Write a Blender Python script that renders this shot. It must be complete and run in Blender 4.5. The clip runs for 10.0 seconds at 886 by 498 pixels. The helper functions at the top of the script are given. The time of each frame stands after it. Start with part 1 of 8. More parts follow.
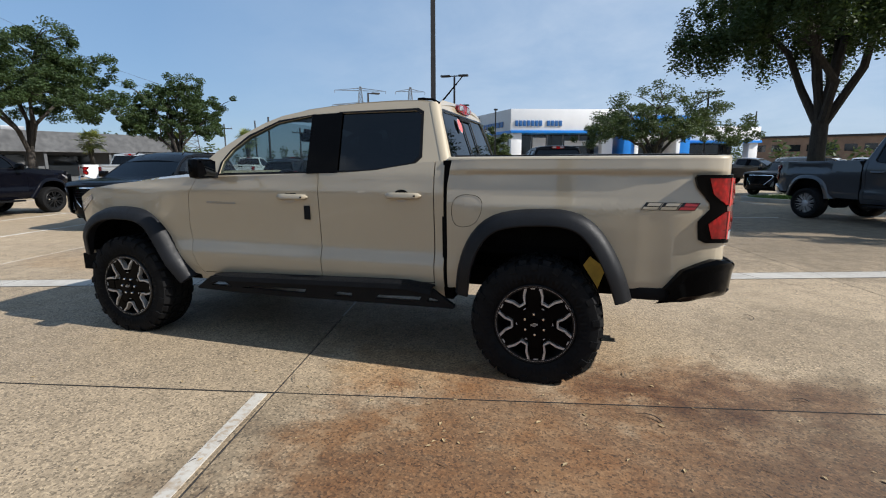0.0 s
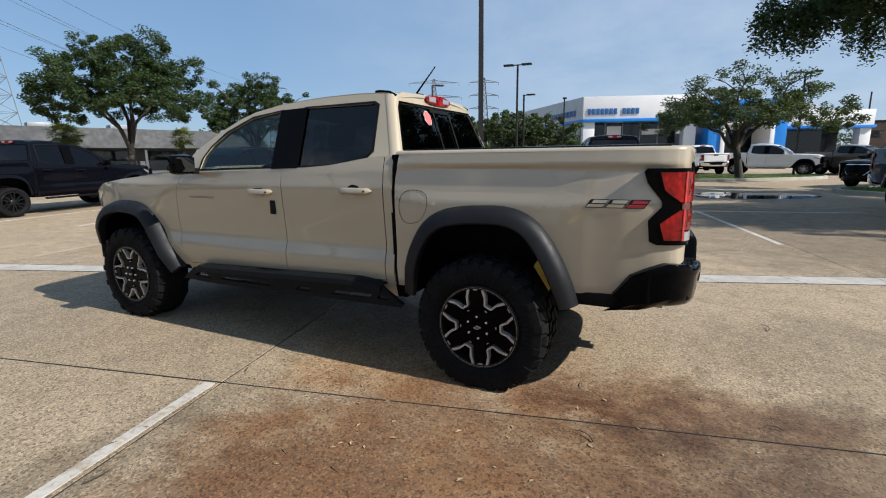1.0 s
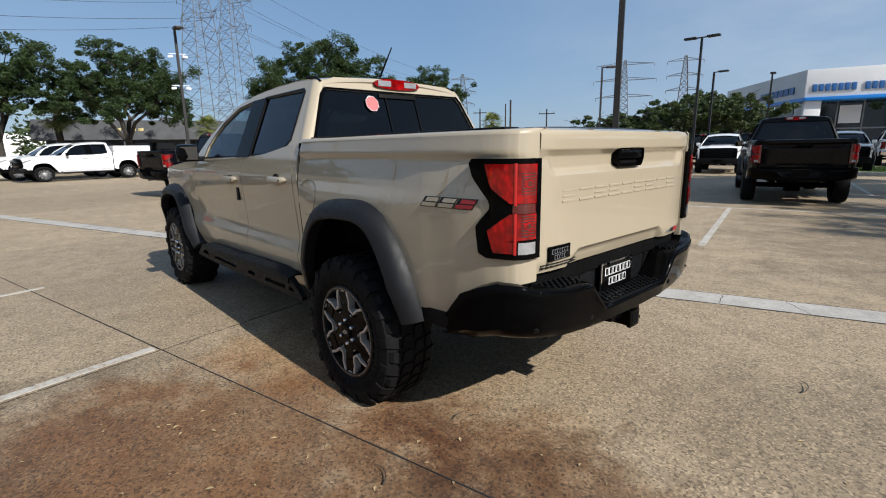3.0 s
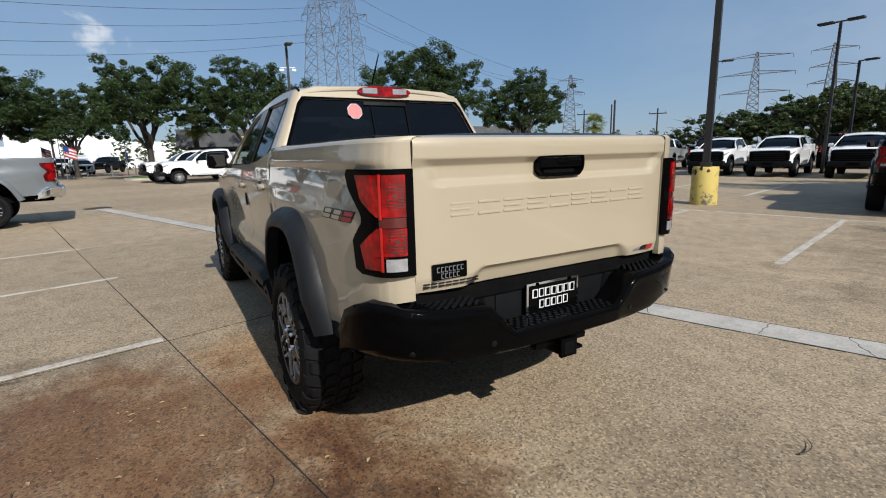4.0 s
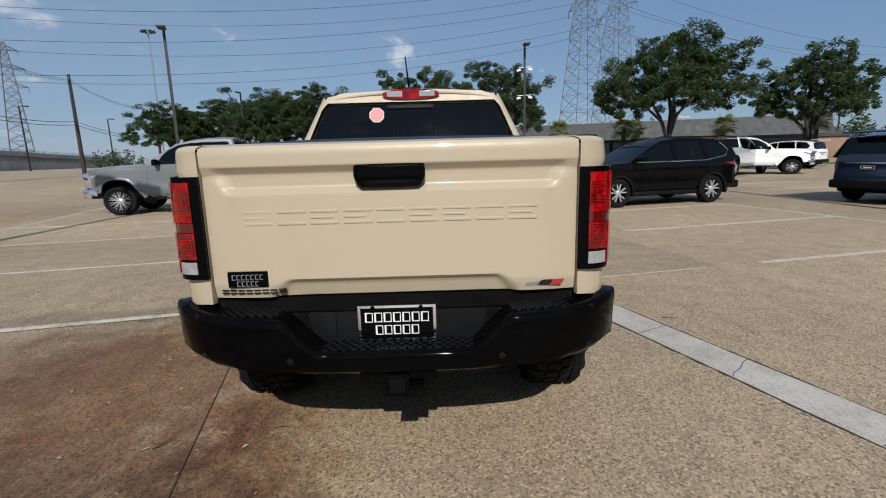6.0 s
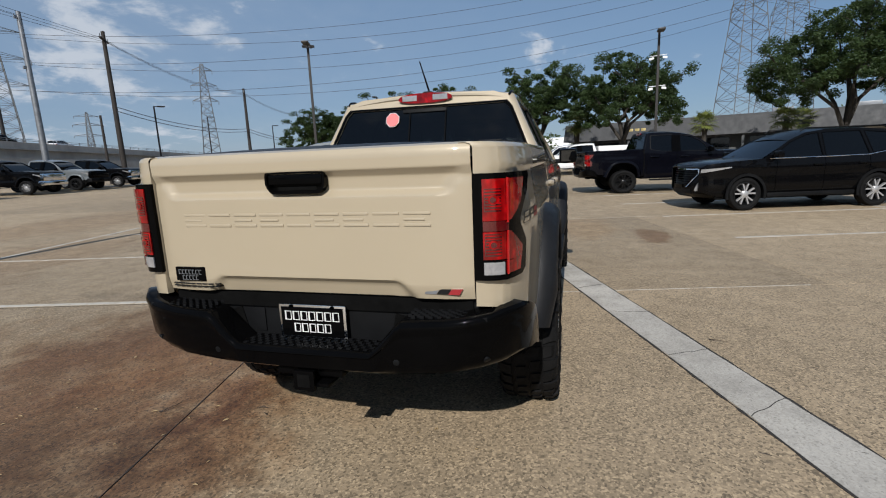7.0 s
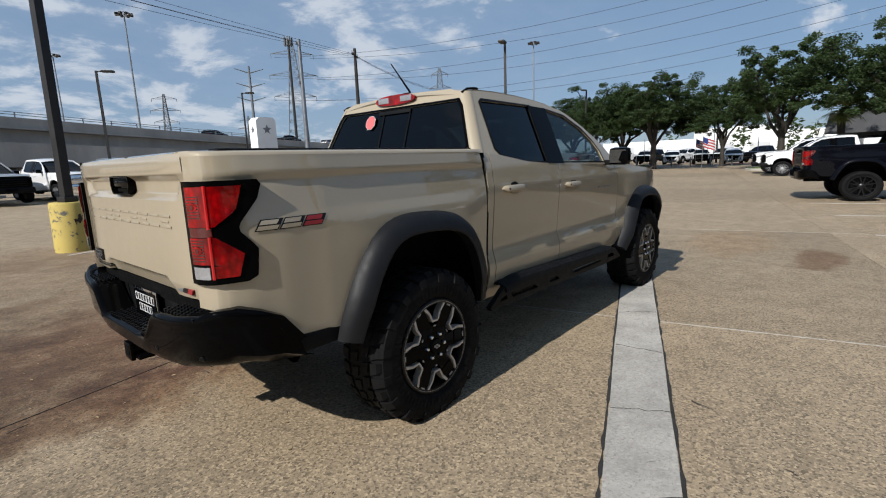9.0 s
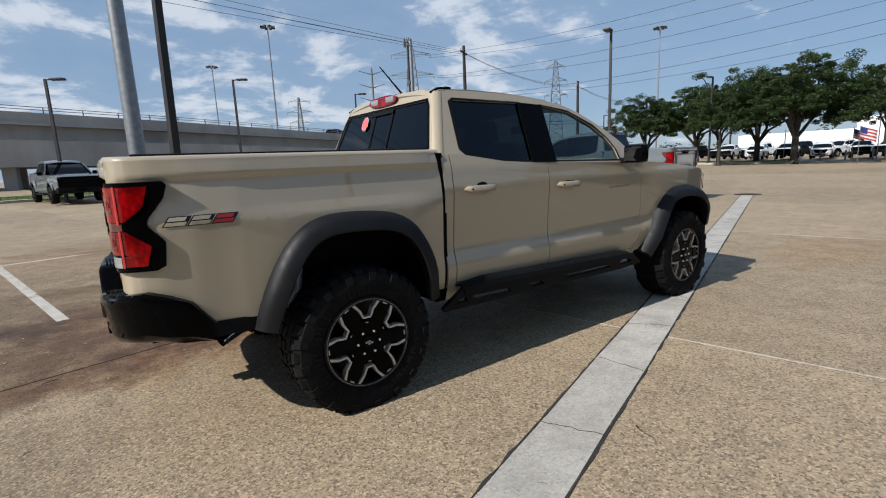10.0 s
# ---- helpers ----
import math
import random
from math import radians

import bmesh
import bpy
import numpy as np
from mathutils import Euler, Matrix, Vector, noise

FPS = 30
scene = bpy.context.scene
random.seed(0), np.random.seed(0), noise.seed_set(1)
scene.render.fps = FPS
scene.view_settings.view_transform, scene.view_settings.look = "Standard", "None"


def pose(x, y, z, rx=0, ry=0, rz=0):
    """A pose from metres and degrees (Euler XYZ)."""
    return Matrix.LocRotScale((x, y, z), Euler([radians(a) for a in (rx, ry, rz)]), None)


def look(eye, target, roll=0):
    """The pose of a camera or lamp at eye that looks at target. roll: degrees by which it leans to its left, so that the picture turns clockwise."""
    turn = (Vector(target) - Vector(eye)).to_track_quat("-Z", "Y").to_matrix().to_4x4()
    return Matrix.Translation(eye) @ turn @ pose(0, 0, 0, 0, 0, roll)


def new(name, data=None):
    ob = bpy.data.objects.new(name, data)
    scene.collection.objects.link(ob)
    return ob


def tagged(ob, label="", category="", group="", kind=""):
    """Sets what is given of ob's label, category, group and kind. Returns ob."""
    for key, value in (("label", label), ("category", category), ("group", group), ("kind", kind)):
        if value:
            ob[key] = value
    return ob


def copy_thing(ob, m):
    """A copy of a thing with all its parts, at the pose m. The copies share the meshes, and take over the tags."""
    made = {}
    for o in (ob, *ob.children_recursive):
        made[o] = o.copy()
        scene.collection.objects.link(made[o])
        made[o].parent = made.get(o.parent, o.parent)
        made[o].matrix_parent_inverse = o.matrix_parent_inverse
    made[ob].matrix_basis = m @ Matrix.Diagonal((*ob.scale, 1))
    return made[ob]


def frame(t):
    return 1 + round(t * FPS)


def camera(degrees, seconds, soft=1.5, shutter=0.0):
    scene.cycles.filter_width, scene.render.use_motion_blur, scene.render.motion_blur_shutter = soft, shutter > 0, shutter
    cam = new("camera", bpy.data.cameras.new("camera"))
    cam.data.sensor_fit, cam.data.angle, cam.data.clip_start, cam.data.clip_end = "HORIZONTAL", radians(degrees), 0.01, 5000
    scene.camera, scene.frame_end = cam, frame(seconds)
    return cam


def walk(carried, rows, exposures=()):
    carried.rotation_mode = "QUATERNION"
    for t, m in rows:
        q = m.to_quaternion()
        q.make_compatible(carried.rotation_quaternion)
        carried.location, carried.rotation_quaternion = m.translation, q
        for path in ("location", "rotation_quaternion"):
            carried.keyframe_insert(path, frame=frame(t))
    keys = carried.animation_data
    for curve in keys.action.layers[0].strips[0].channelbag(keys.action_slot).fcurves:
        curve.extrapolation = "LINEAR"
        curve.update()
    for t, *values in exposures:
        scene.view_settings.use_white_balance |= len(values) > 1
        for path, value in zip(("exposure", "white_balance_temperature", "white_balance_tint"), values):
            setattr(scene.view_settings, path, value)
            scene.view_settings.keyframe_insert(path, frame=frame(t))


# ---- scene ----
import mathutils

cam = camera(85.7, 10.0, 1.1)
PATH = [
    (0, (0.331, -3.86, 1.372), (-0.255, -1.98, 1.025), -0.1),
    (0.5, (0.725, -3.715, 1.37), (0.008, -1.883, 1.01), -0.3),
    (1, (1.032, -3.464, 1.383), (0.167, -1.701, 1.004), -0.7),
    (1.5, (1.376, -3.222, 1.367), (0.361, -1.544, 0.973), -0.8),
    (2, (1.653, -2.903, 1.361), (0.487, -1.33, 0.954), -0.9),
    (2.5, (1.92, -2.568, 1.358), (0.613, -1.113, 0.944), -0.8),
    (4, (2.61, -1.461, 1.364), (0.913, -0.477, 0.971), -1.4),
    (4.5, (2.704, -1.059, 1.371), (0.901, -0.281, 0.996), -1.3),
    (5, (2.848, -0.649, 1.363), (0.96, -0.101, 0.996), -1.4),
    (5.5, (2.874, -0.234, 1.363), (0.931, 0.057, 0.987), -1.3),
    (7, (2.752, 1.04, 1.37), (0.857, 0.516, 0.999), -2.4),
    (7.5, (2.627, 1.494, 1.374), (0.809, 0.746, 1.005), -2.4),
    (8, (2.367, 1.859, 1.381), (0.643, 0.912, 1.019), -2.3),
    (8.5, (2.136, 2.269, 1.362), (0.52, 1.145, 1.012), -2.3),
    (9, (1.81, 2.596, 1.348), (0.329, 1.299, 0.993), -2.2),
    (9.5, (1.482, 2.949, 1.34), (0.161, 1.493, 0.978), -2.3),
    (10, (1.121, 3.248, 1.339), (-0.018, 1.642, 0.985), -2.5),
]
walk(cam, [(t, look(eye, target, roll)) for t, eye, target, roll in PATH],
     [(0, 0.74), (1, 0.69), (2.5, 0.57), (4, 0.38), (5.5, 0.24), (7, 0.15), (8, 0.14), (9, 0.27), (10, 0.41)])

# ---- world, sun ----
SUN_EL, SUN_AZ = radians(37.5), radians(1.0)
world = bpy.data.worlds.new("world")
scene.world = world
world.use_nodes = True
wn, wl = world.node_tree.nodes, world.node_tree.links
wn.clear()
w_out = wn.new("ShaderNodeOutputWorld")
w_bg = wn.new("ShaderNodeBackground")
w_bg.inputs[1].default_value = 0.055
w_sky = wn.new("ShaderNodeTexSky")
w_sky.sky_type = "NISHITA"
w_sky.sun_disc = False
w_sky.sun_elevation = SUN_EL
w_sky.sun_rotation = radians(90) - SUN_AZ
w_sky.air_density, w_sky.dust_density, w_sky.ozone_density = 1.0, 0.3, 2.5
# broken cloud, thicker towards the south-west of the lot
w_co = wn.new("ShaderNodeTexCoord")
w_sep = wn.new("ShaderNodeSeparateXYZ")
wl.new(w_co.outputs["Generated"], w_sep.inputs[0])
w_add = wn.new("ShaderNodeMath"); w_add.operation = "MAXIMUM"; w_add.inputs[1].default_value = 0.0
wl.new(w_sep.outputs[2], w_add.inputs[0])
w_add2 = wn.new("ShaderNodeMath"); w_add2.operation = "ADD"; w_add2.inputs[1].default_value = 0.27
wl.new(w_add.outputs[0], w_add2.inputs[0])
w_div = wn.new("ShaderNodeVectorMath"); w_div.operation = "DIVIDE"
w_comb = wn.new("ShaderNodeCombineXYZ")
for k in range(3):
    wl.new(w_add2.outputs[0], w_comb.inputs[k])
wl.new(w_co.outputs["Generated"], w_div.inputs[0])
wl.new(w_comb.outputs[0], w_div.inputs[1])
w_no = wn.new("ShaderNodeTexNoise")
w_no.inputs["Scale"].default_value = 2.5
w_no.inputs["Detail"].default_value = 9.0
w_no.inputs["Roughness"].default_value = 0.61
w_no.inputs["Distortion"].default_value = 0.25
wl.new(w_div.outputs[0], w_no.inputs["Vector"])
w_dir = wn.new("ShaderNodeMath"); w_dir.operation = "MULTIPLY_ADD"
w_dir.inputs[1].default_value, w_dir.inputs[2].default_value = -0.115, -0.025
wl.new(w_sep.outputs[1], w_dir.inputs[0])
w_sum = wn.new("ShaderNodeMath"); w_sum.operation = "ADD"
wl.new(w_no.outputs[0], w_sum.inputs[0]); wl.new(w_dir.outputs[0], w_sum.inputs[1])
w_ramp = wn.new("ShaderNodeMapRange")
w_ramp.inputs[1].default_value, w_ramp.inputs[2].default_value = 0.578, 0.70
w_ramp.interpolation_type = "SMOOTHSTEP"
wl.new(w_sum.outputs[0], w_ramp.inputs[0])
w_mul = wn.new("ShaderNodeMath"); w_mul.operation = "MULTIPLY"; w_mul.inputs[1].default_value = 0.82
wl.new(w_ramp.outputs[0], w_mul.inputs[0])
w_mix = wn.new("ShaderNodeMixRGB")
w_mix.inputs[2].default_value = (10.6, 11.2, 12.2, 1)
wl.new(w_mul.outputs[0], w_mix.inputs[0])
w_haze = wn.new("ShaderNodeMixRGB")
w_haze.inputs[0].default_value = 0.55
w_haze.inputs[2].default_value = (3.0, 5.3, 8.9, 1)
wl.new(w_sky.outputs[0], w_haze.inputs[1])
wl.new(w_haze.outputs[0], w_mix.inputs[1])
# thin high veil over the showroom's side of the sky, and a fainter one on the far side
w_dot = wn.new("ShaderNodeVectorMath"); w_dot.operation = "DOT_PRODUCT"
w_dot.inputs[1].default_value = (0.5, 0.866, 0.0)
wl.new(w_co.outputs["Generated"], w_dot.inputs[0])
w_veil_a = wn.new("ShaderNodeMapRange")
for k, v in enumerate((0.22, 0.85, 0.0, 0.62)):
    w_veil_a.inputs[k + 1].default_value = v
wl.new(w_dot.outputs["Value"], w_veil_a.inputs[0])
w_veil_b = wn.new("ShaderNodeMapRange")
for k, v in enumerate((0.45, -0.7, 0.0, 0.34)):
    w_veil_b.inputs[k + 1].default_value = v
wl.new(w_sep.outputs[1], w_veil_b.inputs[0])
w_veil = wn.new("ShaderNodeMath"); w_veil.operation = "MAXIMUM"
wl.new(w_veil_a.outputs[0], w_veil.inputs[0]); wl.new(w_veil_b.outputs[0], w_veil.inputs[1])
w_vn = wn.new("ShaderNodeMapRange")
for k, v in enumerate((0.25, 0.62, 0.35, 0.9)):
    w_vn.inputs[k + 1].default_value = v
wl.new(w_no.outputs[0], w_vn.inputs[0])
w_vm = wn.new("ShaderNodeMath"); w_vm.operation = "MULTIPLY"
wl.new(w_veil.outputs[0], w_vm.inputs[0]); wl.new(w_vn.outputs[0], w_vm.inputs[1])
w_mix2 = wn.new("ShaderNodeMixRGB")
w_mix2.inputs[2].default_value = (6.8, 8.0, 9.6, 1)
wl.new(w_vm.outputs[0], w_mix2.inputs[0])
wl.new(w_mix.outputs[0], w_mix2.inputs[1])
wl.new(w_mix2.outputs[0], w_bg.inputs[0])
wl.new(w_bg.outputs[0], w_out.inputs[0])

sun = new("sun", bpy.data.lights.new("sun", "SUN"))
sun.data.energy = 4.7
sun.data.angle = radians(0.53)
sun.data.color = (1.0, 0.97, 0.925)
sun_way = Vector((math.cos(SUN_EL) * math.cos(SUN_AZ), math.cos(SUN_EL) * math.sin(SUN_AZ), math.sin(SUN_EL)))
sun.matrix_world = look(sun_way * 60, (0, 0, 0))
scene.view_settings.exposure = 0.45

# ---- materials ----
def material(name):
    m = bpy.data.materials.new(name)
    m.use_nodes = True
    n, l = m.node_tree.nodes, m.node_tree.links
    return m, n, l, n["Principled BSDF"]


def noise_node(n, l, scale, detail=4.0, rough=0.55, coord="Object", stretch=None):
    co = n.new("ShaderNodeTexCoord")
    t = n.new("ShaderNodeTexNoise")
    t.inputs["Scale"].default_value, t.inputs["Detail"].default_value, t.inputs["Roughness"].default_value = scale, detail, rough
    if stretch:
        mp = n.new("ShaderNodeMapping")
        mp.inputs["Scale"].default_value = stretch
        l.new(co.outputs[coord], mp.inputs[0])
        l.new(mp.outputs[0], t.inputs["Vector"])
    else:
        l.new(co.outputs[coord], t.inputs["Vector"])
    return t.outputs[0]


def mapped(n, l, value, a, b, c, d):
    r = n.new("ShaderNodeMapRange")
    for k, v in enumerate((a, b, c, d)):
        r.inputs[k + 1].default_value = v
    l.new(value, r.inputs[0])
    return r.outputs[0]


def mixed(n, l, fac, c1, c2):
    m = n.new("ShaderNodeMixRGB")
    for k, v in ((0, fac), (1, c1), (2, c2)):
        if isinstance(v, (int, float)):
            m.inputs[k].default_value = v
        elif isinstance(v, tuple):
            m.inputs[k].default_value = (*v[:3], 1)
        else:
            l.new(v, m.inputs[k])
    return m.outputs[0]


def bump(n, l, p, height, strength, distance=0.01):
    b = n.new("ShaderNodeBump")
    b.inputs["Strength"].default_value, b.inputs["Distance"].default_value = strength, distance
    l.new(height, b.inputs["Height"])
    l.new(b.outputs[0], p.inputs["Normal"])


def plain(name, colour, rough=0.5, metal=0.0, vary=0.12, scale=6.0, grain=0.0, grain_scale=200.0, coat=0.0, coord="Object", stretch=None, spec=0.5):
    """A surface with broad variation of tone, varying roughness and fine relief."""
    m, n, l, p = material(name)
    f = noise_node(n, l, scale, 5.0, 0.6, coord, stretch)
    lo = tuple(max(0, c * (1 - vary)) for c in colour)
    hi = tuple(min(1, c * (1 + vary)) for c in colour)
    l.new(mixed(n, l, mapped(n, l, f, 0.3, 0.7, 0, 1), lo, hi), p.inputs["Base Color"])
    f2 = noise_node(n, l, scale * 5, 3.0, 0.6, coord)
    l.new(mapped(n, l, f2, 0.3, 0.7, max(0.02, rough * 0.85), min(1, rough * 1.15)), p.inputs["Roughness"])
    p.inputs["Metallic"].default_value = metal
    p.inputs["Specular IOR Level"].default_value = spec
    if coat:
        p.inputs["Coat Weight"].default_value = coat
        p.inputs["Coat Roughness"].default_value = 0.04
    if grain:
        bump(n, l, p, noise_node(n, l, grain_scale, 3.0, 0.6, coord), grain, 0.002)
    return m


def car_paint(name, colour, metal=0.15, rough=0.38, coat=1.0, ior=1.5, spec=0.15):
    """Clear-coated paint with a light film of dust."""
    m, n, l, p = material(name)
    f = noise_node(n, l, 3.0, 6.0, 0.65)
    dusty = tuple(c * 0.97 + 0.0007 for c in colour)
    l.new(mixed(n, l, mapped(n, l, f, 0.35, 0.75, 0, 1), colour, dusty), p.inputs["Base Color"])
    p.inputs["Metallic"].default_value = metal
    l.new(mapped(n, l, noise_node(n, l, 14.0, 4.0, 0.7), 0.3, 0.8, rough * 0.85, rough * 1.25), p.inputs["Roughness"])
    p.inputs["Specular IOR Level"].default_value = spec
    p.inputs["Coat Weight"].default_value = coat
    p.inputs["Coat Roughness"].default_value = 0.025
    p.inputs["Coat IOR"].default_value = ior
    return m


def tinted_glass(name, tint, back=(0.0, 0.0, 0.0)):
    m = bpy.data.materials.new(name)
    m.use_nodes = True
    n, l = m.node_tree.nodes, m.node_tree.links
    n.clear()
    out, mix = n.new("ShaderNodeOutputMaterial"), n.new("ShaderNodeMixShader")
    tr, gl, fr = n.new("ShaderNodeBsdfTransparent"), n.new("ShaderNodeBsdfGlossy"), n.new("ShaderNodeLayerWeight")
    tr.inputs[0].default_value = (*tint, 1)
    gl.inputs["Roughness"].default_value = 0.02
    gl.inputs[0].default_value = (0.62, 0.65, 0.68, 1)
    fr.inputs["Blend"].default_value = 0.5
    pw, ma = n.new("ShaderNodeMath"), n.new("ShaderNodeMath")
    pw.operation, pw.inputs[1].default_value = "POWER", 4.5
    ma.operation, ma.inputs[1].default_value, ma.inputs[2].default_value = "MULTIPLY_ADD", 0.9, 0.05
    l.new(fr.outputs["Facing"], pw.inputs[0]); l.new(pw.outputs[0], ma.inputs[0])
    l.new(ma.outputs[0], mix.inputs[0]); l.new(tr.outputs[0], mix.inputs[1]); l.new(gl.outputs[0], mix.inputs[2])
    l.new(mix.outputs[0], out.inputs[0])
    return m


M = {}
M["sand"] = car_paint("sand_paint", (0.358, 0.302, 0.216), 0.05, 0.42, ior=1.65)
M["white"] = car_paint("white_paint", (0.70, 0.70, 0.70), 0.0, 0.35)
M["black"] = car_paint("black_paint", (0.002, 0.002, 0.0024), 0.0, 0.3, 0.42, 1.40, 0.02)
M["navy_black"] = car_paint("dark_blue_black_paint", (0.002, 0.0022, 0.0042), 0.0, 0.3, 0.42, 1.40, 0.02)
M["grey_light"] = car_paint("light_grey_paint", (0.125, 0.137, 0.145), 0.15, 0.35)
M["grey_dark"] = car_paint("dark_grey_paint", (0.045, 0.05, 0.058), 0.4, 0.35)
M["blue"] = car_paint("dark_blue_paint", (0.010, 0.018, 0.036), 0.2, 0.35)
M["silver"] = car_paint("silver_paint", (0.42, 0.44, 0.45), 0.5, 0.35)
M["tan"] = car_paint("brown_paint", (0.10, 0.085, 0.07), 0.3, 0.35)
M["plastic"] = plain("textured_black_plastic", (0.006, 0.0063, 0.007), 0.5, 0, 0.25, 5, 0.25, 600, spec=0.09)
M["flare"] = plain("matte_flare_plastic", (0.009, 0.0095, 0.011), 0.5, 0, 0.25, 5, 0.2, 500, spec=0.2)
M["gloss_black"] = plain("gloss_black_plastic", (0.0018, 0.0018, 0.002), 0.06, 0, 0.2, 5, spec=0.05)
M["rubber"] = plain("tyre_rubber", (0.006, 0.006, 0.0063), 0.75, 0, 0.35, 12, 0.3, 250, spec=0.12)
M["under"] = plain("dark_underbody", (0.0025, 0.0025, 0.0025), 0.85, 0, 0.4, 10, spec=0.08)
M["rim_dark"] = plain("dark_wheel_alloy", (0.006, 0.0063, 0.007), 0.35, 0.0, 0.2, 9, spec=0.3)
M["rim_bright"] = plain("machined_alloy", (0.42, 0.42, 0.43), 0.36, 0.55, 0.12, 30)
M["rim_bronze"] = plain("machined_alloy_lip", (0.46, 0.44, 0.42), 0.35, 0.45, 0.12, 30)
M["chrome"] = plain("chrome", (0.75, 0.76, 0.78), 0.09, 1.0, 0.05, 8)
def prism_lens(name, deep, bright):
    """A moulded lamp lens: small prisms of lighter and darker red under a clear coat."""
    m, n, l, p = material(name)
    v = n.new("ShaderNodeTexVoronoi")
    v.inputs["Scale"].default_value = 55.0
    co = n.new("ShaderNodeTexCoord")
    mp = n.new("ShaderNodeMapping")
    mp.inputs["Scale"].default_value = (1.0, 1.0, 0.5)
    l.new(co.outputs["Object"], mp.inputs[0]); l.new(mp.outputs[0], v.inputs["Vector"])
    big = noise_node(n, l, 16.0, 2.0, 0.5)
    tone = mixed(n, l, mapped(n, l, big, 0.35, 0.65, 0, 1), deep, bright)
    l.new(mixed(n, l, mapped(n, l, v.outputs["Distance"], 0.1, 0.7, 0, 0.6), tone, deep), p.inputs["Base Color"])
    p.inputs["Roughness"].default_value = 0.15
    p.inputs["Specular IOR Level"].default_value = 0.2
    p.inputs["Coat Weight"].default_value = 0.6
    p.inputs["Coat Roughness"].default_value = 0.03
    return m


M["red"] = prism_lens("red_lamp_lens", (0.10, 0.0006, 0.001), (0.40, 0.0015, 0.003))
M["red_bright"] = plain("bright_red_guide", (0.40, 0.004, 0.005), 0.15, 0, 0.1, 8, coat=1.0)
M["red_dark"] = plain("dark_red_lens", (0.07, 0.001, 0.002), 0.12, 0, 0.2, 8, 0, 200, coat=1.0)
M["lens"] = plain("clear_lens", (0.30, 0.30, 0.31), 0.1, 0.3, 0.2, 40, 0.2, 220, coat=1.0)
M["badge_red"] = plain("red_badge", (0.26, 0.016, 0.02), 0.35, 0, 0.1, 8)
M["yellow_tag"] = plain("yellow_damper", (0.55, 0.33, 0.03), 0.45, 0, 0.2, 14)
M["glass"] = tinted_glass("privacy_glass", (0.012, 0.014, 0.015))
M["glass_front"] = tinted_glass("green_side_glass", (0.30, 0.37, 0.38))
M["glass_clear"] = tinted_glass("clear_windscreen_glass", (0.80, 0.86, 0.85))
# Face colour darkened to paint in the dark reflection of the surroundings.
M["mirror"] = plain("dark_reflection_mirror_face", (0.10, 0.105, 0.11), 0.03, 1.0, 0.02, 3)
M["seat"] = plain("dark_upholstery", (0.02, 0.02, 0.021), 0.7, 0, 0.2, 10, 0.2, 300)
M["tag_white"] = plain("white_print", (0.6, 0.6, 0.6), 0.5, 0, 0.05, 10)
M["sticker"] = plain("red_pink_sticker", (0.62, 0.12, 0.12), 0.5, 0, 0.1, 20)
M["cover"] = plain("black_vinyl_cover", (0.010, 0.011, 0.013), 0.5, 0, 0.3, 4, 0.3, 350)
M["galv"] = plain("galvanised_steel", (0.21, 0.22, 0.235), 0.45, 0.6, 0.2, 3, 0.1, 60)
M["bronze"] = plain("bronze_painted_steel", (0.018, 0.016, 0.015), 0.5, 0.2, 0.25, 4, 0.1, 60)
M["tower"] = plain("tower_steel", (0.12, 0.13, 0.14), 0.6, 0.2, 0.2, 0.3)
M["timber"] = plain("creosoted_timber", (0.022, 0.018, 0.016), 0.85, 0, 0.35, 3, 0.6, 40, stretch=(8, 8, 0.4))
M["wire"] = plain("weathered_cable", (0.05, 0.05, 0.055), 0.6, 0.3, 0.1, 1)
M["bark"] = plain("oak_bark", (0.032, 0.027, 0.022), 0.9, 0, 0.45, 5, 0.9, 30, stretch=(3, 3, 0.6))
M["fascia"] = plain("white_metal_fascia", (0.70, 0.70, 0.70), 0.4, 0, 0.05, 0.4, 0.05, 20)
# Grey cladding; also carries the painted shade of the white side fascia.
M["fascia_grey_and_shade"] = plain("pale_grey_and_shaded_cladding", (0.50, 0.51, 0.52), 0.45, 0, 0.08, 0.4)
M["blue_panel"] = plain("blue_metal_panel", (0.01, 0.20, 0.62), 0.35, 0, 0.08, 0.5)
M["sign_blue"] = plain("sign_blue", (0.02, 0.10, 0.28), 0.4, 0, 0.1, 2)
M["dark_wall"] = plain("dark_grey_stucco", (0.07, 0.075, 0.08), 0.8, 0, 0.15, 0.5, 0.3, 30)
M["roof_grey"] = plain("charcoal_metal_roof", (0.035, 0.036, 0.038), 0.7, 0.0, 0.15, 0.5)
M["white_wall"] = plain("white_painted_block", (0.75, 0.76, 0.77), 0.7, 0, 0.08, 0.3)
M["brick"] = plain("brown_brick", (0.20, 0.13, 0.09), 0.85, 0, 0.2, 0.6, 0.4, 8)
M["bridge"] = plain("weathered_bridge_concrete", (0.33, 0.315, 0.295), 0.85, 0, 0.22, 0.25, 0.3, 6, stretch=(1, 1, 0.35))
M["shop_glass"] = plain("dark_shopfront_glass", (0.012, 0.014, 0.016), 0.05, 0, 0.2, 0.4)
M["gold"] = plain("gold_letters", (0.45, 0.36, 0.16), 0.4, 0.5, 0.1, 4)
M["asphalt_joint"] = plain("joint_filler", (0.022, 0.019, 0.017), 0.9, 0, 0.4, 8, 0.4, 120)
M["kerb"] = plain("kerb_concrete", (0.34, 0.315, 0.27), 0.85, 0, 0.2, 2, 0.4, 60)
M["kerb_red"] = plain("red_kerb_paint", (0.45, 0.08, 0.07), 0.7, 0, 0.2, 4, 0.3, 60)
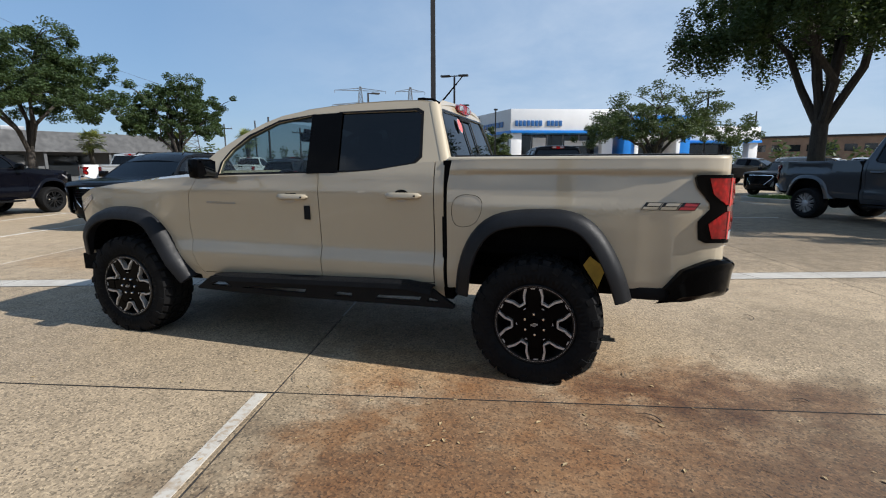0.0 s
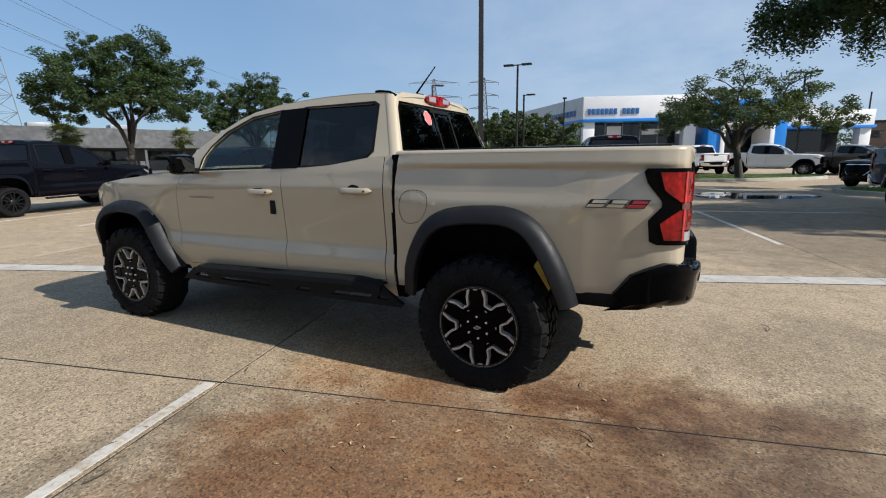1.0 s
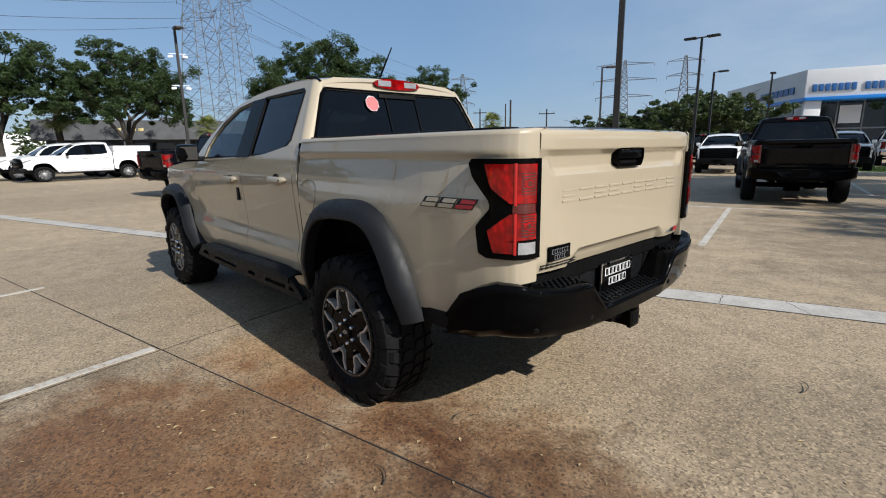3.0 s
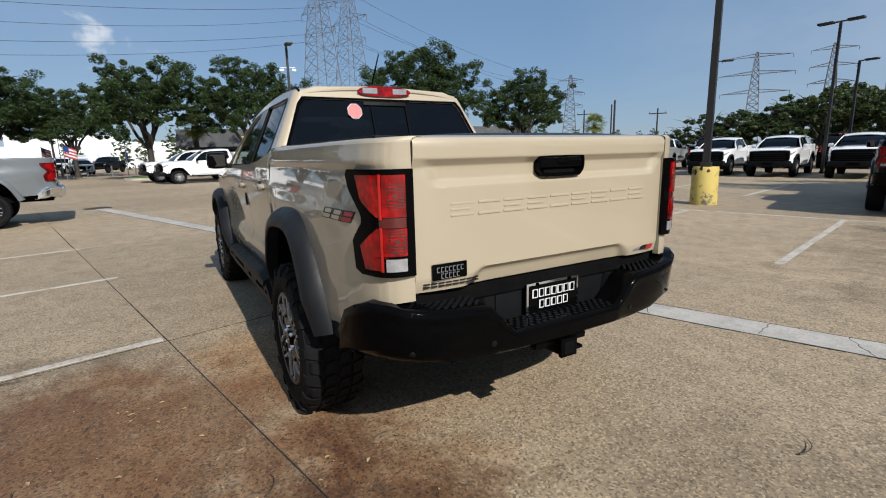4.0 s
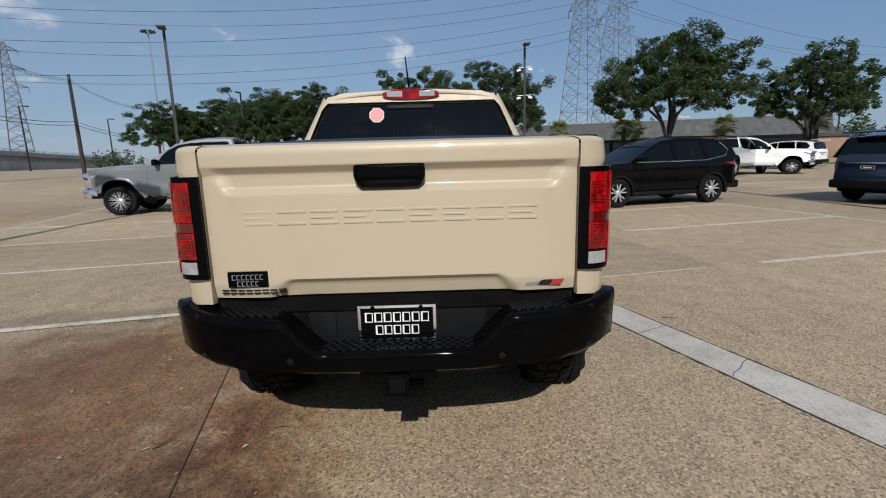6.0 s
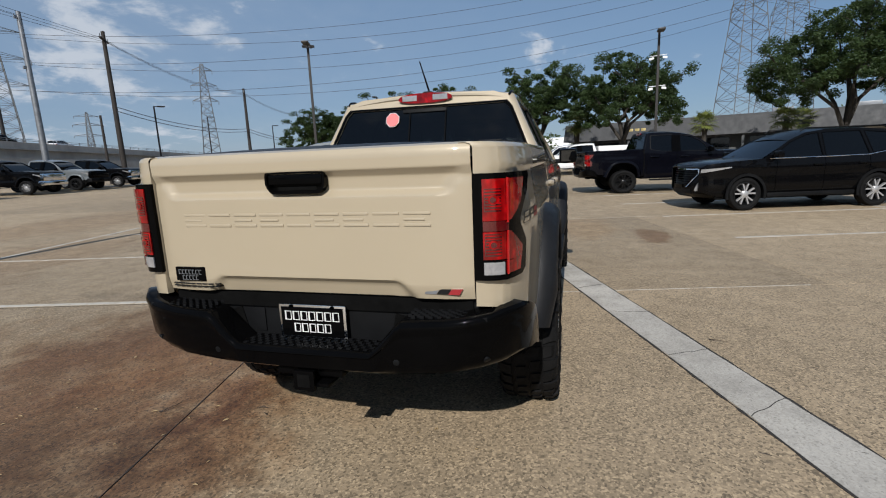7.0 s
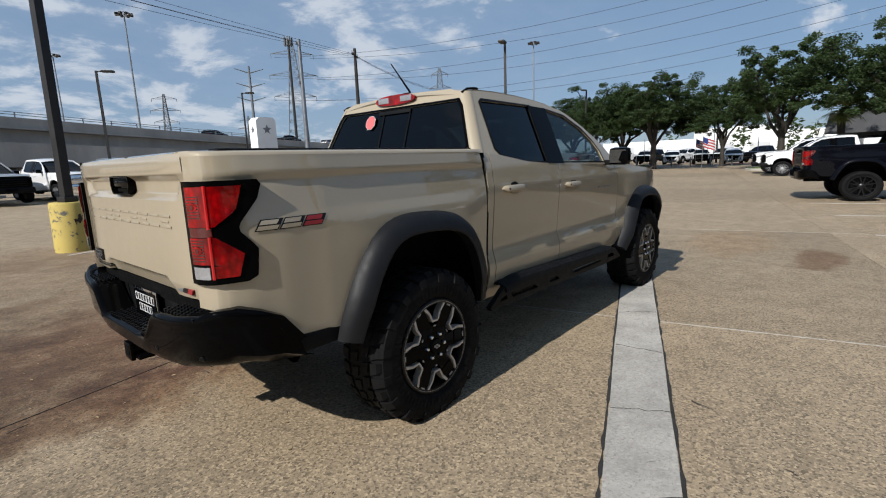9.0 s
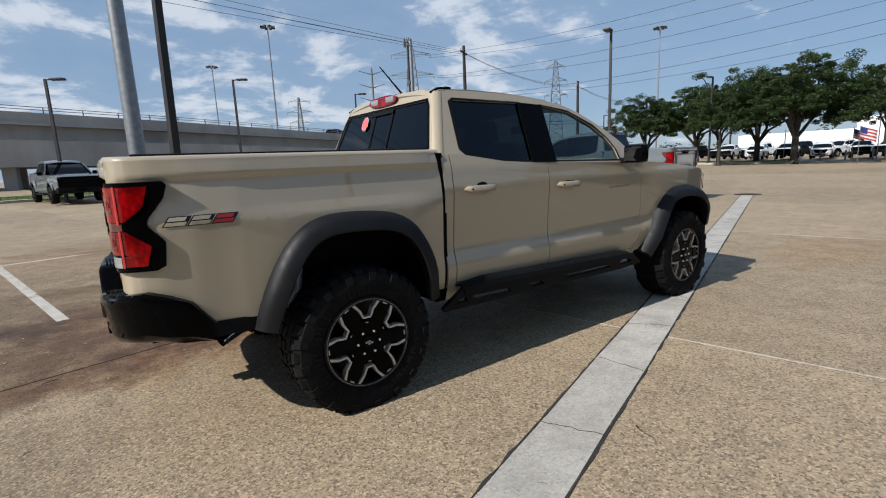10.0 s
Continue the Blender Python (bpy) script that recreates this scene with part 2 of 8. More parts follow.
M["flag"] = plain("flag_cloth_red", (0.5, 0.06, 0.07), 0.8, 0, 0.1, 5)
M["flag_blue"] = plain("flag_cloth_blue", (0.03, 0.06, 0.25), 0.8, 0, 0.1, 5)
M["flag_white"] = plain("flag_cloth_white", (0.8, 0.8, 0.8), 0.8, 0, 0.05, 5)
M["litter_leaf"] = plain("dry_leaf", (0.30, 0.215, 0.11), 0.7, 0, 0.5, 3)
M["twig"] = plain("dry_twig", (0.05, 0.035, 0.025), 0.8, 0, 0.3, 20)
M["iron"] = plain("rusty_iron", (0.05, 0.035, 0.028), 0.7, 0.4, 0.4, 8, 0.5, 60)


def leaf_material(name, dark, light):
    m, n, l, p = material(name)
    geo = n.new("ShaderNodeNewGeometry")
    f = noise_node(n, l, 0.5, 4.0, 0.6)
    tone = mixed(n, l, mapped(n, l, f, 0.3, 0.7, 0, 1), dark, light)
    l.new(mixed(n, l, mapped(n, l, geo.outputs["Random Per Island"], 0, 1, 0, 0.5), tone, tuple(c * 1.2 for c in light)), p.inputs["Base Color"])
    p.inputs["Roughness"].default_value = 0.6
    p.inputs["Specular IOR Level"].default_value = 0.3
    tr = n.new("ShaderNodeBsdfTranslucent")
    l.new(mixed(n, l, 0.5, light, (0.10, 0.14, 0.02)), tr.inputs[0])
    mix = n.new("ShaderNodeMixShader")
    mix.inputs[0].default_value = 0.25
    l.new(p.outputs[0], mix.inputs[1]); l.new(tr.outputs[0], mix.inputs[2])
    l.new(mix.outputs[0], n["Material Output"].inputs[0])
    return m


M["oak_leaf"] = leaf_material("oak_leaves", (0.012, 0.024, 0.008), (0.036, 0.062, 0.018))
M["palm_leaf"] = leaf_material("palm_leaves", (0.075, 0.10, 0.022), (0.19, 0.21, 0.06))
# Lighter leaves for distant trees, and for sunlight painted into the small oak.
M["far_and_sunlit_leaf"] = leaf_material("distant_and_sunlit_leaves", (0.027, 0.043, 0.016), (0.055, 0.08, 0.028))
M["grass"] = leaf_material("grass_blades", (0.07, 0.13, 0.025), (0.13, 0.20, 0.045))


def concrete(name, base, aggregate, stain_and_shade):
    """Worn exposed-aggregate concrete: pebbly grain, broad patches, a rust-brown wash of water stains, and painted tree
    shade.
    """
    m, n, l, p = material(name)
    broad = noise_node(n, l, 0.35, 6.0, 0.62)
    mid = noise_node(n, l, 3.5, 5.0, 0.65)
    fine = noise_node(n, l, 90.0, 3.0, 0.7)
    col = mixed(n, l, mapped(n, l, broad, 0.32, 0.68, 0, 1), tuple(c * 0.76 for c in base), tuple(c * 1.18 for c in base))
    col = mixed(n, l, mapped(n, l, mid, 0.42, 0.70, 0, 0.75), col, tuple(c * 0.6 for c in base))
    vor = n.new("ShaderNodeTexVoronoi")
    vor.inputs["Scale"].default_value = 95.0
    co = n.new("ShaderNodeTexCoord")
    l.new(co.outputs["Object"], vor.inputs["Vector"])
    sepc = n.new("ShaderNodeSeparateColor")
    l.new(vor.outputs["Color"], sepc.inputs[0])
    col = mixed(n, l, mapped(n, l, sepc.outputs[0], 0.5, 0.95, 0, aggregate), col, tuple(c * 0.34 for c in base))
    col = mixed(n, l, mapped(n, l, sepc.outputs[1], 0.68, 0.95, 0, aggregate * 0.75), col, tuple(min(1, c * 1.5) for c in base))
    scuff = noise_node(n, l, 9.0, 6.0, 0.75, "Object", (1.0, 3.2, 1.0))
    col = mixed(n, l, mapped(n, l, scuff, 0.54, 0.70, 0, 0.6), col, tuple(c * 0.5 for c in base))
    grit = noise_node(n, l, 60.0, 2.0, 0.8)
    col = mixed(n, l, mapped(n, l, grit, 0.56, 0.70, 0, 0.75), col, tuple(c * 0.45 for c in base))
    if stain_and_shade:
        sep = n.new("ShaderNodeSeparateXYZ")
        l.new(co.outputs["Object"], sep.inputs[0])
        warp = noise_node(n, l, 1.9, 10.0, 0.70)
        blot = mapped(n, l, noise_node(n, l, 7.0, 8.0, 0.7, "Object", (1.0, 1.7, 1.0)), 0.34, 0.66, 0.74, 1.0)

        def blob(cx, cy, rx, ry, gain):
            total = None
            for k, (c, r) in enumerate(((cx, rx), (cy, ry))):
                a = n.new("ShaderNodeMath"); a.operation = "SUBTRACT"; a.inputs[1].default_value = c
                l.new(sep.outputs[k], a.inputs[0])
                b = n.new("ShaderNodeMath"); b.operation = "DIVIDE"; b.inputs[1].default_value = r
                l.new(a.outputs[0], b.inputs[0])
                s = n.new("ShaderNodeMath"); s.operation = "POWER"; s.inputs[1].default_value = 2.0
                ab = n.new("ShaderNodeMath"); ab.operation = "ABSOLUTE"
                l.new(b.outputs[0], ab.inputs[0]); l.new(ab.outputs[0], s.inputs[0])
                if total is None:
                    total = s.outputs[0]
                else:
                    t = n.new("ShaderNodeMath"); t.operation = "ADD"
                    l.new(total, t.inputs[0]); l.new(s.outputs[0], t.inputs[1])
                    total = t.outputs[0]
            w = n.new("ShaderNodeMath"); w.operation = "MULTIPLY_ADD"; w.inputs[1].default_value = 2.2
            l.new(warp, w.inputs[0]); l.new(total, w.inputs[2])
            return mapped(n, l, w.outputs[0], 1.36, 1.86, gain, 0.0)

        for cx, cy, rx, ry, gain, tone in stain_and_shade:
            tint = n.new("ShaderNodeMixRGB"); tint.blend_type = "MULTIPLY"
            f = n.new("ShaderNodeMath"); f.operation = "MULTIPLY"
            l.new(blob(cx, cy, rx, ry, gain), f.inputs[0]); l.new(blot, f.inputs[1])
            l.new(f.outputs[0], tint.inputs[0]); l.new(col, tint.inputs[1])
            tint.inputs[2].default_value = (*tone, 1)
            col = tint.outputs[0]
    l.new(col, p.inputs["Base Color"])
    l.new(mapped(n, l, mid, 0.3, 0.7, 0.62, 0.88), p.inputs["Roughness"])
    h = mixed(n, l, 0.5, vor.outputs["Distance"], fine)
    bump(n, l, p, h, 0.3, 0.004)
    return m


RUST, RUST2, DAMP_AND_SHADE, OCHRE = (0.57, 0.415, 0.305), (0.76, 0.665, 0.575), (0.57, 0.555, 0.53), (0.95, 0.78, 0.58)
M["concrete"] = concrete("lot_concrete", (0.338, 0.258, 0.166), 0.95, [
    (0.55, -1.95, 2.3, 1.6, 1.0, RUST), (-0.35, -2.45, 1.1, 1.1, 0.8, RUST2), (1.15, -0.75, 1.1, 0.5, 0.85, RUST),
    (-0.2, -0.6, 1.9, 0.9, 0.7, RUST2), (1.5, -1.35, 1.7, 1.3, 1.0, RUST2), (0.9, -3.2, 2.2, 1.5, 0.9, RUST2), (-0.2, -1.9, 1.2, 0.6, 0.6, OCHRE), (-0.8, -1.0, 0.8, 0.5, 0.7, OCHRE),
    (2.3, -1.3, 2.0, 1.5, 0.9, DAMP_AND_SHADE), (2.9, -3.2, 2.6, 2.0, 0.9, DAMP_AND_SHADE), (2.3, 0.4, 1.4, 1.3, 0.55, DAMP_AND_SHADE),
    (-1.35, -2.6, 0.3, 2.2, 0.7, DAMP_AND_SHADE), (-5.6, 2.3, 0.9, 0.35, 0.9, RUST), (-1.5, -8.0, 5.5, 2.2, 0.75, RUST2), (2.0, -6.0, 4.0, 3.0, 0.75, RUST2), (-8.0, -12.0, 7.0, 2.4, 0.7, RUST2),
    # The wide blob at (4.0, 7.5) paints tree shade into the concrete.
    (4.0, 7.5, 6.0, 6.0, 0.95, DAMP_AND_SHADE), (-6.5, 1.2, 1.7, 0.8, 0.5, OCHRE)])
M["strip"] = concrete("pale_strip_concrete", (0.415, 0.388, 0.345), 0.22, [])
def worn(name, top, under, scale, lo, hi, rough=0.75):
    """Paint worn through to what lies under it, in flakes of two sizes."""
    m, n, l, p = material(name)
    a, b = noise_node(n, l, scale, 6.0, 0.7), noise_node(n, l, scale * 0.18, 4.0, 0.6)
    both = n.new("ShaderNodeMath"); both.operation = "MULTIPLY_ADD"; both.inputs[1].default_value = 0.6
    l.new(b, both.inputs[0]); l.new(a, both.inputs[2])
    tone = mixed(n, l, mapped(n, l, b, 0.3, 0.7, 0, 1), top, tuple(c * 0.8 for c in top))
    l.new(mixed(n, l, mapped(n, l, both.outputs[0], lo, hi, 0, 1), tone, under), p.inputs["Base Color"])
    p.inputs["Roughness"].default_value = rough
    bump(n, l, p, a, 0.3, 0.004)
    return m


M["line"] = worn("worn_white_line", (0.45, 0.42, 0.37), (0.28, 0.22, 0.155), 26.0, 0.80, 0.98)
M["yellow"] = worn("chipped_yellow_paint", (0.50, 0.38, 0.10), (0.09, 0.085, 0.07), 9.0, 0.86, 0.93)
M["ground"] = concrete("far_ground", (0.312, 0.24, 0.156), 0.3, [])

# ---- building helpers ----
def link_mesh(name, bm, mats, parent=None, label="", smooth=True):
    me = bpy.data.meshes.new(name)
    bm.to_mesh(me)
    bm.free()
    for m in (mats if isinstance(mats, (list, tuple)) else [mats]):
        me.materials.append(m)
    if smooth:
        me.shade_smooth()
        me.set_sharp_from_angle(angle=radians(38))
    ob = new(name, me)
    ob.parent = parent
    if label:
        ob["label"] = label
    return ob


def part(name, bm, mat, parent, label="", smooth=True):
    return link_mesh(name, bm, mat, parent, label, smooth)


def thing(name, label, category, m=None, group="", kind=""):
    ob = new(name)
    ob.empty_display_size = 0.2
    if m is not None:
        ob.matrix_basis = m
    return tagged(ob, label, category, group, kind)


def box(bm, x0, x1, y0, y1, z0, z1, bevel=0.0, m=None, mat=0):
    vs = [bm.verts.new((x, y, z)) for x in (x0, x1) for y in (y0, y1) for z in (z0, z1)]
    fs = [bm.faces.new([vs[i] for i in f]) for f in ((0, 1, 3, 2), (4, 6, 7, 5), (0, 4, 5, 1), (2, 3, 7, 6), (0, 2, 6, 4), (1, 5, 7, 3))]
    for f in fs:
        f.material_index = mat
    if m is not None:
        bmesh.ops.transform(bm, matrix=m, verts=vs)
    if bevel:
        es = list({e for f in fs for e in f.edges})
        bmesh.ops.bevel(bm, geom=es, offset=bevel, segments=2, profile=0.6, affect="EDGES", clamp_overlap=True)
    return vs


def ring_tube(bm, pts, radii, seg=8, caps=True):
    """A round tube through the points with a radius at each."""
    rings = []
    for i, p in enumerate(pts):
        p = Vector(p)
        a = Vector(pts[max(0, i - 1)])
        b = Vector(pts[min(len(pts) - 1, i + 1)])
        d = (b - a).normalized()
        side = d.cross(Vector((0, 0, 1)) if abs(d.z) < 0.95 else Vector((1, 0, 0))).normalized()
        up = side.cross(d)
        r = radii[i] if isinstance(radii, (list, tuple)) else radii
        rings.append([bm.verts.new(p + side * math.cos(2 * math.pi * k / seg) * r + up * math.sin(2 * math.pi * k / seg) * r) for k in range(seg)])
    for a, b in zip(rings, rings[1:]):
        for k in range(seg):
            bm.faces.new((a[k], a[(k + 1) % seg], b[(k + 1) % seg], b[k]))
    if caps:
        bm.faces.new(rings[0][::-1])
        bm.faces.new(rings[-1])
    return rings


def lathe_y(bm, profile, seg=40, centre=(0, 0, 0), mat=0):
    """A ring body about the y axis; the profile is (radius, y) pairs."""
    cx, cy, cz = centre
    rings = [[bm.verts.new((cx + r * math.cos(2 * math.pi * k / seg), cy + y, cz + r * math.sin(2 * math.pi * k / seg))) for k in range(seg)] for r, y in profile]
    for a, b in zip(rings, rings[1:]):
        for k in range(seg):
            f = bm.faces.new((a[k], a[(k + 1) % seg], b[(k + 1) % seg], b[k]))
            f.material_index = mat
    return rings


def grid_faces(bm, rows, flip=False, mat=0):
    for a, b in zip(rows, rows[1:]):
        for k in range(len(a) - 1):
            q = (a[k], a[k + 1], b[k + 1], b[k])
            if len(set(q)) == 4:
                f = bm.faces.new(q[::-1] if flip else q)
                f.material_index = mat


def surface(points, flip=False):
    """A bmesh from rows of points."""
    bm = bmesh.new()
    rows = [[bm.verts.new(p) for p in row] for row in points]
    grid_faces(bm, rows, flip)
    return bm


def extrude_poly(bm, pts, offset, mat=0):
    """A closed slab between the polygon pts and the same moved by offset."""
    off = Vector(offset)
    a = [bm.verts.new(p) for p in pts]
    b = [bm.verts.new(Vector(p) + off) for p in pts]
    n = len(a)
    fs = [bm.faces.new(a[::-1]), bm.faces.new(b)]
    fs += [bm.faces.new((a[k], a[(k + 1) % n], b[(k + 1) % n], b[k])) for k in range(n)]
    for f in fs:
        f.material_index = mat
    bmesh.ops.recalc_face_normals(bm, faces=fs)
    return fs


def holed(outer, holes):
    """A flat-filled sheet with holes; the points are 3D loops near one plane."""
    bm = bmesh.new()
    es = []
    for loop in (outer, *holes):
        vs = [bm.verts.new(p) for p in loop]
        es += [bm.edges.new((vs[k], vs[(k + 1) % len(vs)])) for k in range(len(vs))]
    bmesh.ops.triangle_fill(bm, edges=es, use_beauty=True)
    return bm


def smooth_loop(pts, n=4):
    """Rounds a closed polygon by corner cutting."""
    for _ in range(n):
        out = []
        for k in range(len(pts)):
            a, b = np.array(pts[k]), np.array(pts[(k + 1) % len(pts)])
            out += [tuple(a * 0.75 + b * 0.25), tuple(a * 0.25 + b * 0.75)]
        pts = out
    return pts


def solid(ob, thick):
    """Gives an open sheet its thickness, on the inner side, with crisp edges."""
    me = ob.data
    bm = bmesh.new()
    bm.from_mesh(me)
    bm.normal_update()
    old, rims = bm.faces[:], [e for e in bm.edges if len(e.link_faces) == 1]
    twin = {v: bm.verts.new(v.co - v.normal * thick) for v in bm.verts[:]}
    for f in old:
        g = bm.faces.new([twin[v] for v in reversed(f.verts[:])])
        g.smooth, g.material_index = f.smooth, f.material_index
    for e in rims:
        lp = e.link_loops[0]
        a, b = lp.vert, lp.link_loop_next.vert
        g = bm.faces.new((b, a, twin[a], twin[b]))
        g.smooth, g.material_index = lp.face.smooth, lp.face.material_index
    smooth = bool(old) and old[0].smooth
    bm.to_mesh(me)
    bm.free()
    if smooth:
        me.set_sharp_from_angle(angle=radians(35))
    return ob


def ip(x, pts):
    return float(np.interp(x, [p[0] for p in pts], [p[1] for p in pts]))


def face_out(bm, way):
    """Turns all faces of an open sheet so that they look along way."""
    w = Vector(way)
    bm.normal_update()
    if sum(f.normal.dot(w) for f in bm.faces) < 0:
        bmesh.ops.reverse_faces(bm, faces=bm.faces[:])
    return bm

# ---- sport-utility cars: local x runs to the tail, the rear axle is at x = 0 ----
SUV_WAIST = [(0.25, 0.80), (0.40, 0.865), (0.50, 0.898), (0.56, 0.890), (0.72, 0.885), (0.86, 0.905), (0.90, 0.912), (0.93, 0.898), (1.05, 0.865)]


def suv_width(x, z):
    y = ip(z, SUV_WAIST)
    y -= ip(x, [(0.35, 0), (0.6, 0.03), (0.75, 0.09), (0.84, 0.2)]) if x > 0.35 else 0
    y -= ip(-x, [(2.9, 0), (3.3, 0.045), (3.45, 0.09), (3.55, 0.15), (3.62, 0.24)]) if x < -2.9 else 0
    return y


def build_suv(label, colour, m, style="ten", grp="", stretch=(1, 1, 1)):
    paint = M[colour]
    root = thing("suv", label, "car", m, grp)
    root.scale = stretch
    wb = 2.73

    def arch(x):
        for c in (-wb, 0.0):
            d = abs(x - c)
            if d < 0.42:
                return 0.34 + 0.42 * (1 - (d / 0.42) ** 2.4) ** 0.5
        return 0.0

    top = lambda x: ip(x, [(-3.62, 0.90), (-3.54, 0.955), (-3.40, 0.985), (-3.0, 1.02), (-2.35, 1.055), (-1.0, 1.04), (0.84, 1.06)])
    low = lambda x: max(arch(x), ip(x, [(-3.62, 0.42), (-3.3, 0.30), (0.5, 0.32), (0.84, 0.45)]))
    cols = sorted(set(list(np.linspace(-3.62, 0.84, 50)) + [c + d for c in (-wb, 0.0) for d in (-0.421, -0.415, -0.38, 0.38, 0.415, 0.421)]))
    for s in (-1, 1):
        for nm, a, b in (("front_wing", -3.62, -2.12), ("front_door", -2.11, -1.12), ("rear_door", -1.11, -0.20), ("rear_wing", -0.19, 0.84)):
            xx = [a] + [c for c in cols if a + 0.01 < c < b - 0.01] + [b]
            bm = surface([[(x, s * suv_width(x, z), z) for z in np.linspace(low(x), top(x), 11)] for x in xx], flip=s < 0)
            solid(part(nm, bm, paint, root), 0.02)
        for c in (-wb, 0.0):
            bm = bmesh.new()
            rows = [[bm.verts.new((c + r * math.cos(a), s * y, 0.34 + r * math.sin(a))) for a in np.linspace(-0.25, math.pi + 0.25, 16)] for r, y in ((0.43, 0.895), (0.43, 0.918), (0.375, 0.918), (0.375, 0.70))]
            grid_faces(bm, rows)
            bmesh.ops.recalc_face_normals(bm, faces=bm.faces[:])
            part("arch_moulding", bm, M["plastic"], root)
            bm = bmesh.new()
            rows = [[bm.verts.new((c + 0.40 * math.cos(a), s * y, 0.34 + 0.44 * math.sin(a))) for a in np.linspace(-0.2, math.pi + 0.2, 14)] for y in (0.88, 0.50)]
            grid_faces(bm, rows)
            bm.faces.new(rows[1])
            part("wheel_housing", bm, M["under"], root)
            wheel_group(root, c, s * 0.79, 0.345, s, style, 0.352, 0.225, 0.235, False)
        bm = bmesh.new()
        box(bm, -2.28, -0.45, s * 0.88 - 0.02, s * 0.88 + 0.03, 0.27, 0.36, 0.02)
        part("sill_moulding", bm, M["plastic"], root)
        lean = lambda z: 0.868 - 0.42 * (z - 1.03)
        p3 = lambda L, push=0.0: [(x, s * (lean(z) + push), z) for x, z in L]
        roofl = [(-2.42, 1.03), (-1.80, 1.40), (-1.45, 1.54), (-1.0, 1.60), (-0.3, 1.60), (0.35, 1.54), (0.62, 1.46), (0.78, 1.08), (0.78, 1.045), (-1.0, 1.025)]
        wins = [[(-2.20, 1.07), (-1.76, 1.36), (-1.42, 1.49), (-1.18, 1.525), (-1.16, 1.065)], [(-1.08, 1.065), (-1.08, 1.53), (-0.30, 1.535), (-0.20, 1.10), (-0.25, 1.07)], [(-0.10, 1.10), (-0.20, 1.53), (0.28, 1.48), (0.50, 1.30), (0.42, 1.17)]]
        bm = holed(p3(roofl), [p3(w) for w in wins])
        bmesh.ops.recalc_face_normals(bm, faces=bm.faces[:])
        if sum(f.normal.y for f in bm.faces) * s < 0:
            bmesh.ops.reverse_faces(bm, faces=bm.faces[:])
        solid(part("cabin_frame", bm, paint, root, smooth=False), 0.03)
        for w in wins:
            bm = bmesh.new()
            bm.faces.new([bm.verts.new(p) for p in p3(w, -0.006)])
            gl = part("side_window", face_out(bm, (0, s, 0)), M["glass"], root, "tinted side window", smooth=False)
            c = np.mean(w, axis=0)
            bm = bmesh.new()
            a = [bm.verts.new(p) for p in p3(w, 0.003)]
            b = [bm.verts.new(p) for p in p3([tuple(c + (np.array(q) - c) * (1 + 0.025 / np.linalg.norm(np.array(q) - c))) for q in w], 0.003)]
            for k in range(len(a)):
                bm.faces.new((a[k], a[(k + 1) % len(a)], b[(k + 1) % len(a)], b[k]))
            bmesh.ops.recalc_face_normals(bm, faces=bm.faces[:])
            part("window_trim", bm, M["gloss_black"], gl, smooth=False)
        if colour == "black":
            bm = bmesh.new()
            ring_tube(bm, p3([(-2.26, 1.05), (-1.12, 1.048), (-0.2, 1.056), (0.40, 1.15), (0.51, 1.30), (0.30, 1.49)], 0.006), 0.009, 5)
            part("bright_belt_strip", bm, M["chrome"], root, "thin chrome belt strip")
        for hx in (-1.28, -0.36):
            bm = bmesh.new()
            yy = s * (suv_width(hx, 0.90) + 0.012)
            box(bm, hx - 0.09, hx + 0.09, yy - 0.012, yy + 0.012, 0.885, 0.915, 0.008)
            part("door_handle", bm, paint, root)
        bm = bmesh.new()
        box(bm, -2.22, -2.08, s * 0.985 - 0.09, s * 0.985 + 0.09, 1.06, 1.20, 0.04)
        part("door_mirror", bm, paint, root)
        bm = surface([[(x, s * (suv_width(x, z) + 0.010), z) for z in np.linspace(ip(x, [(-3.6, 0.80), (-3.05, 0.895)]), ip(x, [(-3.6, 0.875), (-3.05, 0.915)]), 3)] for x in np.linspace(-3.60, -3.05, 10)], flip=s < 0)
        solid(part("headlamp", bm, M["lens"], root), 0.02)
        bm = surface([[(x, s * (suv_width(x, z) + 0.010), z) for z in np.linspace(ip(x, [(0.40, 0.965), (0.84, 0.90)]), ip(x, [(0.40, 0.985), (0.84, 1.01)]), 4)] for x in np.linspace(0.40, 0.838, 8)], flip=s < 0)
        solid(part("tail_lamp", bm, M["red"], root, "red wraparound tail lamp"), 0.02)
        bm = bmesh.new()
        ring_tube(bm, [(-1.5, s * 0.60, 1.575), (-1.4, s * 0.60, 1.635), (0.2, s * 0.60, 1.63), (0.35, s * 0.60, 1.565)], 0.014, 6)
        part("roof_rail", bm, M["plastic"], root)
    rows = [[(x, y * hw_, z + 0.05 * (1 - abs(y) ** 2.2)) for y in np.linspace(-1, 1, 13)] for x, z, hw_ in ((-1.80, 1.385, 0.70), (-1.45, 1.53, 0.655), (-1.0, 1.592, 0.63), (-0.3, 1.594, 0.63), (0.35, 1.535, 0.655), (0.66, 1.46, 0.66))]
    solid(part("roof", surface(rows, True), paint, root), 0.02)
    rows = [[(x - 0.04 * (1 - abs(y) ** 3), y * (suv_width(x, top(x)) - 0.005), top(x) - 0.005 + 0.03 * (1 - abs(y) ** 4)) for y in np.linspace(-1, 1, 15)] for x in np.linspace(-3.61, -2.33, 12)]
    solid(part("bonnet", surface(rows, True), paint, root), 0.02)
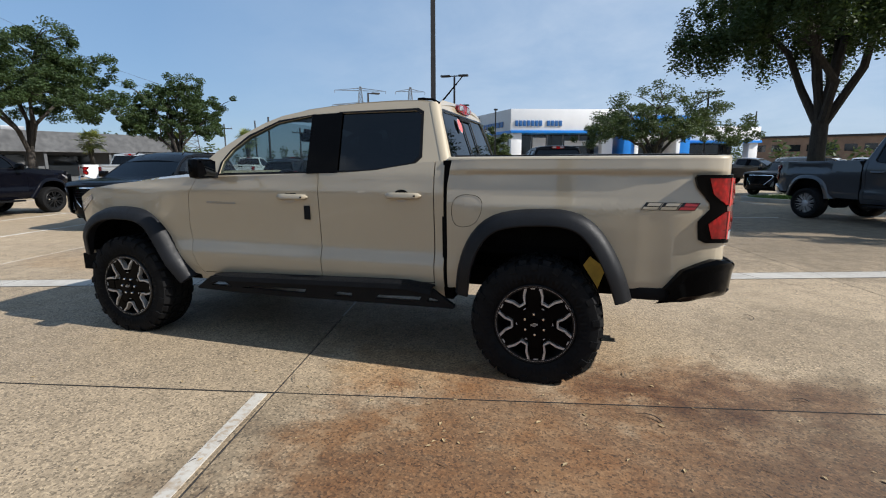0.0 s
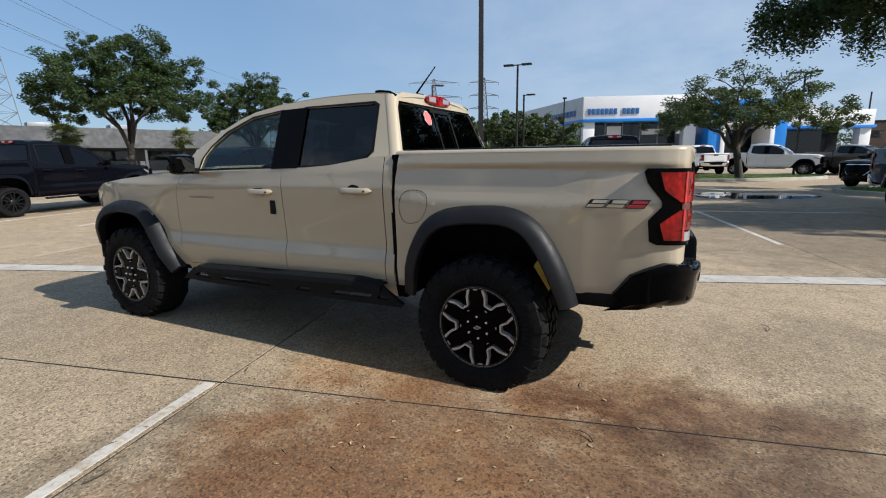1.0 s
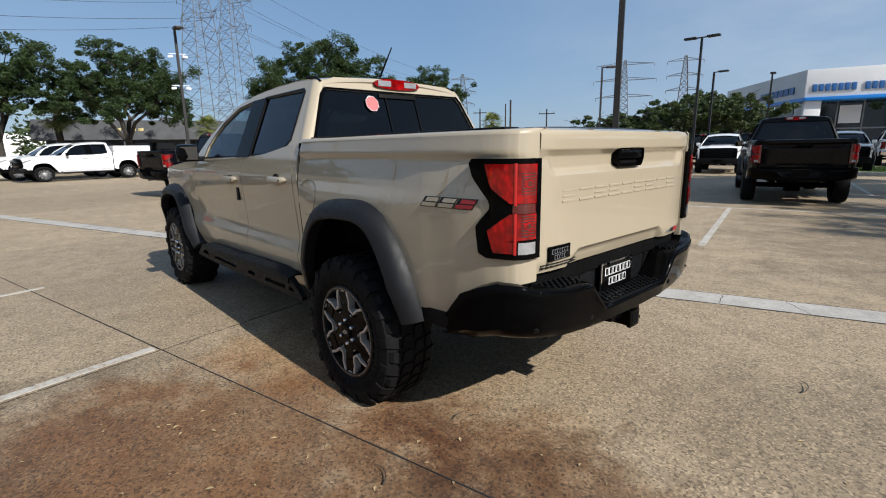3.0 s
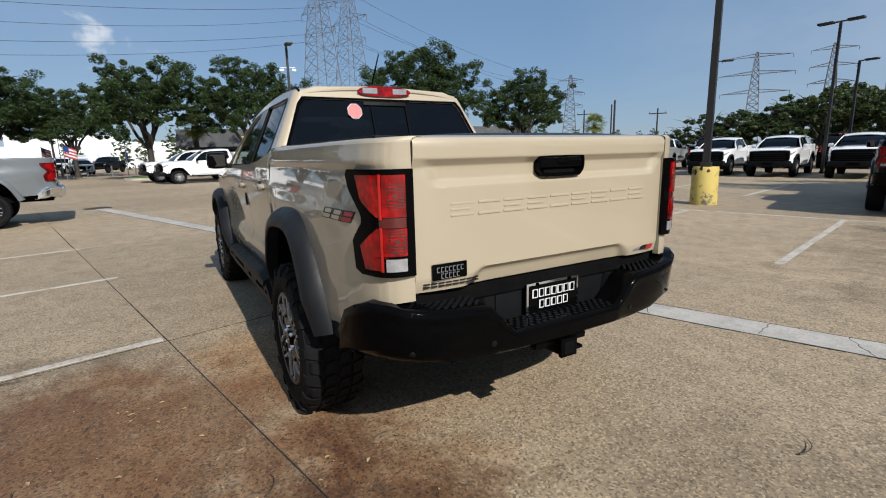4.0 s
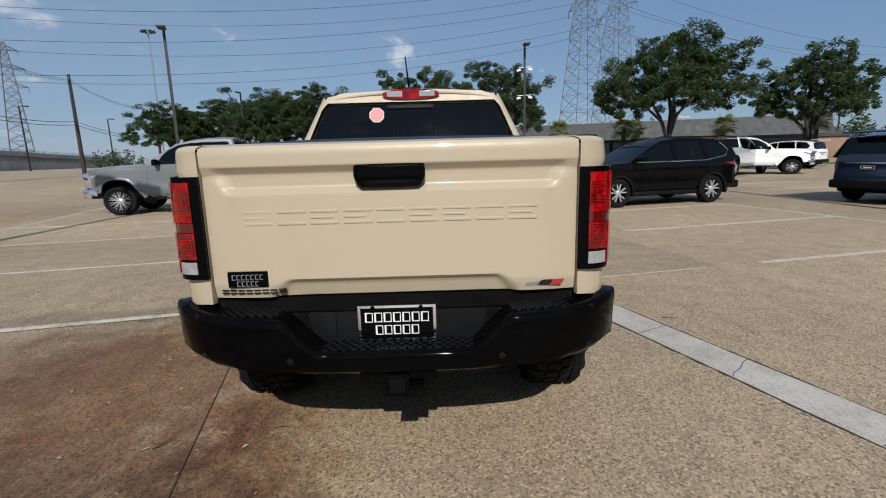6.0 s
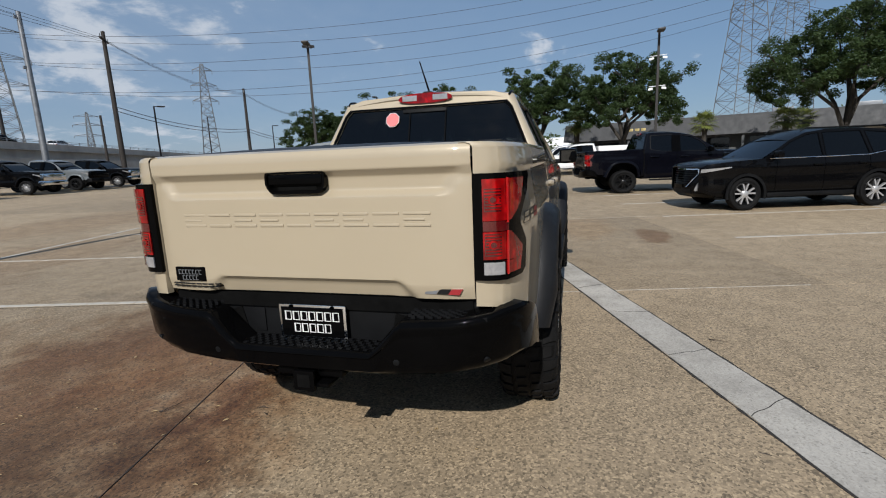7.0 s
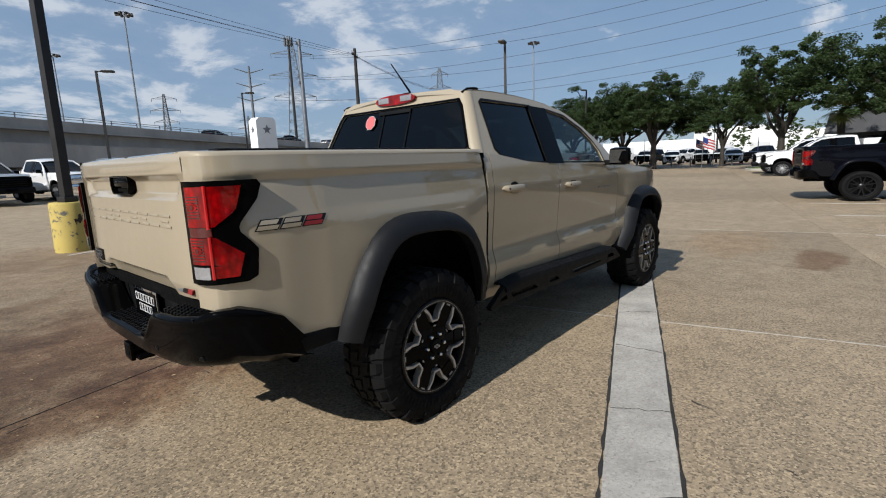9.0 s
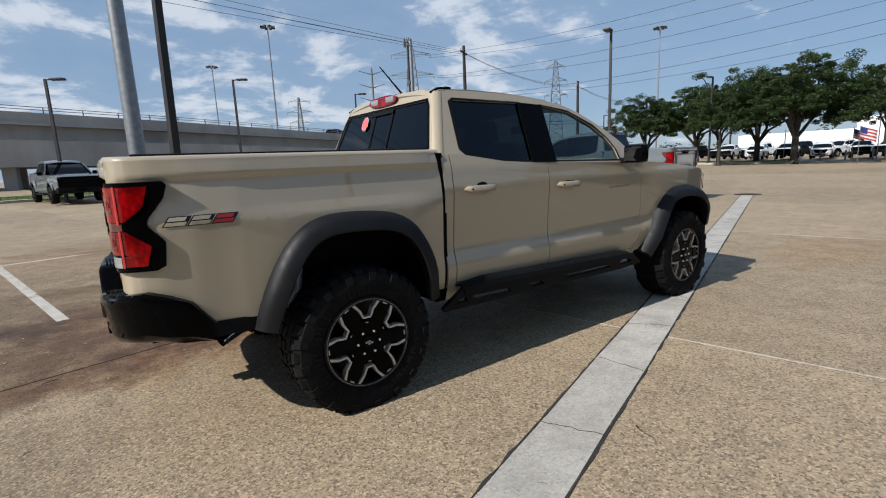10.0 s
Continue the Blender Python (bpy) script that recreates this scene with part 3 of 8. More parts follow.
    ws = [[(x, y * hw_, z + 0.03 * (1 - y * y)) for y in np.linspace(-1, 1, 9)] for x, z, hw_ in ((-2.42, 1.035, 0.80), (-2.1, 1.215, 0.76), (-1.80, 1.385, 0.70))]
    part("windscreen", face_out(surface(ws), (-1, 0, 1)), M["glass"], root, "tinted windscreen")
    rg = [[(x, y * hw_, z) for y in np.linspace(-1, 1, 9)] for x, z, hw_ in ((0.66, 1.455, 0.60), (0.735, 1.27, 0.66), (0.80, 1.10, 0.70))]
    part("rear_window", face_out(surface(rg), (1, 0, 0.3)), M["glass"], root, "dark tinted rear window")
    bm = surface([[(ip(z, [(0.42, 0.88), (0.60, 0.90), (0.80, 0.865), (0.90, 0.87), (1.02, 0.845), (1.12, 0.80)]) - 0.05 * abs(y) ** 4, y * 0.74, z) for z in np.linspace(0.50, 1.11, 10)] for y in np.linspace(-1, 1, 15)], True)
    hatch = part("tailgate", bm, paint, root)
    solid(hatch, 0.03)
    bm = bmesh.new()
    box(bm, 0.872, 0.882, -0.16, 0.16, 0.78, 0.86, 0.003)
    part("plate_panel", bm, M["gloss_black"], hatch)
    bm = bmesh.new()
    for y0_, y1_, z0_, z1_ in ((-0.15, 0.15, 0.848, 0.856), (-0.15, 0.15, 0.784, 0.792), (-0.15, -0.142, 0.792, 0.848), (0.142, 0.15, 0.792, 0.848), (-0.09, 0.09, 0.808, 0.832)):
        box(bm, 0.8825, 0.885, y0_, y1_, z0_, z1_)
    part("plate_frame", bm, M["tag_white"], hatch, smooth=False)
    bm = bmesh.new()
    box(bm, 0.60, 0.93, -0.80, 0.80, 0.34, 0.54, 0.06)
    part("rear_bumper", bm, M["plastic"], root)
    nose = lambda y, z: ip(z, [(0.28, -3.60), (0.36, -3.70), (0.50, -3.715), (0.62, -3.70), (0.92, -3.655), (0.97, -3.60)]) + 0.30 * abs(y / 0.74) ** 3.2
    bm = surface([[(nose(y, z), y, z) for z in (0.28, 0.32, 0.36, 0.44, 0.52, 0.60, 0.70, 0.80, 0.90, 0.945, 0.97)] for y in np.linspace(-0.74, 0.74, 25)])
    solid(part("front_bumper", face_out(bm, (-1, 0, 0)), paint, root), 0.03)

    def on_nose(rows_, push):
        return face_out(surface([[(nose(y, z) - push, y, z) for y in ys_] for z, ys_ in rows_]), (-1, 0, 0))
    gr = part("grille", on_nose([(z, np.linspace(-w_, w_, 13)) for z, w_ in ((0.55, 0.36), (0.66, 0.46), (0.78, 0.54), (0.885, 0.50))], 0.012), M["gloss_black"], root, "dark mesh grille")
    for k in range(6):
        z = 0.585 + k * 0.05
        w_ = ip(z, [(0.55, 0.35), (0.66, 0.45), (0.78, 0.53), (0.885, 0.49)])
        part("grille_bar", on_nose([(z + d, np.linspace(-w_, w_, 13)) for d in (0.0, 0.010)], 0.018), M["plastic"], gr, smooth=False)
    part("grille_trim", on_nose([(z, np.linspace(-0.52, 0.52, 13)) for z in (0.865, 0.89)], 0.02), M["chrome"], gr, "chrome grille bar", smooth=False)
    part("lower_intake", on_nose([(z, np.linspace(-0.42, 0.42, 9)) for z in (0.36, 0.46)], 0.012), M["plastic"], root)
    part("front_plate", on_nose([(z, np.linspace(-0.15, 0.15, 3)) for z in (0.47, 0.545)], 0.03), M["gloss_black"], root)
    for s in (-1, 1):
        part("grille_trim", on_nose([(z, [s * (w_ - 0.014), s * (w_ + 0.014)]) for z, w_ in ((0.50, 0.30), (0.66, 0.46), (0.80, 0.56), (0.88, 0.54))], 0.022), M["chrome"], gr, smooth=False)
        part("fog_lamp", on_nose([(z, [s * w0_, s * (w0_ + 0.10)]) for z, w0_ in ((0.42, 0.50), (0.50, 0.53), (0.62, 0.58))], 0.012), M["lens"], root)
    # spoiler over the rear window
    bm = bmesh.new()
    box(bm, 0.30, 0.80, -0.60, 0.60, 1.50, 1.535, 0.015, pose(0, 0, 0.165, 0, 6, 0))
    part("roof_spoiler", bm, paint, root)
    bm = bmesh.new()
    box(bm, 0.868, 0.888, -0.52, 0.52, 0.905, 0.93, 0.006)
    part("hatch_trim", bm, M["chrome"], hatch)
    bm = bmesh.new()
    box(bm, -3.3, 0.6, -0.76, 0.76, 0.24, 0.42)
    box(bm, -3.2, -2.4, -0.6, 0.6, 0.4, 0.85)
    part("chassis", bm, M["under"], root)
    part("front_bench", seat_mesh(-1.35, 0, 1.2), M["seat"], root).location.z = -0.30
    return root

# ---- pickup trucks: local x runs to the tail, the rear axle is at x = 0 ----
WB = 3.338
ARCH_F = [(-3.83, 0.64), (-3.80, 0.815), (-3.73, 0.935), (-3.577, 1.02), (-3.386, 1.047), (-3.175, 1.04), (-3.034, 0.995), (-2.95, 0.895), (-2.845, 0.715), (-2.745, 0.558), (-2.70, 0.50)]
ARCH_R = [(-0.518, 0.535), (-0.497, 0.72), (-0.455, 0.86), (-0.374, 0.99), (-0.265, 1.07), (-0.10, 1.103), (0.165, 1.112), (0.295, 1.08), (0.38, 1.01), (0.465, 0.89), (0.53, 0.76), (0.575, 0.63), (0.59, 0.575)]
SEAM_F = [(0.50, -2.60), (0.58, -2.655), (0.67, -2.688), (0.90, -2.712), (1.144, -2.685), (1.28, -2.60)]
WAIST = [(0.40, 0.80), (0.50, 0.838), (0.60, 0.868), (0.695, 0.878), (0.735, 0.866), (0.79, 0.850), (0.86, 0.853), (0.98, 0.862), (1.10, 0.872), (1.19, 0.877), (1.235, 0.868), (1.31, 0.860), (1.40, 0.832)]
BELT = [(-2.70, 1.278), (-2.42, 1.288), (-1.91, 1.302), (-1.40, 1.316), (-1.10, 1.336), (-0.77, 1.387), (-0.60, 1.40)]
HOOD_TALL = [(-4.05, 1.16), (-3.97, 1.205), (-3.80, 1.235), (-3.40, 1.262), (-3.0, 1.28), (-2.62, 1.292)]
HOODLINE = [(-4.05, 1.03), (-3.95, 1.10), (-3.70, 1.185), (-3.40, 1.225), (-3.0, 1.262), (-2.62, 1.29)]


BED_WAIST = [(0.50, 0.838), (0.60, 0.862), (0.68, 0.871), (0.95, 0.880), (1.09, 0.885), (1.13, 0.884), (1.30, 0.859), (1.314, 0.857), (1.332, 0.868), (1.345, 0.869), (1.40, 0.860)]


def half_width(x, z):
    y = ip(z, WAIST)
    if x > -0.58:
        f = ip(x, [(-0.58, 0.6), (-0.40, 1.0)])
        y += (ip(z, BED_WAIST) - y) * f
        y += 0.016 * math.exp(-(((x - 0.03) / 0.55) ** 6)) * ip(z, [(0.5, 1.0), (1.0, 1.0), (1.12, 0.5), (1.18, 0)])
    y += 0.035 * math.exp(-(((x + WB) / 0.55) ** 4)) * ip(z, [(0.5, 0.3), (0.95, 1.0), (1.15, 0.4), (1.25, 0)])
    if x > 0.55:
        y -= (y - 0.70) / 0.16 * ip(x, [(0.60, 0), (0.80, 0.010), (0.95, 0.030), (1.02, 0.053), (1.055, 0.075), (1.075, 0.105), (1.084, 0.138), (1.088, 0.16)])
    if x > 0.95:
        y = max(y, 0.700)
    if x < -3.45:
        y -= ip(-x, [(3.45, 0), (3.75, 0.03), (3.95, 0.09), (4.05, 0.16)])
    return y


def arch_z(x, arch, lift):
    return ip(x, arch) - lift if arch[0][0] < x < arch[-1][0] else -1


def side_sheet(xs, low, high, nz, sgn, skew=None, push=0.0):
    rows = []
    for x in xs:
        lo, hi = low(x), high(x)
        row = []
        for k in range(nz + 1):
            z = lo + (hi - lo) * k / nz
            xx = x + (skew(x, z) if skew else 0)
            row.append((xx, sgn * (half_width(x, z) + push), z))
        rows.append(row)
    return surface(rows, flip=sgn < 0)


def flare_mesh(arch, sgn, n=30):
    bm = bmesh.new()
    pts = np.array(arch)
    s = np.r_[0, np.cumsum(np.hypot(*np.diff(pts, axis=0).T))]
    u = np.linspace(0, s[-1], n)
    X, Z = np.interp(u, s, pts[:, 0]), np.interp(u, s, pts[:, 1])
    for _ in range(2):
        X[1:-1] = (X[:-2] + 2 * X[1:-1] + X[2:]) / 4
        Z[1:-1] = (Z[:-2] + 2 * Z[1:-1] + Z[2:]) / 4
    tx, tz = np.gradient(X), np.gradient(Z)
    ln = np.hypot(tx, tz)
    nx, nz = tz / ln, -tx / ln  # towards the wheel
    rows = []
    for k in range(n):
        w = 0.095
        end = 1.0 - 0.035 * max(0.0, 1 - min(k, n - 1 - k) / 3.0)
        prof = [(0.0, half_width(X[k], Z[k]) - 0.01), (0.002, half_width(X[k], Z[k]) + 0.012), (0.02, 0.942 * end + 0.0), (0.05, 0.965 * end), (w, 0.972 * end), (w + 0.008, 0.966 * end), (w + 0.004, 0.90), (0.03, 0.86)]
        prof = [(o, max(y, 0.80)) for o, y in prof]
        rows.append([bm.verts.new((X[k] + nx[k] * o, sgn * y, Z[k] + nz[k] * o)) for o, y in prof])
    grid_faces(bm, rows, flip=sgn > 0)
    for r in (rows[0], rows[-1]):
        bm.faces.new(r)
    bmesh.ops.recalc_face_normals(bm, faces=bm.faces[:])
    return bm


def tyre_mesh(radius, width, rim, seg, lugs, sgn):
    """A tyre about the y axis whose outer side faces sgn; the foot is pressed flat where it stands."""
    bm = bmesh.new()
    w = width / 2
    prof = [(rim - 0.012, -w * 0.72), (rim + 0.012, -w * 0.86), (rim + 0.06, -w * 0.99), (radius - 0.075, -w * 1.0), (radius - 0.03, -w * 0.93), (radius - 0.012, -w * 0.72),
            (radius - 0.008, 0), (radius - 0.012, w * 0.72), (radius - 0.03, w * 0.93), (radius - 0.075, w * 1.0), (rim + 0.06, w * 0.99), (rim + 0.022, w * 0.90), (rim + 0.012, w * 0.86), (rim - 0.012, w * 0.72)]
    lathe_y(bm, prof, seg)
    if lugs:
        for k in range(lugs):
            a0 = 2 * math.pi * k / lugs
            da = 2 * math.pi / lugs
            for side in (-1, 1):
                long = 0.9 if k % 2 else 1.0
                tilt = 0.16 * da
                pts = []
                for (r, y, da_) in ((radius - 0.012, 0.52, 0.10), (radius + 0.001, 0.53, 0.10), (radius - 0.001, 0.80, 0.16), (radius - 0.022, 0.965 * long + 0.02, 0.2), (radius - 0.062, 1.03 * long, 0.22), (radius - 0.068, 0.98, 0.22)):
                    row = []
                    for e in (da_, 1 - da_):
                        a = a0 + da * e + (tilt if y > 0.7 else 0) + (0.5 * da if side > 0 else 0)
                        row.append(bm.verts.new((r * math.cos(a), side * y * w, r * math.sin(a))))
                    pts.append(row)
                for a, b in zip(pts, pts[1:]):
                    bm.faces.new((a[0], a[1], b[1], b[0]))
                for e in (0, 1):
                    bm.faces.new([p[e] for p in pts])
            for (y0, y1, sh) in ((-0.44, -0.05, 0.0), (0.05, 0.44, 0.5)):
                vs = []
                for r in (radius - 0.012, radius + 0.001):
                    for e, y in ((0.1, y0), (0.78, y0 + 0.08), (0.9, y1), (0.22, y1 - 0.06)):
                        a = a0 + da * (e + sh)
                        vs.append(bm.verts.new((r * math.cos(a), y * w, r * math.sin(a))))
                bm.faces.new(vs[4:])
                for i in range(4):
                    bm.faces.new((vs[i], vs[(i + 1) % 4], vs[4 + (i + 1) % 4], vs[4 + i]))
        # raised blocks on the sidewall shoulder
        for k in range(lugs * 2):
            a0 = 2 * math.pi * (k + 0.2) / (lugs * 2)
            a1 = a0 + 2 * math.pi * 0.5 / (lugs * 2)
            for side in (-1, 1):
                vs = [bm.verts.new((r * math.cos(a), side * y * w, r * math.sin(a))) for r, y in ((radius - 0.085, 1.012), (radius - 0.115 - 0.02 * (k % 2), 1.018)) for a in (a0, a1)]
                bm.faces.new((vs[0], vs[1], vs[3], vs[2]))
    bmesh.ops.recalc_face_normals(bm, faces=bm.faces[:])
    return bm


def bar2(bm, p, q, w0, w1, y0, y1, mat=0):
    """A bar in the wheel's face from p to q (x, z), widths w0 to w1, between depths y0 and y1."""
    p, q = np.array(p), np.array(q)
    d = (q - p) / np.linalg.norm(q - p)
    nrm = np.array((-d[1], d[0]))
    vs = [bm.verts.new((c[0], y, c[1])) for y in (y0, y1) for c in (p + nrm * w0 / 2, q + nrm * w1 / 2, q - nrm * w1 / 2, p - nrm * w0 / 2)]
    for f in ((0, 1, 2, 3), (7, 6, 5, 4), (0, 4, 5, 1), (1, 5, 6, 2), (2, 6, 7, 3), (3, 7, 4, 0)):
        fc = bm.faces.new([vs[i] for i in f])
        fc.material_index = mat


def polar(r, deg):
    return (r * math.cos(radians(deg)), r * math.sin(radians(deg)))


def wheel_group(root, x, y, z, sgn, style, radius=0.40, width=0.275, rim=0.228, fine=True, turn=0):
    """wheel > tyre, rim, spokes, lug nuts; y is the middle of the tyre."""
    w = new("wheel")
    w.parent = root
    w.location = (x, y, z)
    t = part("tyre", tyre_mesh(radius, width, rim, 64 if fine else 32, 34 if fine else 0, sgn), M["rubber"], w)
    if fine:
        for v in t.data.vertices:
            if v.co.z < -z + 0.003:
                v.co.z = -z + 0.003
    else:
        for v in t.data.vertices:
            if v.co.z < -z + 0.004:
                v.co.z = -z + 0.004
    o = sgn * width / 2
    bm = bmesh.new()
    lathe_y(bm, [(rim + 0.004, o * 0.80), (rim + 0.010, o * 0.90), (rim + 0.004, o * 0.94), (rim - 0.012, o * 0.92), (rim - 0.02, o * 0.7), (rim - 0.03, -o * 0.3), (0.02, -o * 0.32)], 48 if fine else 24)
    bmesh.ops.recalc_face_normals(bm, faces=bm.faces[:])
    part("rim", bm, M["rim_dark"], w)
    face = o * 0.86
    bm = bmesh.new()
    n = {"hero": 6, "six": 6, "ten": 10, "five": 5, "black": 6}[style]
    bright = style != "black"
    s = sgn
    if style == "hero":
        lathe_y(bm, [(0.002, face + s * 0.012), (0.035, face + s * 0.012), (0.04, face), (0.088, face - s * 0.004), (0.094, face - s * 0.02), (0.10, face - s * 0.05)], 30, mat=0)
        for k in range(n):
            c = 360 / n * k + 90 + turn
            a = c + 30
            # dark spoke between two openings, with a pale cap where it meets the rim
            bar2(bm, polar(0.07, a), polar(0.150, a), 0.060, 0.072, face - s * 0.05, face - s * 0.003)
            bar2(bm, polar(0.148, a), polar(0.222, a), 0.072, 0.070, face - s * 0.05, face + s * 0.001)
            bar2(bm, polar(0.209, a), polar(0.224, a), 0.022, 0.036, face - s * 0.01, face + s * 0.006, 2)
            # machined lip round the opening, and the flange within it
            for e in (-1, 1):
                bar2(bm, polar(0.134, c + e * 8.6), polar(0.176, c + e * 12.5), 0.009, 0.012, face - s * 0.03, face + s * 0.0085, 1)
                bar2(bm, polar(0.174, c + e * 12.3), polar(0.222, c + e * 19.5), 0.012, 0.014, face - s * 0.03, face + s * 0.0085, 1)
                q = [polar(0.2265, c + e * v) for v in (0.0, 5.0, 10.0, 15.0, 20.0, 25.0, 30.0)]
                for u, v in zip(q, q[1:]):
                    bar2(bm, u, v, 0.005, 0.005, face - s * 0.01, face + s * 0.011, 2)
            bar2(bm, polar(0.133, c - 9.2), polar(0.133, c + 9.2), 0.010, 0.010, face - s * 0.03, face + s * 0.007, 1)
            bar2(bm, polar(0.104, c - 3.6), polar(0.104, c + 3.6), 0.005, 0.005, face - s * 0.01, face + s * 0.003, 2)
        lathe_y(bm, [(0.07, face - s * 0.004), (0.108, face - s * 0.004), (0.112, face - s * 0.012), (0.112, face - s * 0.05)], 36, mat=0)
        lathe_y(bm, [(0.222, face + s * 0.004), (0.2255, face + s * 0.008), (0.229, face + s * 0.008), (0.231, face)], 48, mat=0)
    else:
        R = rim - 0.006
        lathe_y(bm, [(0.002, face + s * 0.01), (0.05, face + s * 0.008), (0.075, face - s * 0.01), (0.08, face - s * 0.05)], 20, mat=1 if bright else 0)
        for k in range(n):
            a = 360 / n * k + 90
            e = 24 / n * 5
            bar2(bm, polar(0.055, a - e * 0.25), polar(R, a - e * 0.62), 0.14 / n, 0.15 / n, face - s * 0.05, face, 1 if bright else 0)
            bar2(bm, polar(0.055, a + e * 0.25), polar(R, a + e * 0.62), 0.14 / n, 0.15 / n, face - s * 0.05, face, 1 if bright else 0)
        lathe_y(bm, [(R - 0.01, face - s * 0.01), (R, face + s * 0.004), (R + 0.006, face)], 32, mat=1 if bright else 0)
    if style == "hero":
        for v in bm.verts:
            v.co.x *= rim / 0.228
            v.co.z *= rim / 0.228
    bmesh.ops.recalc_face_normals(bm, faces=bm.faces[:])
    part("spokes", bm, [M["gloss_black"] if style == "hero" else M["rim_dark"], M["rim_bronze"] if style == "hero" else M["rim_bright"], M["rim_bright"]], w)
    if style == "hero":
        for k in range(6):
            bm = bmesh.new()
            cx, cz = polar(0.066, 60 * k + turn)
            lathe_y(bm, [(0.0105, face - s * 0.012), (0.0105, face + s * 0.010), (0.007, face + s * 0.014), (0.0005, face + s * 0.015)], 6, (cx, 0, cz))
            bmesh.ops.recalc_face_normals(bm, faces=bm.faces[:])
            part("lug_nut", bm, M["chrome"], w)
        bm = bmesh.new()
        bar2(bm, (-0.022, -0.004), (0.022, 0.004), 0.010, 0.010, face + s * 0.008, face + s * 0.0145)
        bar2(bm, (0, -0.011), (0, 0.011), 0.018, 0.018, face + s * 0.008, face + s * 0.0145)
        part("centre_emblem", bm, M["rim_bright"], w)
    return w


def lamp_rear(root, sgn, fine):
    """Tail lamp wrapped round the corner of the bed, with a notch in its forward edge."""
    path = [(1.088, 0.699), (1.088, 0.742), (1.080, 0.776), (1.060, 0.804), (1.02, 0.824), (0.97, 0.840), (0.90, 0.857), (0.84, 0.866)]
    P = np.array(path)
    S = np.r_[0, np.cumsum(np.hypot(*np.diff(P, axis=0).T))]

    def at(s, push):
        x, y = np.interp(s, S, P[:, 0]), np.interp(s, S, P[:, 1])
        x2, y2 = np.interp(s + 0.004, S, P[:, 0]), np.interp(s + 0.004, S, P[:, 1])
        x1, y1 = np.interp(s - 0.004, S, P[:, 0]), np.interp(s - 0.004, S, P[:, 1])
        d = math.hypot(x2 - x1, y2 - y1) or 1
        return x + push * (y2 - y1) / d, y - push * (x2 - x1) / d

    edge = [(0.925, 0.215), (0.945, 0.262), (1.03, 0.272), (1.055, 0.274), (1.10, 0.235), (1.125, 0.212), (1.15, 0.212), (1.19, 0.245), (1.24, 0.285), (1.30, 0.305), (1.315, 0.29)]

    def patch(z0, z1, sa, sb, push, nz, ns, lower=None):
        rows = []
        for k in range(nz + 1):
            z = z0 + (z1 - z0) * k / nz
            smax = sb(z) if callable(sb) else sb
            smin = sa(z) if callable(sa) else sa
            row = []
            for j in range(ns + 1):
                x, y = at(smin + (smax - smin) * j / ns, push)
                row.append((x, sgn * y, z))
            rows.append(row)
        return surface(rows, flip=sgn < 0)

    lamp = part("tail_lamp", patch(0.93, 1.315, 0.0, lambda z: ip(z, edge), 0.012, 22, 16), M["gloss_black"] if fine else M["red_dark"], root, "gloss-black tail lamp with red lenses" if fine else "red tail lamp")
    solid(lamp, 0.03)
    up = part("upper_lens", patch(1.148, 1.295, 0.034, lambda z: ip(z, [(1.148, 0.130), (1.205, 0.205), (1.295, 0.232)]), 0.017, 14, 14), M["red"], lamp, "bright red lens")
    lo = part("lower_lens", patch(0.955, 1.108, lambda z: 0.034 if z > 1.008 else 0.112, lambda z: ip(z, [(0.955, 0.196), (1.04, 0.220), (1.108, 0.130)]), 0.017, 20, 14), M["red"], lamp, "bright red lens")
    mid = part("middle_lens", patch(1.110, 1.146, 0.034, 0.120, 0.0145, 2, 8), M["red_dark"], lamp, "dark red lens")
    rv = part("reversing_lens", patch(0.952, 0.998, 0.036, 0.104, 0.0165, 3, 6), M["lens"], lamp, "clear reversing lens")
    for ob in (up, lo, mid, rv):
        solid(ob, 0.012)
    if fine:
        for lens, z in ((up, 1.222), (lo, 1.062)):
            cell = part("reflector", patch(z - 0.042, z + 0.040, 0.040, 0.092, 0.0178, 4, 6), M["red_dark"], lens, "darker prism panel")
            for j in range(7):
                zz = z - 0.036 + j * 0.011
                part("prism_rib", patch(zz, zz + 0.005, 0.042, 0.090, 0.0192, 1, 6), M["red"], lens, smooth=False)
            for nm, r_, ps, mt in (("bulb_ring", 0.017, 0.0205, "red"), ("bulb", 0.010, 0.0212, "red_dark")):
                bm = bmesh.new()
                bm.faces.new([bm.verts.new((*(lambda q: (q[0], sgn * q[1]))(at(0.067 + r_ * math.cos(a), ps)), z + r_ * math.sin(a))) for a in np.linspace(0, 2 * math.pi, 15)[:-1]])
                part(nm, face_out(bm, (1, 0, 0)), M[mt], lens, smooth=False)
        for z0, z1 in ((1.14, 1.298), (0.952, 1.112)):
            part("lens_edge", patch(z0, z1, 0.110, 0.115, 0.0195, 6, 2), M["red_bright"], lamp, "bright red light guide", smooth=False)
    return lamp


def seat_mesh(x, y, wide):
    bm = bmesh.new()
    box(bm, x - 0.25, x + 0.22, y - wide / 2, y + wide / 2, 0.80, 0.95, 0.05)
    box(bm, -0.07, 0.07, y - wide / 2, y + wide / 2, 0.0, 0.55, 0.05, pose(x + 0.26, 0, 0.92, 0, 12, 0))
    box(bm, -0.05, 0.05, y - 0.13, y + 0.13, 0.56, 0.73, 0.045, pose(x + 0.26, 0, 0.92, 0, 12, 0))
    return bm


def tumble(z):
    return 0.862 - 0.46 * (z - 1.30)


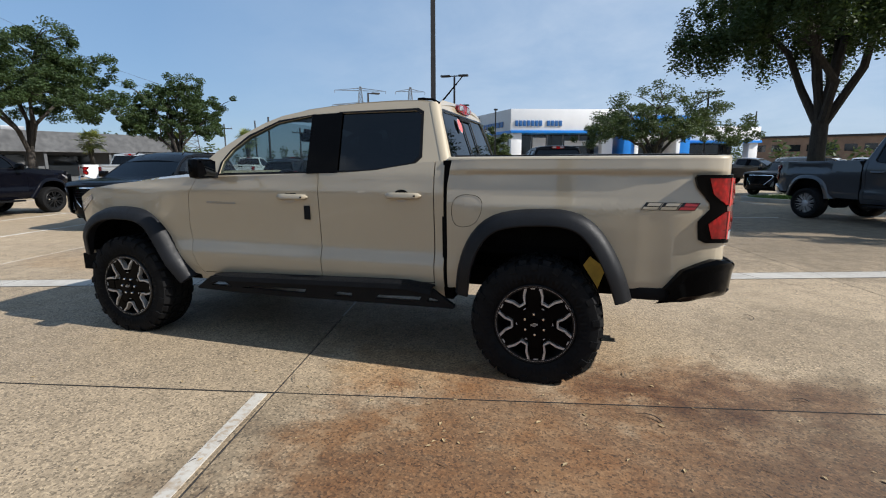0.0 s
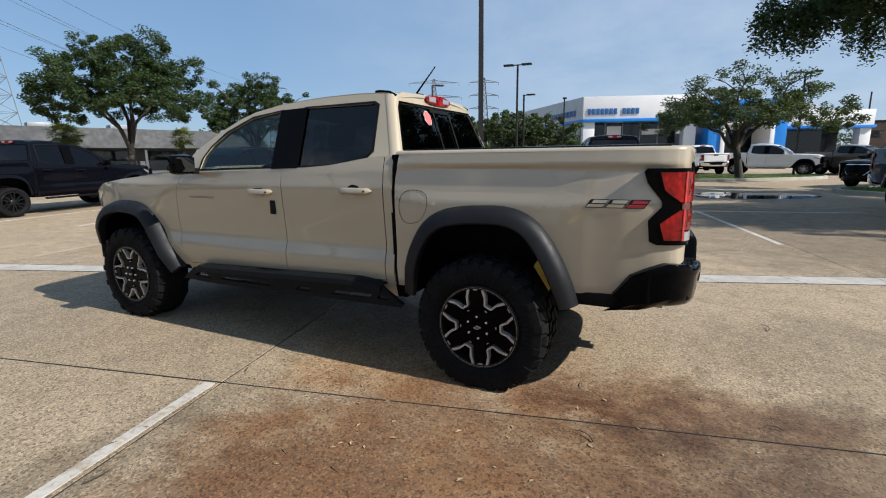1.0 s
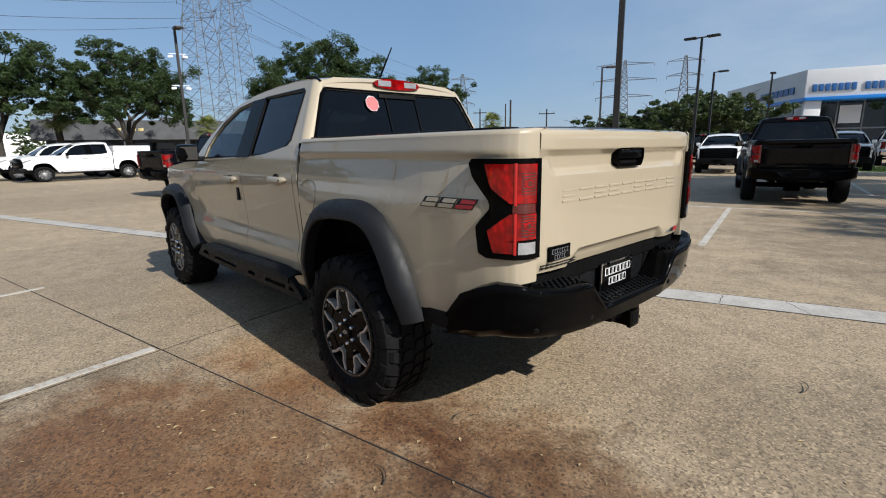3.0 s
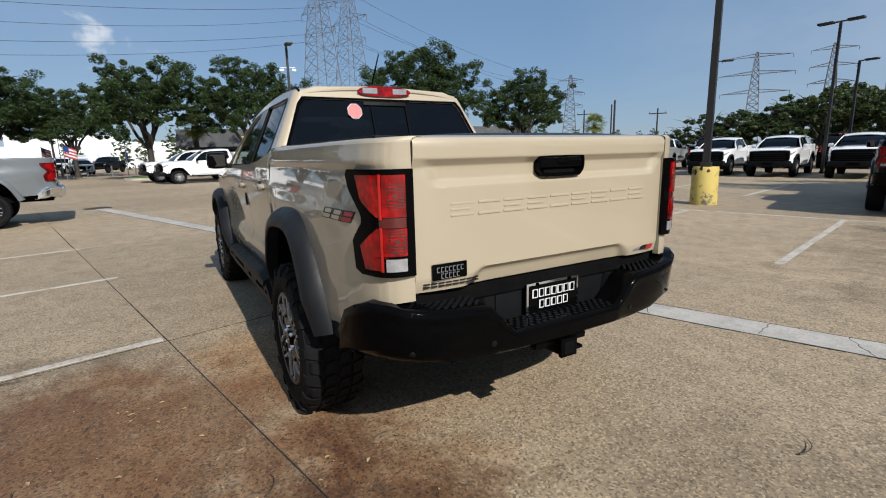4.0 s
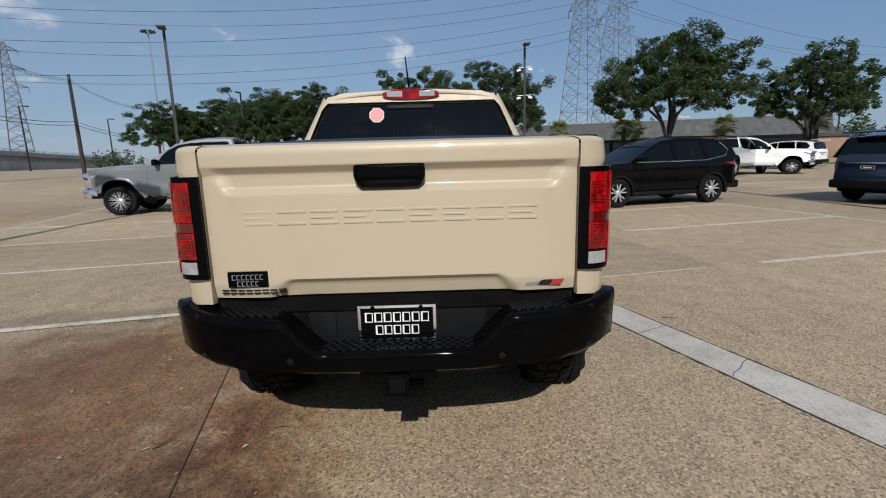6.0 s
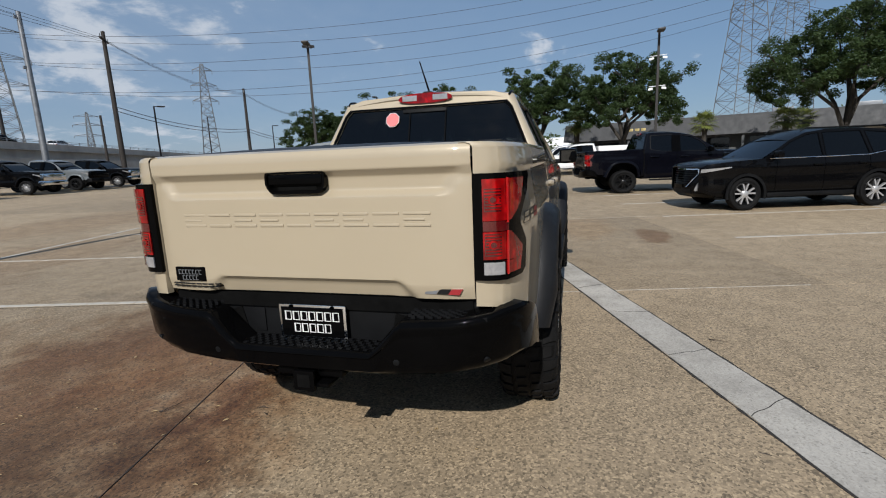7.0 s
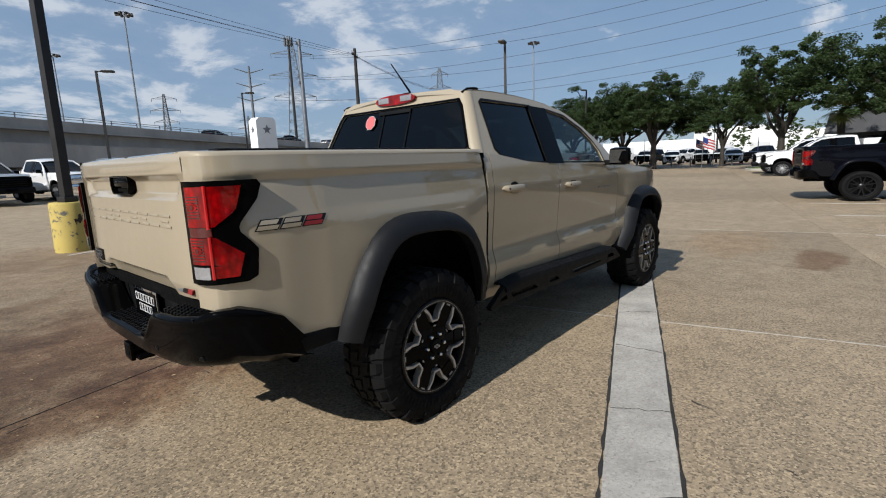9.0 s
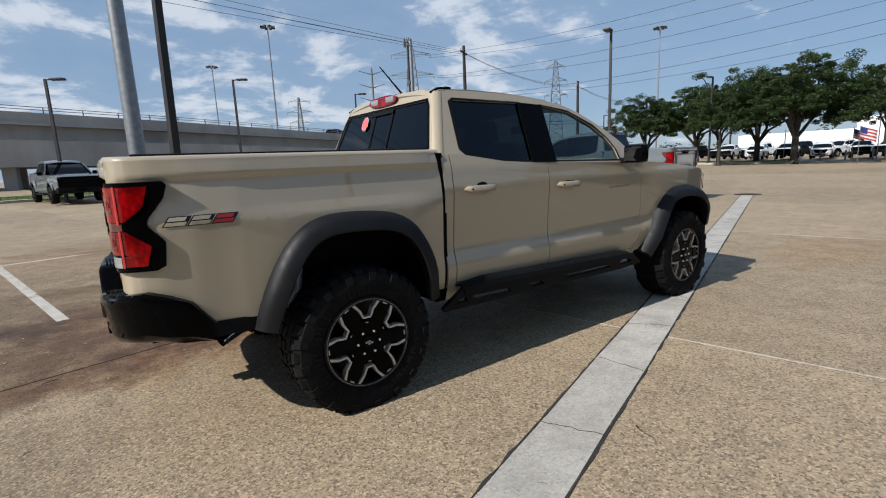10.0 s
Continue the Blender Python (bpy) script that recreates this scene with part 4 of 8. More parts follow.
def build_pickup(label, colour, m, hero=False, style="six", stretch=(1, 1, 1), cap=None, front="black", handle="paint", grp="", box_cover=None, lift=1.0, long_bed=0.0):
    paint = M[colour]
    name = "pickup_truck"
    root = thing(name, label, "pickup truck", m, grp)
    fine = hero
    root.scale = stretch
    hood = HOODLINE if hero else HOOD_TALL
    hi_fender = lambda x: ip(x, hood)
    belt = lambda x: ip(x, BELT)
    gap = 0.004

    def xs(a, b, step, extra=()):
        return sorted(set(list(np.linspace(a, b, max(3, int(abs(b - a) / step)))) + [e for e in extra if a < e < b]))

    step = 0.03 if fine else 0.07
    nz = 26 if fine else 10
    for s in (-1, 1):
        ex_f = [p[0] for p in ARCH_F] + [ARCH_F[0][0] + 0.001, ARCH_F[-1][0] - 0.001]
        low_f = lambda x: max(ip(x, [(-4.05, 0.70), (-3.9, 0.62), (-2.6, 0.50)]), arch_z(x, ARCH_F, 0.05))
        ob = part("front_fender", side_sheet(xs(-4.04, -2.632, step, ex_f), low_f, hi_fender, nz, s, lambda x, z: (ip(z, SEAM_F) + 2.632) * ip(x, [(-2.95, 0), (-2.632, 1)])), paint, root)
        solid(ob, 0.015)
        skew_f = lambda x, z: (ip(z, SEAM_F) + 2.632) * ip(x, [(-2.628, 1), (-2.30, 0)])
        lowd = lambda x: ip(x, [(-2.63, 0.535), (-2.0, 0.545), (-1.53, 0.555), (-0.66, 0.585)])
        ob = part("front_door", side_sheet(xs(-2.628, -1.532, step), lowd, belt, nz, s, skew_f), paint, root)
        solid(ob, 0.02)
        ob = part("rear_door", side_sheet(xs(-1.526, -0.668, step), lowd, belt, nz, s), paint, root)
        solid(ob, 0.02)
        ob = part("cab_corner", side_sheet(xs(-0.661, -0.598, 0.02), lambda x: 0.555, lambda x: 1.395, nz, s), paint, root)
        solid(ob, 0.02)
        part("sill", side_sheet(xs(-2.66, -0.60, 0.1), lambda x: 0.47, lambda x: lowd(x) - 0.006, 3, s, push=-0.004), paint, root)
        ex_r = [p[0] for p in ARCH_R] + [ARCH_R[0][0] + 0.001, ARCH_R[-1][0] - 0.001]
        low_b = lambda x: max(ip(x, [(-0.6, 0.555), (0.57, 0.64), (0.83, 0.65), (0.90, 0.74), (0.95, 0.80), (1.09, 0.83)]), arch_z(x, ARCH_R, 0.05))
        skew_b = lambda x, z: (0.025 * max(0, (z - 1.25) / 0.15) if x < -0.5 else 0)
        ob = part("bed_side", side_sheet(xs(-0.572, 1.088, step, ex_r + [1.02, 1.04, 1.055, 1.067, 1.075, 1.08, 1.084]), low_b, lambda x: 1.405, 70 if fine else nz, s, skew_b), paint, root)
        solid(ob, 0.03)
        rows = []
        for x in xs(-0.572, 1.088, step, [1.02, 1.055, 1.075, 1.084]):
            hw = half_width(x, 1.405)
            yi = min(hw - 0.05, 0.72)
            rows.append([(x, s * y, z) for y, z in ((hw, 1.403), (hw - 0.003, 1.412), (hw - 0.010, 1.419), (hw - 0.022, 1.423), ((hw + yi) / 2, 1.425), (yi, 1.424), (yi - 0.005, 1.41))])
        part("bed_rail", surface(rows, flip=s < 0), paint, root)
        # dark seams behind the panel gaps
        for x, z0, z1 in ((-2.63, 0.56, 1.27), (-1.529, 0.57, 1.30), (-0.665, 0.60, 1.385), (-0.578, 0.57, 1.40)):
            bm = bmesh.new()
            rows = [[((ip(z, SEAM_F) if x == -2.63 else x) + dx, s * (half_width(x, z) - 0.012), z) for z in np.linspace(z0, z1, 12)] for dx in (-0.03, 0.03)]
            rr = [[bm.verts.new(p) for p in row] for row in rows]
            grid_faces(bm, rr)
            part("door_seal", bm, M["under"], root)
        # wheel housings
        for cx, rr_, x0 in ((-WB, 0.50, 0), (0.03, 0.53, 0)):
            bm = bmesh.new()
            n = 18
            rows = []
            for y in (0.94, 0.45):
                rows.append([bm.verts.new((cx + rr_ * math.cos(a), s * min(y, 0.885), 0.46 + 0.62 * math.sin(a))) for a in np.linspace(0.3, math.pi - 0.3, n)])
            grid_faces(bm, rows)
            bm.faces.new(rows[1])
            part("wheel_housing", bm, M["under"], root)
        if hero:
            part("wheel_flare", flare_mesh(ARCH_F, s), M["flare"], root, "matte black front wheel flare")
            part("wheel_flare", flare_mesh(ARCH_R, s), M["flare"], root, "matte black rear wheel flare")
        else:
            for arch in (ARCH_F, ARCH_R):
                bm = flare_mesh(arch, s, 16)
                for v in bm.verts:
                    v.co.y *= 0.955
                part("arch_moulding", bm, M["plastic"] if handle != "arch_paint" else paint, root)
        # greenhouse: frame with openings, glass behind
        roofl = [(-2.60, 1.345), (-2.459, 1.475), (-2.256, 1.60), (-2.074, 1.69), (-1.934, 1.738), (-1.722, 1.775), (-1.512, 1.795), (-1.287, 1.808), (-1.024, 1.812), (-0.83, 1.808), (-0.765, 1.797), (-0.736, 1.765), (-0.712, 1.70), (-0.612, 1.40)]
        lowl = [(-0.614, 1.396), (-0.77, 1.385), (-1.10, 1.334), (-1.40, 1.314), (-1.91, 1.30), (-2.42, 1.286), (-2.66, 1.28)]
        winf = [(-2.385, 1.31), (-2.375, 1.40), (-2.31, 1.488), (-2.185, 1.583), (-1.965, 1.685), (-1.665, 1.733), (-1.615, 1.325)]
        winr = [(-1.435, 1.742), (-0.855, 1.742), (-0.815, 1.72), (-0.785, 1.43), (-0.83, 1.388), (-1.10, 1.342), (-1.39, 1.332)]
        p3 = lambda L, push=0.0: [(x, s * (tumble(z) + push), z) for x, z in L]
        ob = part("cab_frame", holed(p3(roofl + lowl), [p3(winf), p3(winr)]), paint, root, smooth=False)
        bmf = bmesh.new(); bmf.from_mesh(ob.data)
        bmesh.ops.recalc_face_normals(bmf, faces=bmf.faces[:])
        if sum(f.normal.y for f in bmf.faces) * s < 0:
            bmesh.ops.reverse_faces(bmf, faces=bmf.faces[:])
        bmf.to_mesh(ob.data); bmf.free()
        solid(ob, 0.03)
        bm = bmesh.new()
        rows = []
        for z in np.linspace(1.39, 1.80, 12):
            xr, ys_ = -0.575 - 0.34 * (z - 1.40), tumble(z)
            rows.append([bm.verts.new((xr - 0.05 + 0.053 * math.sin(a), s * (ys_ - 0.05 + 0.053 * math.cos(a)), z)) for a in np.linspace(-0.15, math.pi / 2 + 0.15, 10)])
        grid_faces(bm, rows, flip=s < 0)
        bmesh.ops.recalc_face_normals(bm, faces=bm.faces[:])
        part("cab_pillar", face_out(bm, (1, s, 0)), paint, root)
        bpil = [(-1.672, 1.738), (-1.425, 1.747), (-1.38, 1.318), (-1.625, 1.312)]
        bm = bmesh.new()
        extrude_poly(bm, p3(bpil, 0.001), (0, s * 0.005, 0))
        part("door_pillar", bm, M["gloss_black"], root, "gloss black centre pillar", smooth=False)
        for w, mt, nm in ((winf, "glass_front" if hero else "glass", "front_side_window"), (winr, "glass", "rear_side_window")):
            bm = bmesh.new()
            bm.faces.new([bm.verts.new(p) for p in p3(w, -0.010)])
            gl = part(nm, face_out(bm, (0, s, 0)), M[mt], root, "tinted side window", smooth=False)
            gl.visible_shadow = True
            bm = bmesh.new()
            inner, outer = p3(w, 0.004), None
            c = np.mean(w, axis=0)
            out = [tuple(c + (np.array(q) - c) * (1 + 0.022 / np.linalg.norm(np.array(q) - c))) for q in w]
            outer = p3(out, 0.002)
            a = [bm.verts.new(p) for p in inner]; b = [bm.verts.new(p) for p in outer]
            inn2 = [bm.verts.new(p) for p in p3(w, -0.014)]
            for k in range(len(a)):
                j = (k + 1) % len(a)
                bm.faces.new((a[k], a[j], b[j], b[k])); bm.faces.new((inn2[k], inn2[j], a[j], a[k]))
            bmesh.ops.recalc_face_normals(bm, faces=bm.faces[:])
            part("window_seal", bm, M["plastic"], root, smooth=False)
        # handles
        for hx, hz in ((-1.742, 1.146), (-0.880, 1.169)):
            hw_ = half_width(hx, hz)
            bm = bmesh.new()
            rows = []
            for u in np.linspace(-1, 1, 13):
                h_ = 0.019 * (1 - abs(u) ** 6) ** 0.5 + 0.003
                o_ = 0.006 + 0.030 * (1 - abs(u) ** 4) ** 0.5
                rows.append([bm.verts.new((hx + u * 0.131, s * (hw_ + d_), hz + q_)) for d_, q_ in ((0.0, h_), (o_ * 0.75, h_), (o_, h_ * 0.45), (o_, -h_ * 0.55), (o_ * 0.7, -h_), (0.0, -h_))])
            grid_faces(bm, rows)
            for r_ in (rows[0], rows[-1]):
                bm.faces.new(r_)
            bmesh.ops.recalc_face_normals(bm, faces=bm.faces[:])
            hd = part("door_handle", bm, paint if handle != "black" else M["plastic"], root)
            if hero:
                # Black upper half paints the scoop's shade; lower half is the body-coloured scoop.
                for up_, mt_ in ((1, M["plastic"]), (-1, paint)):
                    bm = bmesh.new()
                    rim_ = [bm.verts.new((hx - 0.012 + 0.056 * math.cos(a_), s * (hw_ + (0.0015 if up_ > 0 else 0.002 + 0.010 * math.sin(a_))), hz + up_ * 0.041 * math.sin(a_))) for a_ in np.linspace(0, math.pi, 13)]
                    bm.faces.new(rim_)
                    part("handle_recess", face_out(bm, (0, s, 0)), mt_, hd, smooth=False)
                bm = bmesh.new()
                box(bm, hx + 0.085, hx + 0.099, s * (hw_ + 0.035) - 0.002, s * (hw_ + 0.035) + 0.002, hz - 0.006, hz + 0.006, 0.002)
                part("handle_lock", bm, M["plastic"], hd)
        # mirror
        bm = bmesh.new()
        mx = -2.42
        box(bm, mx - 0.06, mx + 0.045, s * 0.985 - 0.088, s * 0.985 + 0.088, 1.272, 1.425, 0.042)
        mi = part("door_mirror", bm, M["gloss_black"] if (hero or handle != "paint") else paint, root, "gloss black door mirror" if hero else "")
        bm = bmesh.new()
        box(bm, -0.002, 0.002, -0.066, 0.066, -0.055, 0.055, 0.0, pose(mx + 0.047, s * 0.985, 1.348, 0, 4, s * 12))
        part("mirror_glass", bm, M["mirror"], mi, smooth=False)
        bm = bmesh.new()
        box(bm, mx - 0.05, mx + 0.03, min(s * 0.84, s * 0.93), max(s * 0.84, s * 0.93), 1.275, 1.32, 0.012)
        part("mirror_arm", bm, M["plastic"], mi)
        # headlamp
        bm = surface([[(x, s * (half_width(x, z) + 0.006), z) for z in np.linspace(ip(x, [(-4.04, 0.93), (-3.72, 1.09)]), ip(x, [(-4.04, 1.02), (-3.72, 1.13)]), 4)] for x in np.linspace(-4.035, -3.72, 8)], flip=s < 0)
        solid(part("headlamp", bm, M["lens"], root, "clear headlamp"), 0.02)
        lamp_rear(root, s, fine)
        # wheels
        for wx in (-WB, 0.0):
            if hero:
                wheel_group(root, wx + 0.024, s * 0.818, 0.386, s, "hero", 0.413, 0.308, 0.247, turn=34 if s < 0 and wx == 0 else 0)
            else:
                wheel_group(root, wx, s * 0.80, 0.385, s, style, 0.388, 0.265, 0.255, False)
        if hero:
            bm = bmesh.new()
            box(bm, 0.56, 0.86, min(s * 0.80, s * 0.872), max(s * 0.80, s * 0.872), 0.575, 0.652, 0.012)
            part("lower_bed_trim", bm, M["plastic"], root)
        # running board or rock rail
        if hero:
            bm = bmesh.new()
            outer = [(-2.60, 0.43), (-2.47, 0.525), (-2.42, 0.535), (-0.86, 0.585), (-0.66, 0.56), (-0.50, 0.455), (-0.51, 0.435), (-0.60, 0.435), (-2.20, 0.412), (-2.59, 0.42)]
            slots = [[(-2.47, 0.455), (-2.41, 0.487), (-2.33, 0.487), (-2.27, 0.452)], [(-2.19, 0.453), (-2.10, 0.475), (-1.62, 0.484), (-1.64, 0.452)], [(-1.40, 0.455), (-1.36, 0.484), (-1.25, 0.486), (-1.25, 0.457)], [(-1.08, 0.46), (-1.04, 0.49), (-0.73, 0.50), (-0.75, 0.468)], [(-0.69, 0.47), (-0.68, 0.50), (-0.62, 0.49), (-0.60, 0.472)]]
            f = lambda L: [(x, s * 0.945, z) for x, z in L]
            sh = holed(f(outer), [f(q) for q in slots])
            bmesh.ops.recalc_face_normals(sh, faces=sh.faces[:])
            solid(part("rock_rail", sh, M["plastic"], root, "textured black rock rail", smooth=False), 0.035)
            bm = bmesh.new()
            rows = []
            for x in np.linspace(-2.46, -0.66, 20):
                zt = ip(x, [(-2.46, 0.52), (-2.42, 0.535), (-0.86, 0.585), (-0.66, 0.56)])
                rows.append([bm.verts.new((x, s * y, z)) for y, z in ((0.84, zt - 0.005), (0.90, zt + 0.004), (0.945, zt - 0.012), (0.95, zt - 0.04))])
            grid_faces(bm, rows, flip=s < 0)
            solid(part("rail_tread", bm, M["plastic"], root), 0.012)
        else:
            bm = bmesh.new()
            box(bm, -2.5, -0.75, s * 0.90 - 0.06, s * 0.90 + 0.06, 0.40, 0.45, 0.02)
            part("side_step", bm, M["plastic"], root)
    # roof
    rows = []
    for x, z, hw_ in ((-2.02, 1.712, 0.60), (-1.93, 1.745, 0.638), (-1.72, 1.785, 0.640), (-1.51, 1.806, 0.630), (-1.29, 1.82, 0.625), (-1.02, 1.826, 0.622), (-0.82, 1.82, 0.625), (-0.75, 1.808, 0.625), (-0.715, 1.79, 0.62), (-0.703, 1.778, 0.612)):
        rows.append([(x, y * hw_, z - 0.006 + 0.045 * (1 - abs(y) ** 2.2)) for y in np.linspace(-1, 1, 21)])
    solid(part("roof", surface(rows, True), paint, root), 0.02)
    if hero:
        for s in (-1, 1):
            bm = bmesh.new()
            ring_tube(bm, [(x, s * y, z) for x, y, z in ((-0.86, 0.615, 1.822), (-0.82, 0.615, 1.824), (-0.75, 0.613, 1.815), (-0.705, 0.606, 1.79))], 0.009, 6)
            part("roof_moulding", bm, M["gloss_black"], root, "short black end piece of the roof moulding")
    # rear wall of the cab with its window
    def rear(y, z):
        return (-0.575 - 0.34 * (z - 1.40), y, z)
    out = [(-0.785, 1.395), (-0.752, 1.47), (-0.632, 1.735), (-0.60, 1.79), (-0.5, 1.825), (0, 1.845), (0.5, 1.825), (0.60, 1.79), (0.632, 1.735), (0.752, 1.47), (0.785, 1.395)]
    glz = [(-0.722, 1.445), (-0.612, 1.70), (-0.575, 1.742), (0.575, 1.742), (0.612, 1.70), (0.722, 1.445), (0.69, 1.425), (-0.69, 1.425)]
    bm = holed([rear(*p) for p in out], [[rear(*p) for p in glz]])
    bmesh.ops.recalc_face_normals(bm, faces=bm.faces[:])
    if sum(f.normal.x for f in bm.faces) < 0:
        bmesh.ops.reverse_faces(bm, faces=bm.faces[:])
    solid(part("cab_rear_panel", bm, paint, root, smooth=False), 0.03)
    bm = bmesh.new()
    bm.faces.new([bm.verts.new(rear(*p)) for p in glz])
    for v in bm.verts:
        v.co.x -= 0.008
    rw = part("rear_window", face_out(bm, (1, 0, 0)), M["glass"], root, "dark tinted rear window", smooth=False)
    bm = bmesh.new()
    c = np.array((0, 1.58))
    o2 = [tuple(c + (np.array(q) - c) * np.array((1.035, 1.09))) for q in glz]
    a = [bm.verts.new(Vector(rear(*p)) + Vector((0.004, 0, 0))) for p in glz]
    b = [bm.verts.new(Vector(rear(*p)) + Vector((0.004, 0, 0))) for p in o2]
    for k in range(len(a)):
        bm.faces.new((a[k], a[(k + 1) % len(a)], b[(k + 1) % len(a)], b[k]))
    bmesh.ops.recalc_face_normals(bm, faces=bm.faces[:])
    part("rear_window_seal", bm, M["gloss_black"], rw, smooth=False)
    if hero:
        for y in (-0.115, 0.155):
            bm = bmesh.new()
            p0, p1 = Vector(rear(y, 1.43)), Vector(rear(y, 1.735))
            ring_tube(bm, [p0, p1], 0.005, 4)
            part("slider_bar", bm, M["plastic"], rw)
        bm = bmesh.new()
        box(bm, -0.004, 0.004, -0.17, 0.16, -0.014, 0.014, 0.002, Matrix.Translation(Vector(rear(0, 1.722))) @ pose(0, 0, 0, 0, -19, 0))
        part("slider_header", bm, M["plastic"], rw)
    # windscreen, cowl, bonnet
    ws = [[(-2.60 + (x_ + 2.60), y * ip(x_, [(-2.72, 0.70), (-2.0, 0.585)]), z) for y in np.linspace(-1, 1, 9)] for x_, z in ((-2.72, 1.275), (-2.45, 1.46), (-2.2, 1.61), (-2.0, 1.70))]
    part("windscreen", face_out(surface(ws), (-1, 0, 1)), M["glass_clear"] if hero else M["glass"], root, "clear windscreen")
    rows = []
    for x in np.linspace(-4.04, -2.68, 22):
        zc = ip(x, hood)
        hw_ = half_width(x, zc) - 0.012
        rows.append([(x - 0.05 * (1 - abs(y) ** 3), y * hw_, zc - 0.012 + 0.022 * (1 - abs(y) ** 6) + (0.03 if abs(y) < 0.55 else 0) * ip(x, [(-4.04, 0), (-3.8, 1), (-2.7, 1)])) for y in np.linspace(-1, 1, 25)])
    solid(part("bonnet", surface(rows, True), paint, root), 0.02)
    # front end
    bm = bmesh.new()
    box(bm, -4.09 if hero else -4.16, -3.85, -0.66 if hero else -0.74, 0.66 if hero else 0.74, 0.72, 1.03 if hero else 1.13, 0.05)
    gr = part("grille", bm, M["gloss_black"] if front == "black" else M["chrome"], root, "black grille" if front == "black" else "chrome-barred grille")
    for k in range(4):
        bm = bmesh.new()
        box(bm, -4.105 if hero else -4.175, -4.08 if hero else -4.15, -0.58, 0.58, 0.76 + k * (0.065 if hero else 0.088), 0.785 + k * (0.065 if hero else 0.088), 0.008)
        part("grille_bar", bm, M["plastic"] if front == "black" else M["chrome"], gr)
    bm = bmesh.new()
    box(bm, -4.05 if hero else -4.20, -3.80, -0.70 if hero else -0.80, 0.70 if hero else 0.80, 0.46, 0.72, 0.07)
    part("front_bumper", bm, M["plastic"] if front == "black" else M["chrome"], root)
    if not hero:
        bm = bmesh.new()
        box(bm, -4.215, -4.20, -0.18, 0.18, 0.55, 0.66, 0.004)
        part("front_plate", bm, M["gloss_black"], root)
    # tailgate
    def gate_x(y, z):
        f = ip(abs(y), [(0.575 + 0.55 * (z - 1.25), 1), (0.615 + 0.55 * (z - 1.25), 0)])
        prof = ip(z, [(0.85, 1.078), (0.90, 1.092), (1.236, 1.097), (1.242, 1.0965), (1.268, 1.073), (1.274, 1.072), (1.316, 1.074), (1.322, 1.077), (1.343, 1.105), (1.348, 1.1065), (1.40, 1.108), (1.420, 1.098), (1.428, 1.07)])
        flat = ip(z, [(0.85, 1.082), (0.90, 1.094), (1.292, 1.094), (1.312, 1.090), (1.348, 1.106), (1.40, 1.108), (1.420, 1.098), (1.428, 1.07)])
        d = 0.024 * ip(abs(y) + 0.9 * (z - 0.85), [(0.44, 1), (0.475, 0)]) * ip(z, [(0.85, 1), (0.903, 0.8), (0.921, 0)])
        return flat + (prof - flat) * f - d - 0.02 * max(0, (abs(y) - 0.5) / 0.2) ** 2
    zs = [0.85, 0.87, 0.888, 0.903, 0.907, 0.912, 0.917, 0.921, 0.93, 1.0, 1.1, 1.2, 1.232, 1.236, 1.242, 1.246, 1.264, 1.268, 1.274, 1.280, 1.30, 1.314, 1.318, 1.324, 1.340, 1.344, 1.348, 1.354, 1.38, 1.40, 1.412, 1.420, 1.425, 1.428]
    ys = np.linspace(-0.692, 0.692, 93 if fine else 25)
    rows = [[(gate_x(y, z), y, z) for z in zs] for y in ys]
    gate = part("tailgate", surface(rows, True), paint, root, "sand-coloured tailgate" if hero else "")
    solid(gate, 0.05)
    bm = bmesh.new()
    pts = smooth_loop([(-0.120, 1.345), (0.120, 1.345), (0.130, 1.338), (0.130, 1.290), (0.108, 1.263), (0.098, 1.259), (-0.098, 1.259), (-0.108, 1.263), (-0.130, 1.290), (-0.130, 1.338)], 1)
    inner = [(y * 0.93, 1.302 + (z - 1.302) * 0.84) for y, z in pts]
    R0, R1, R2, R3 = [[bm.verts.new((x, y, z)) for y, z in p_] for x, p_ in ((1.060, pts), (1.1065, pts), (1.1065, inner), (1.086, inner))]
    grid_faces(bm, [R0 + R0[:1], R1 + R1[:1], R2 + R2[:1], R3 + R3[:1]])
    bm.faces.new(R3)
    bmesh.ops.recalc_face_normals(bm, faces=bm.faces[:])
    hd = part("tailgate_handle", bm, M["gloss_black"], gate, "gloss black tailgate handle")
    bm = bmesh.new()
    box(bm, 1.0865, 1.0885, -0.085, 0.085, 1.272, 1.290, 0.0005)
    part("handle_grip", bm, M["under"], hd)
    bm = bmesh.new()
    box(bm, 1.087, 1.1035, -0.117, 0.117, 1.296, 1.334, 0.004)
    part("handle_lid", bm, M["gloss_black"], hd)
    if hero:
        # raised name across the gate, as plain bars in the body colour
        for k in range(9):
            y0 = -0.545 + k * 0.1225
            wd = 0.105
            bm = bmesh.new()
            box(bm, 1.090, gate_x(y0, 1.15) + 0.0036, y0, y0 + wd, 1.174, 1.184, 0.002)
            box(bm, 1.090, gate_x(y0, 1.15) + 0.0036, y0, y0 + wd, 1.130, 1.141, 0.003)
            if k % 3 != 1:
                box(bm, 1.090, gate_x(y0, 1.15) + 0.0036, y0, y0 + wd * 0.8, 1.152, 1.161, 0.003)
            part("embossed_bar", bm, paint, gate)
        bm = bmesh.new()
        box(bm, 1.088, 1.099, -0.630, -0.478, 0.895, 0.957, 0.004)
        bd = part("dealer_badge", bm, M["gloss_black"], gate, "black badge with pale bars")
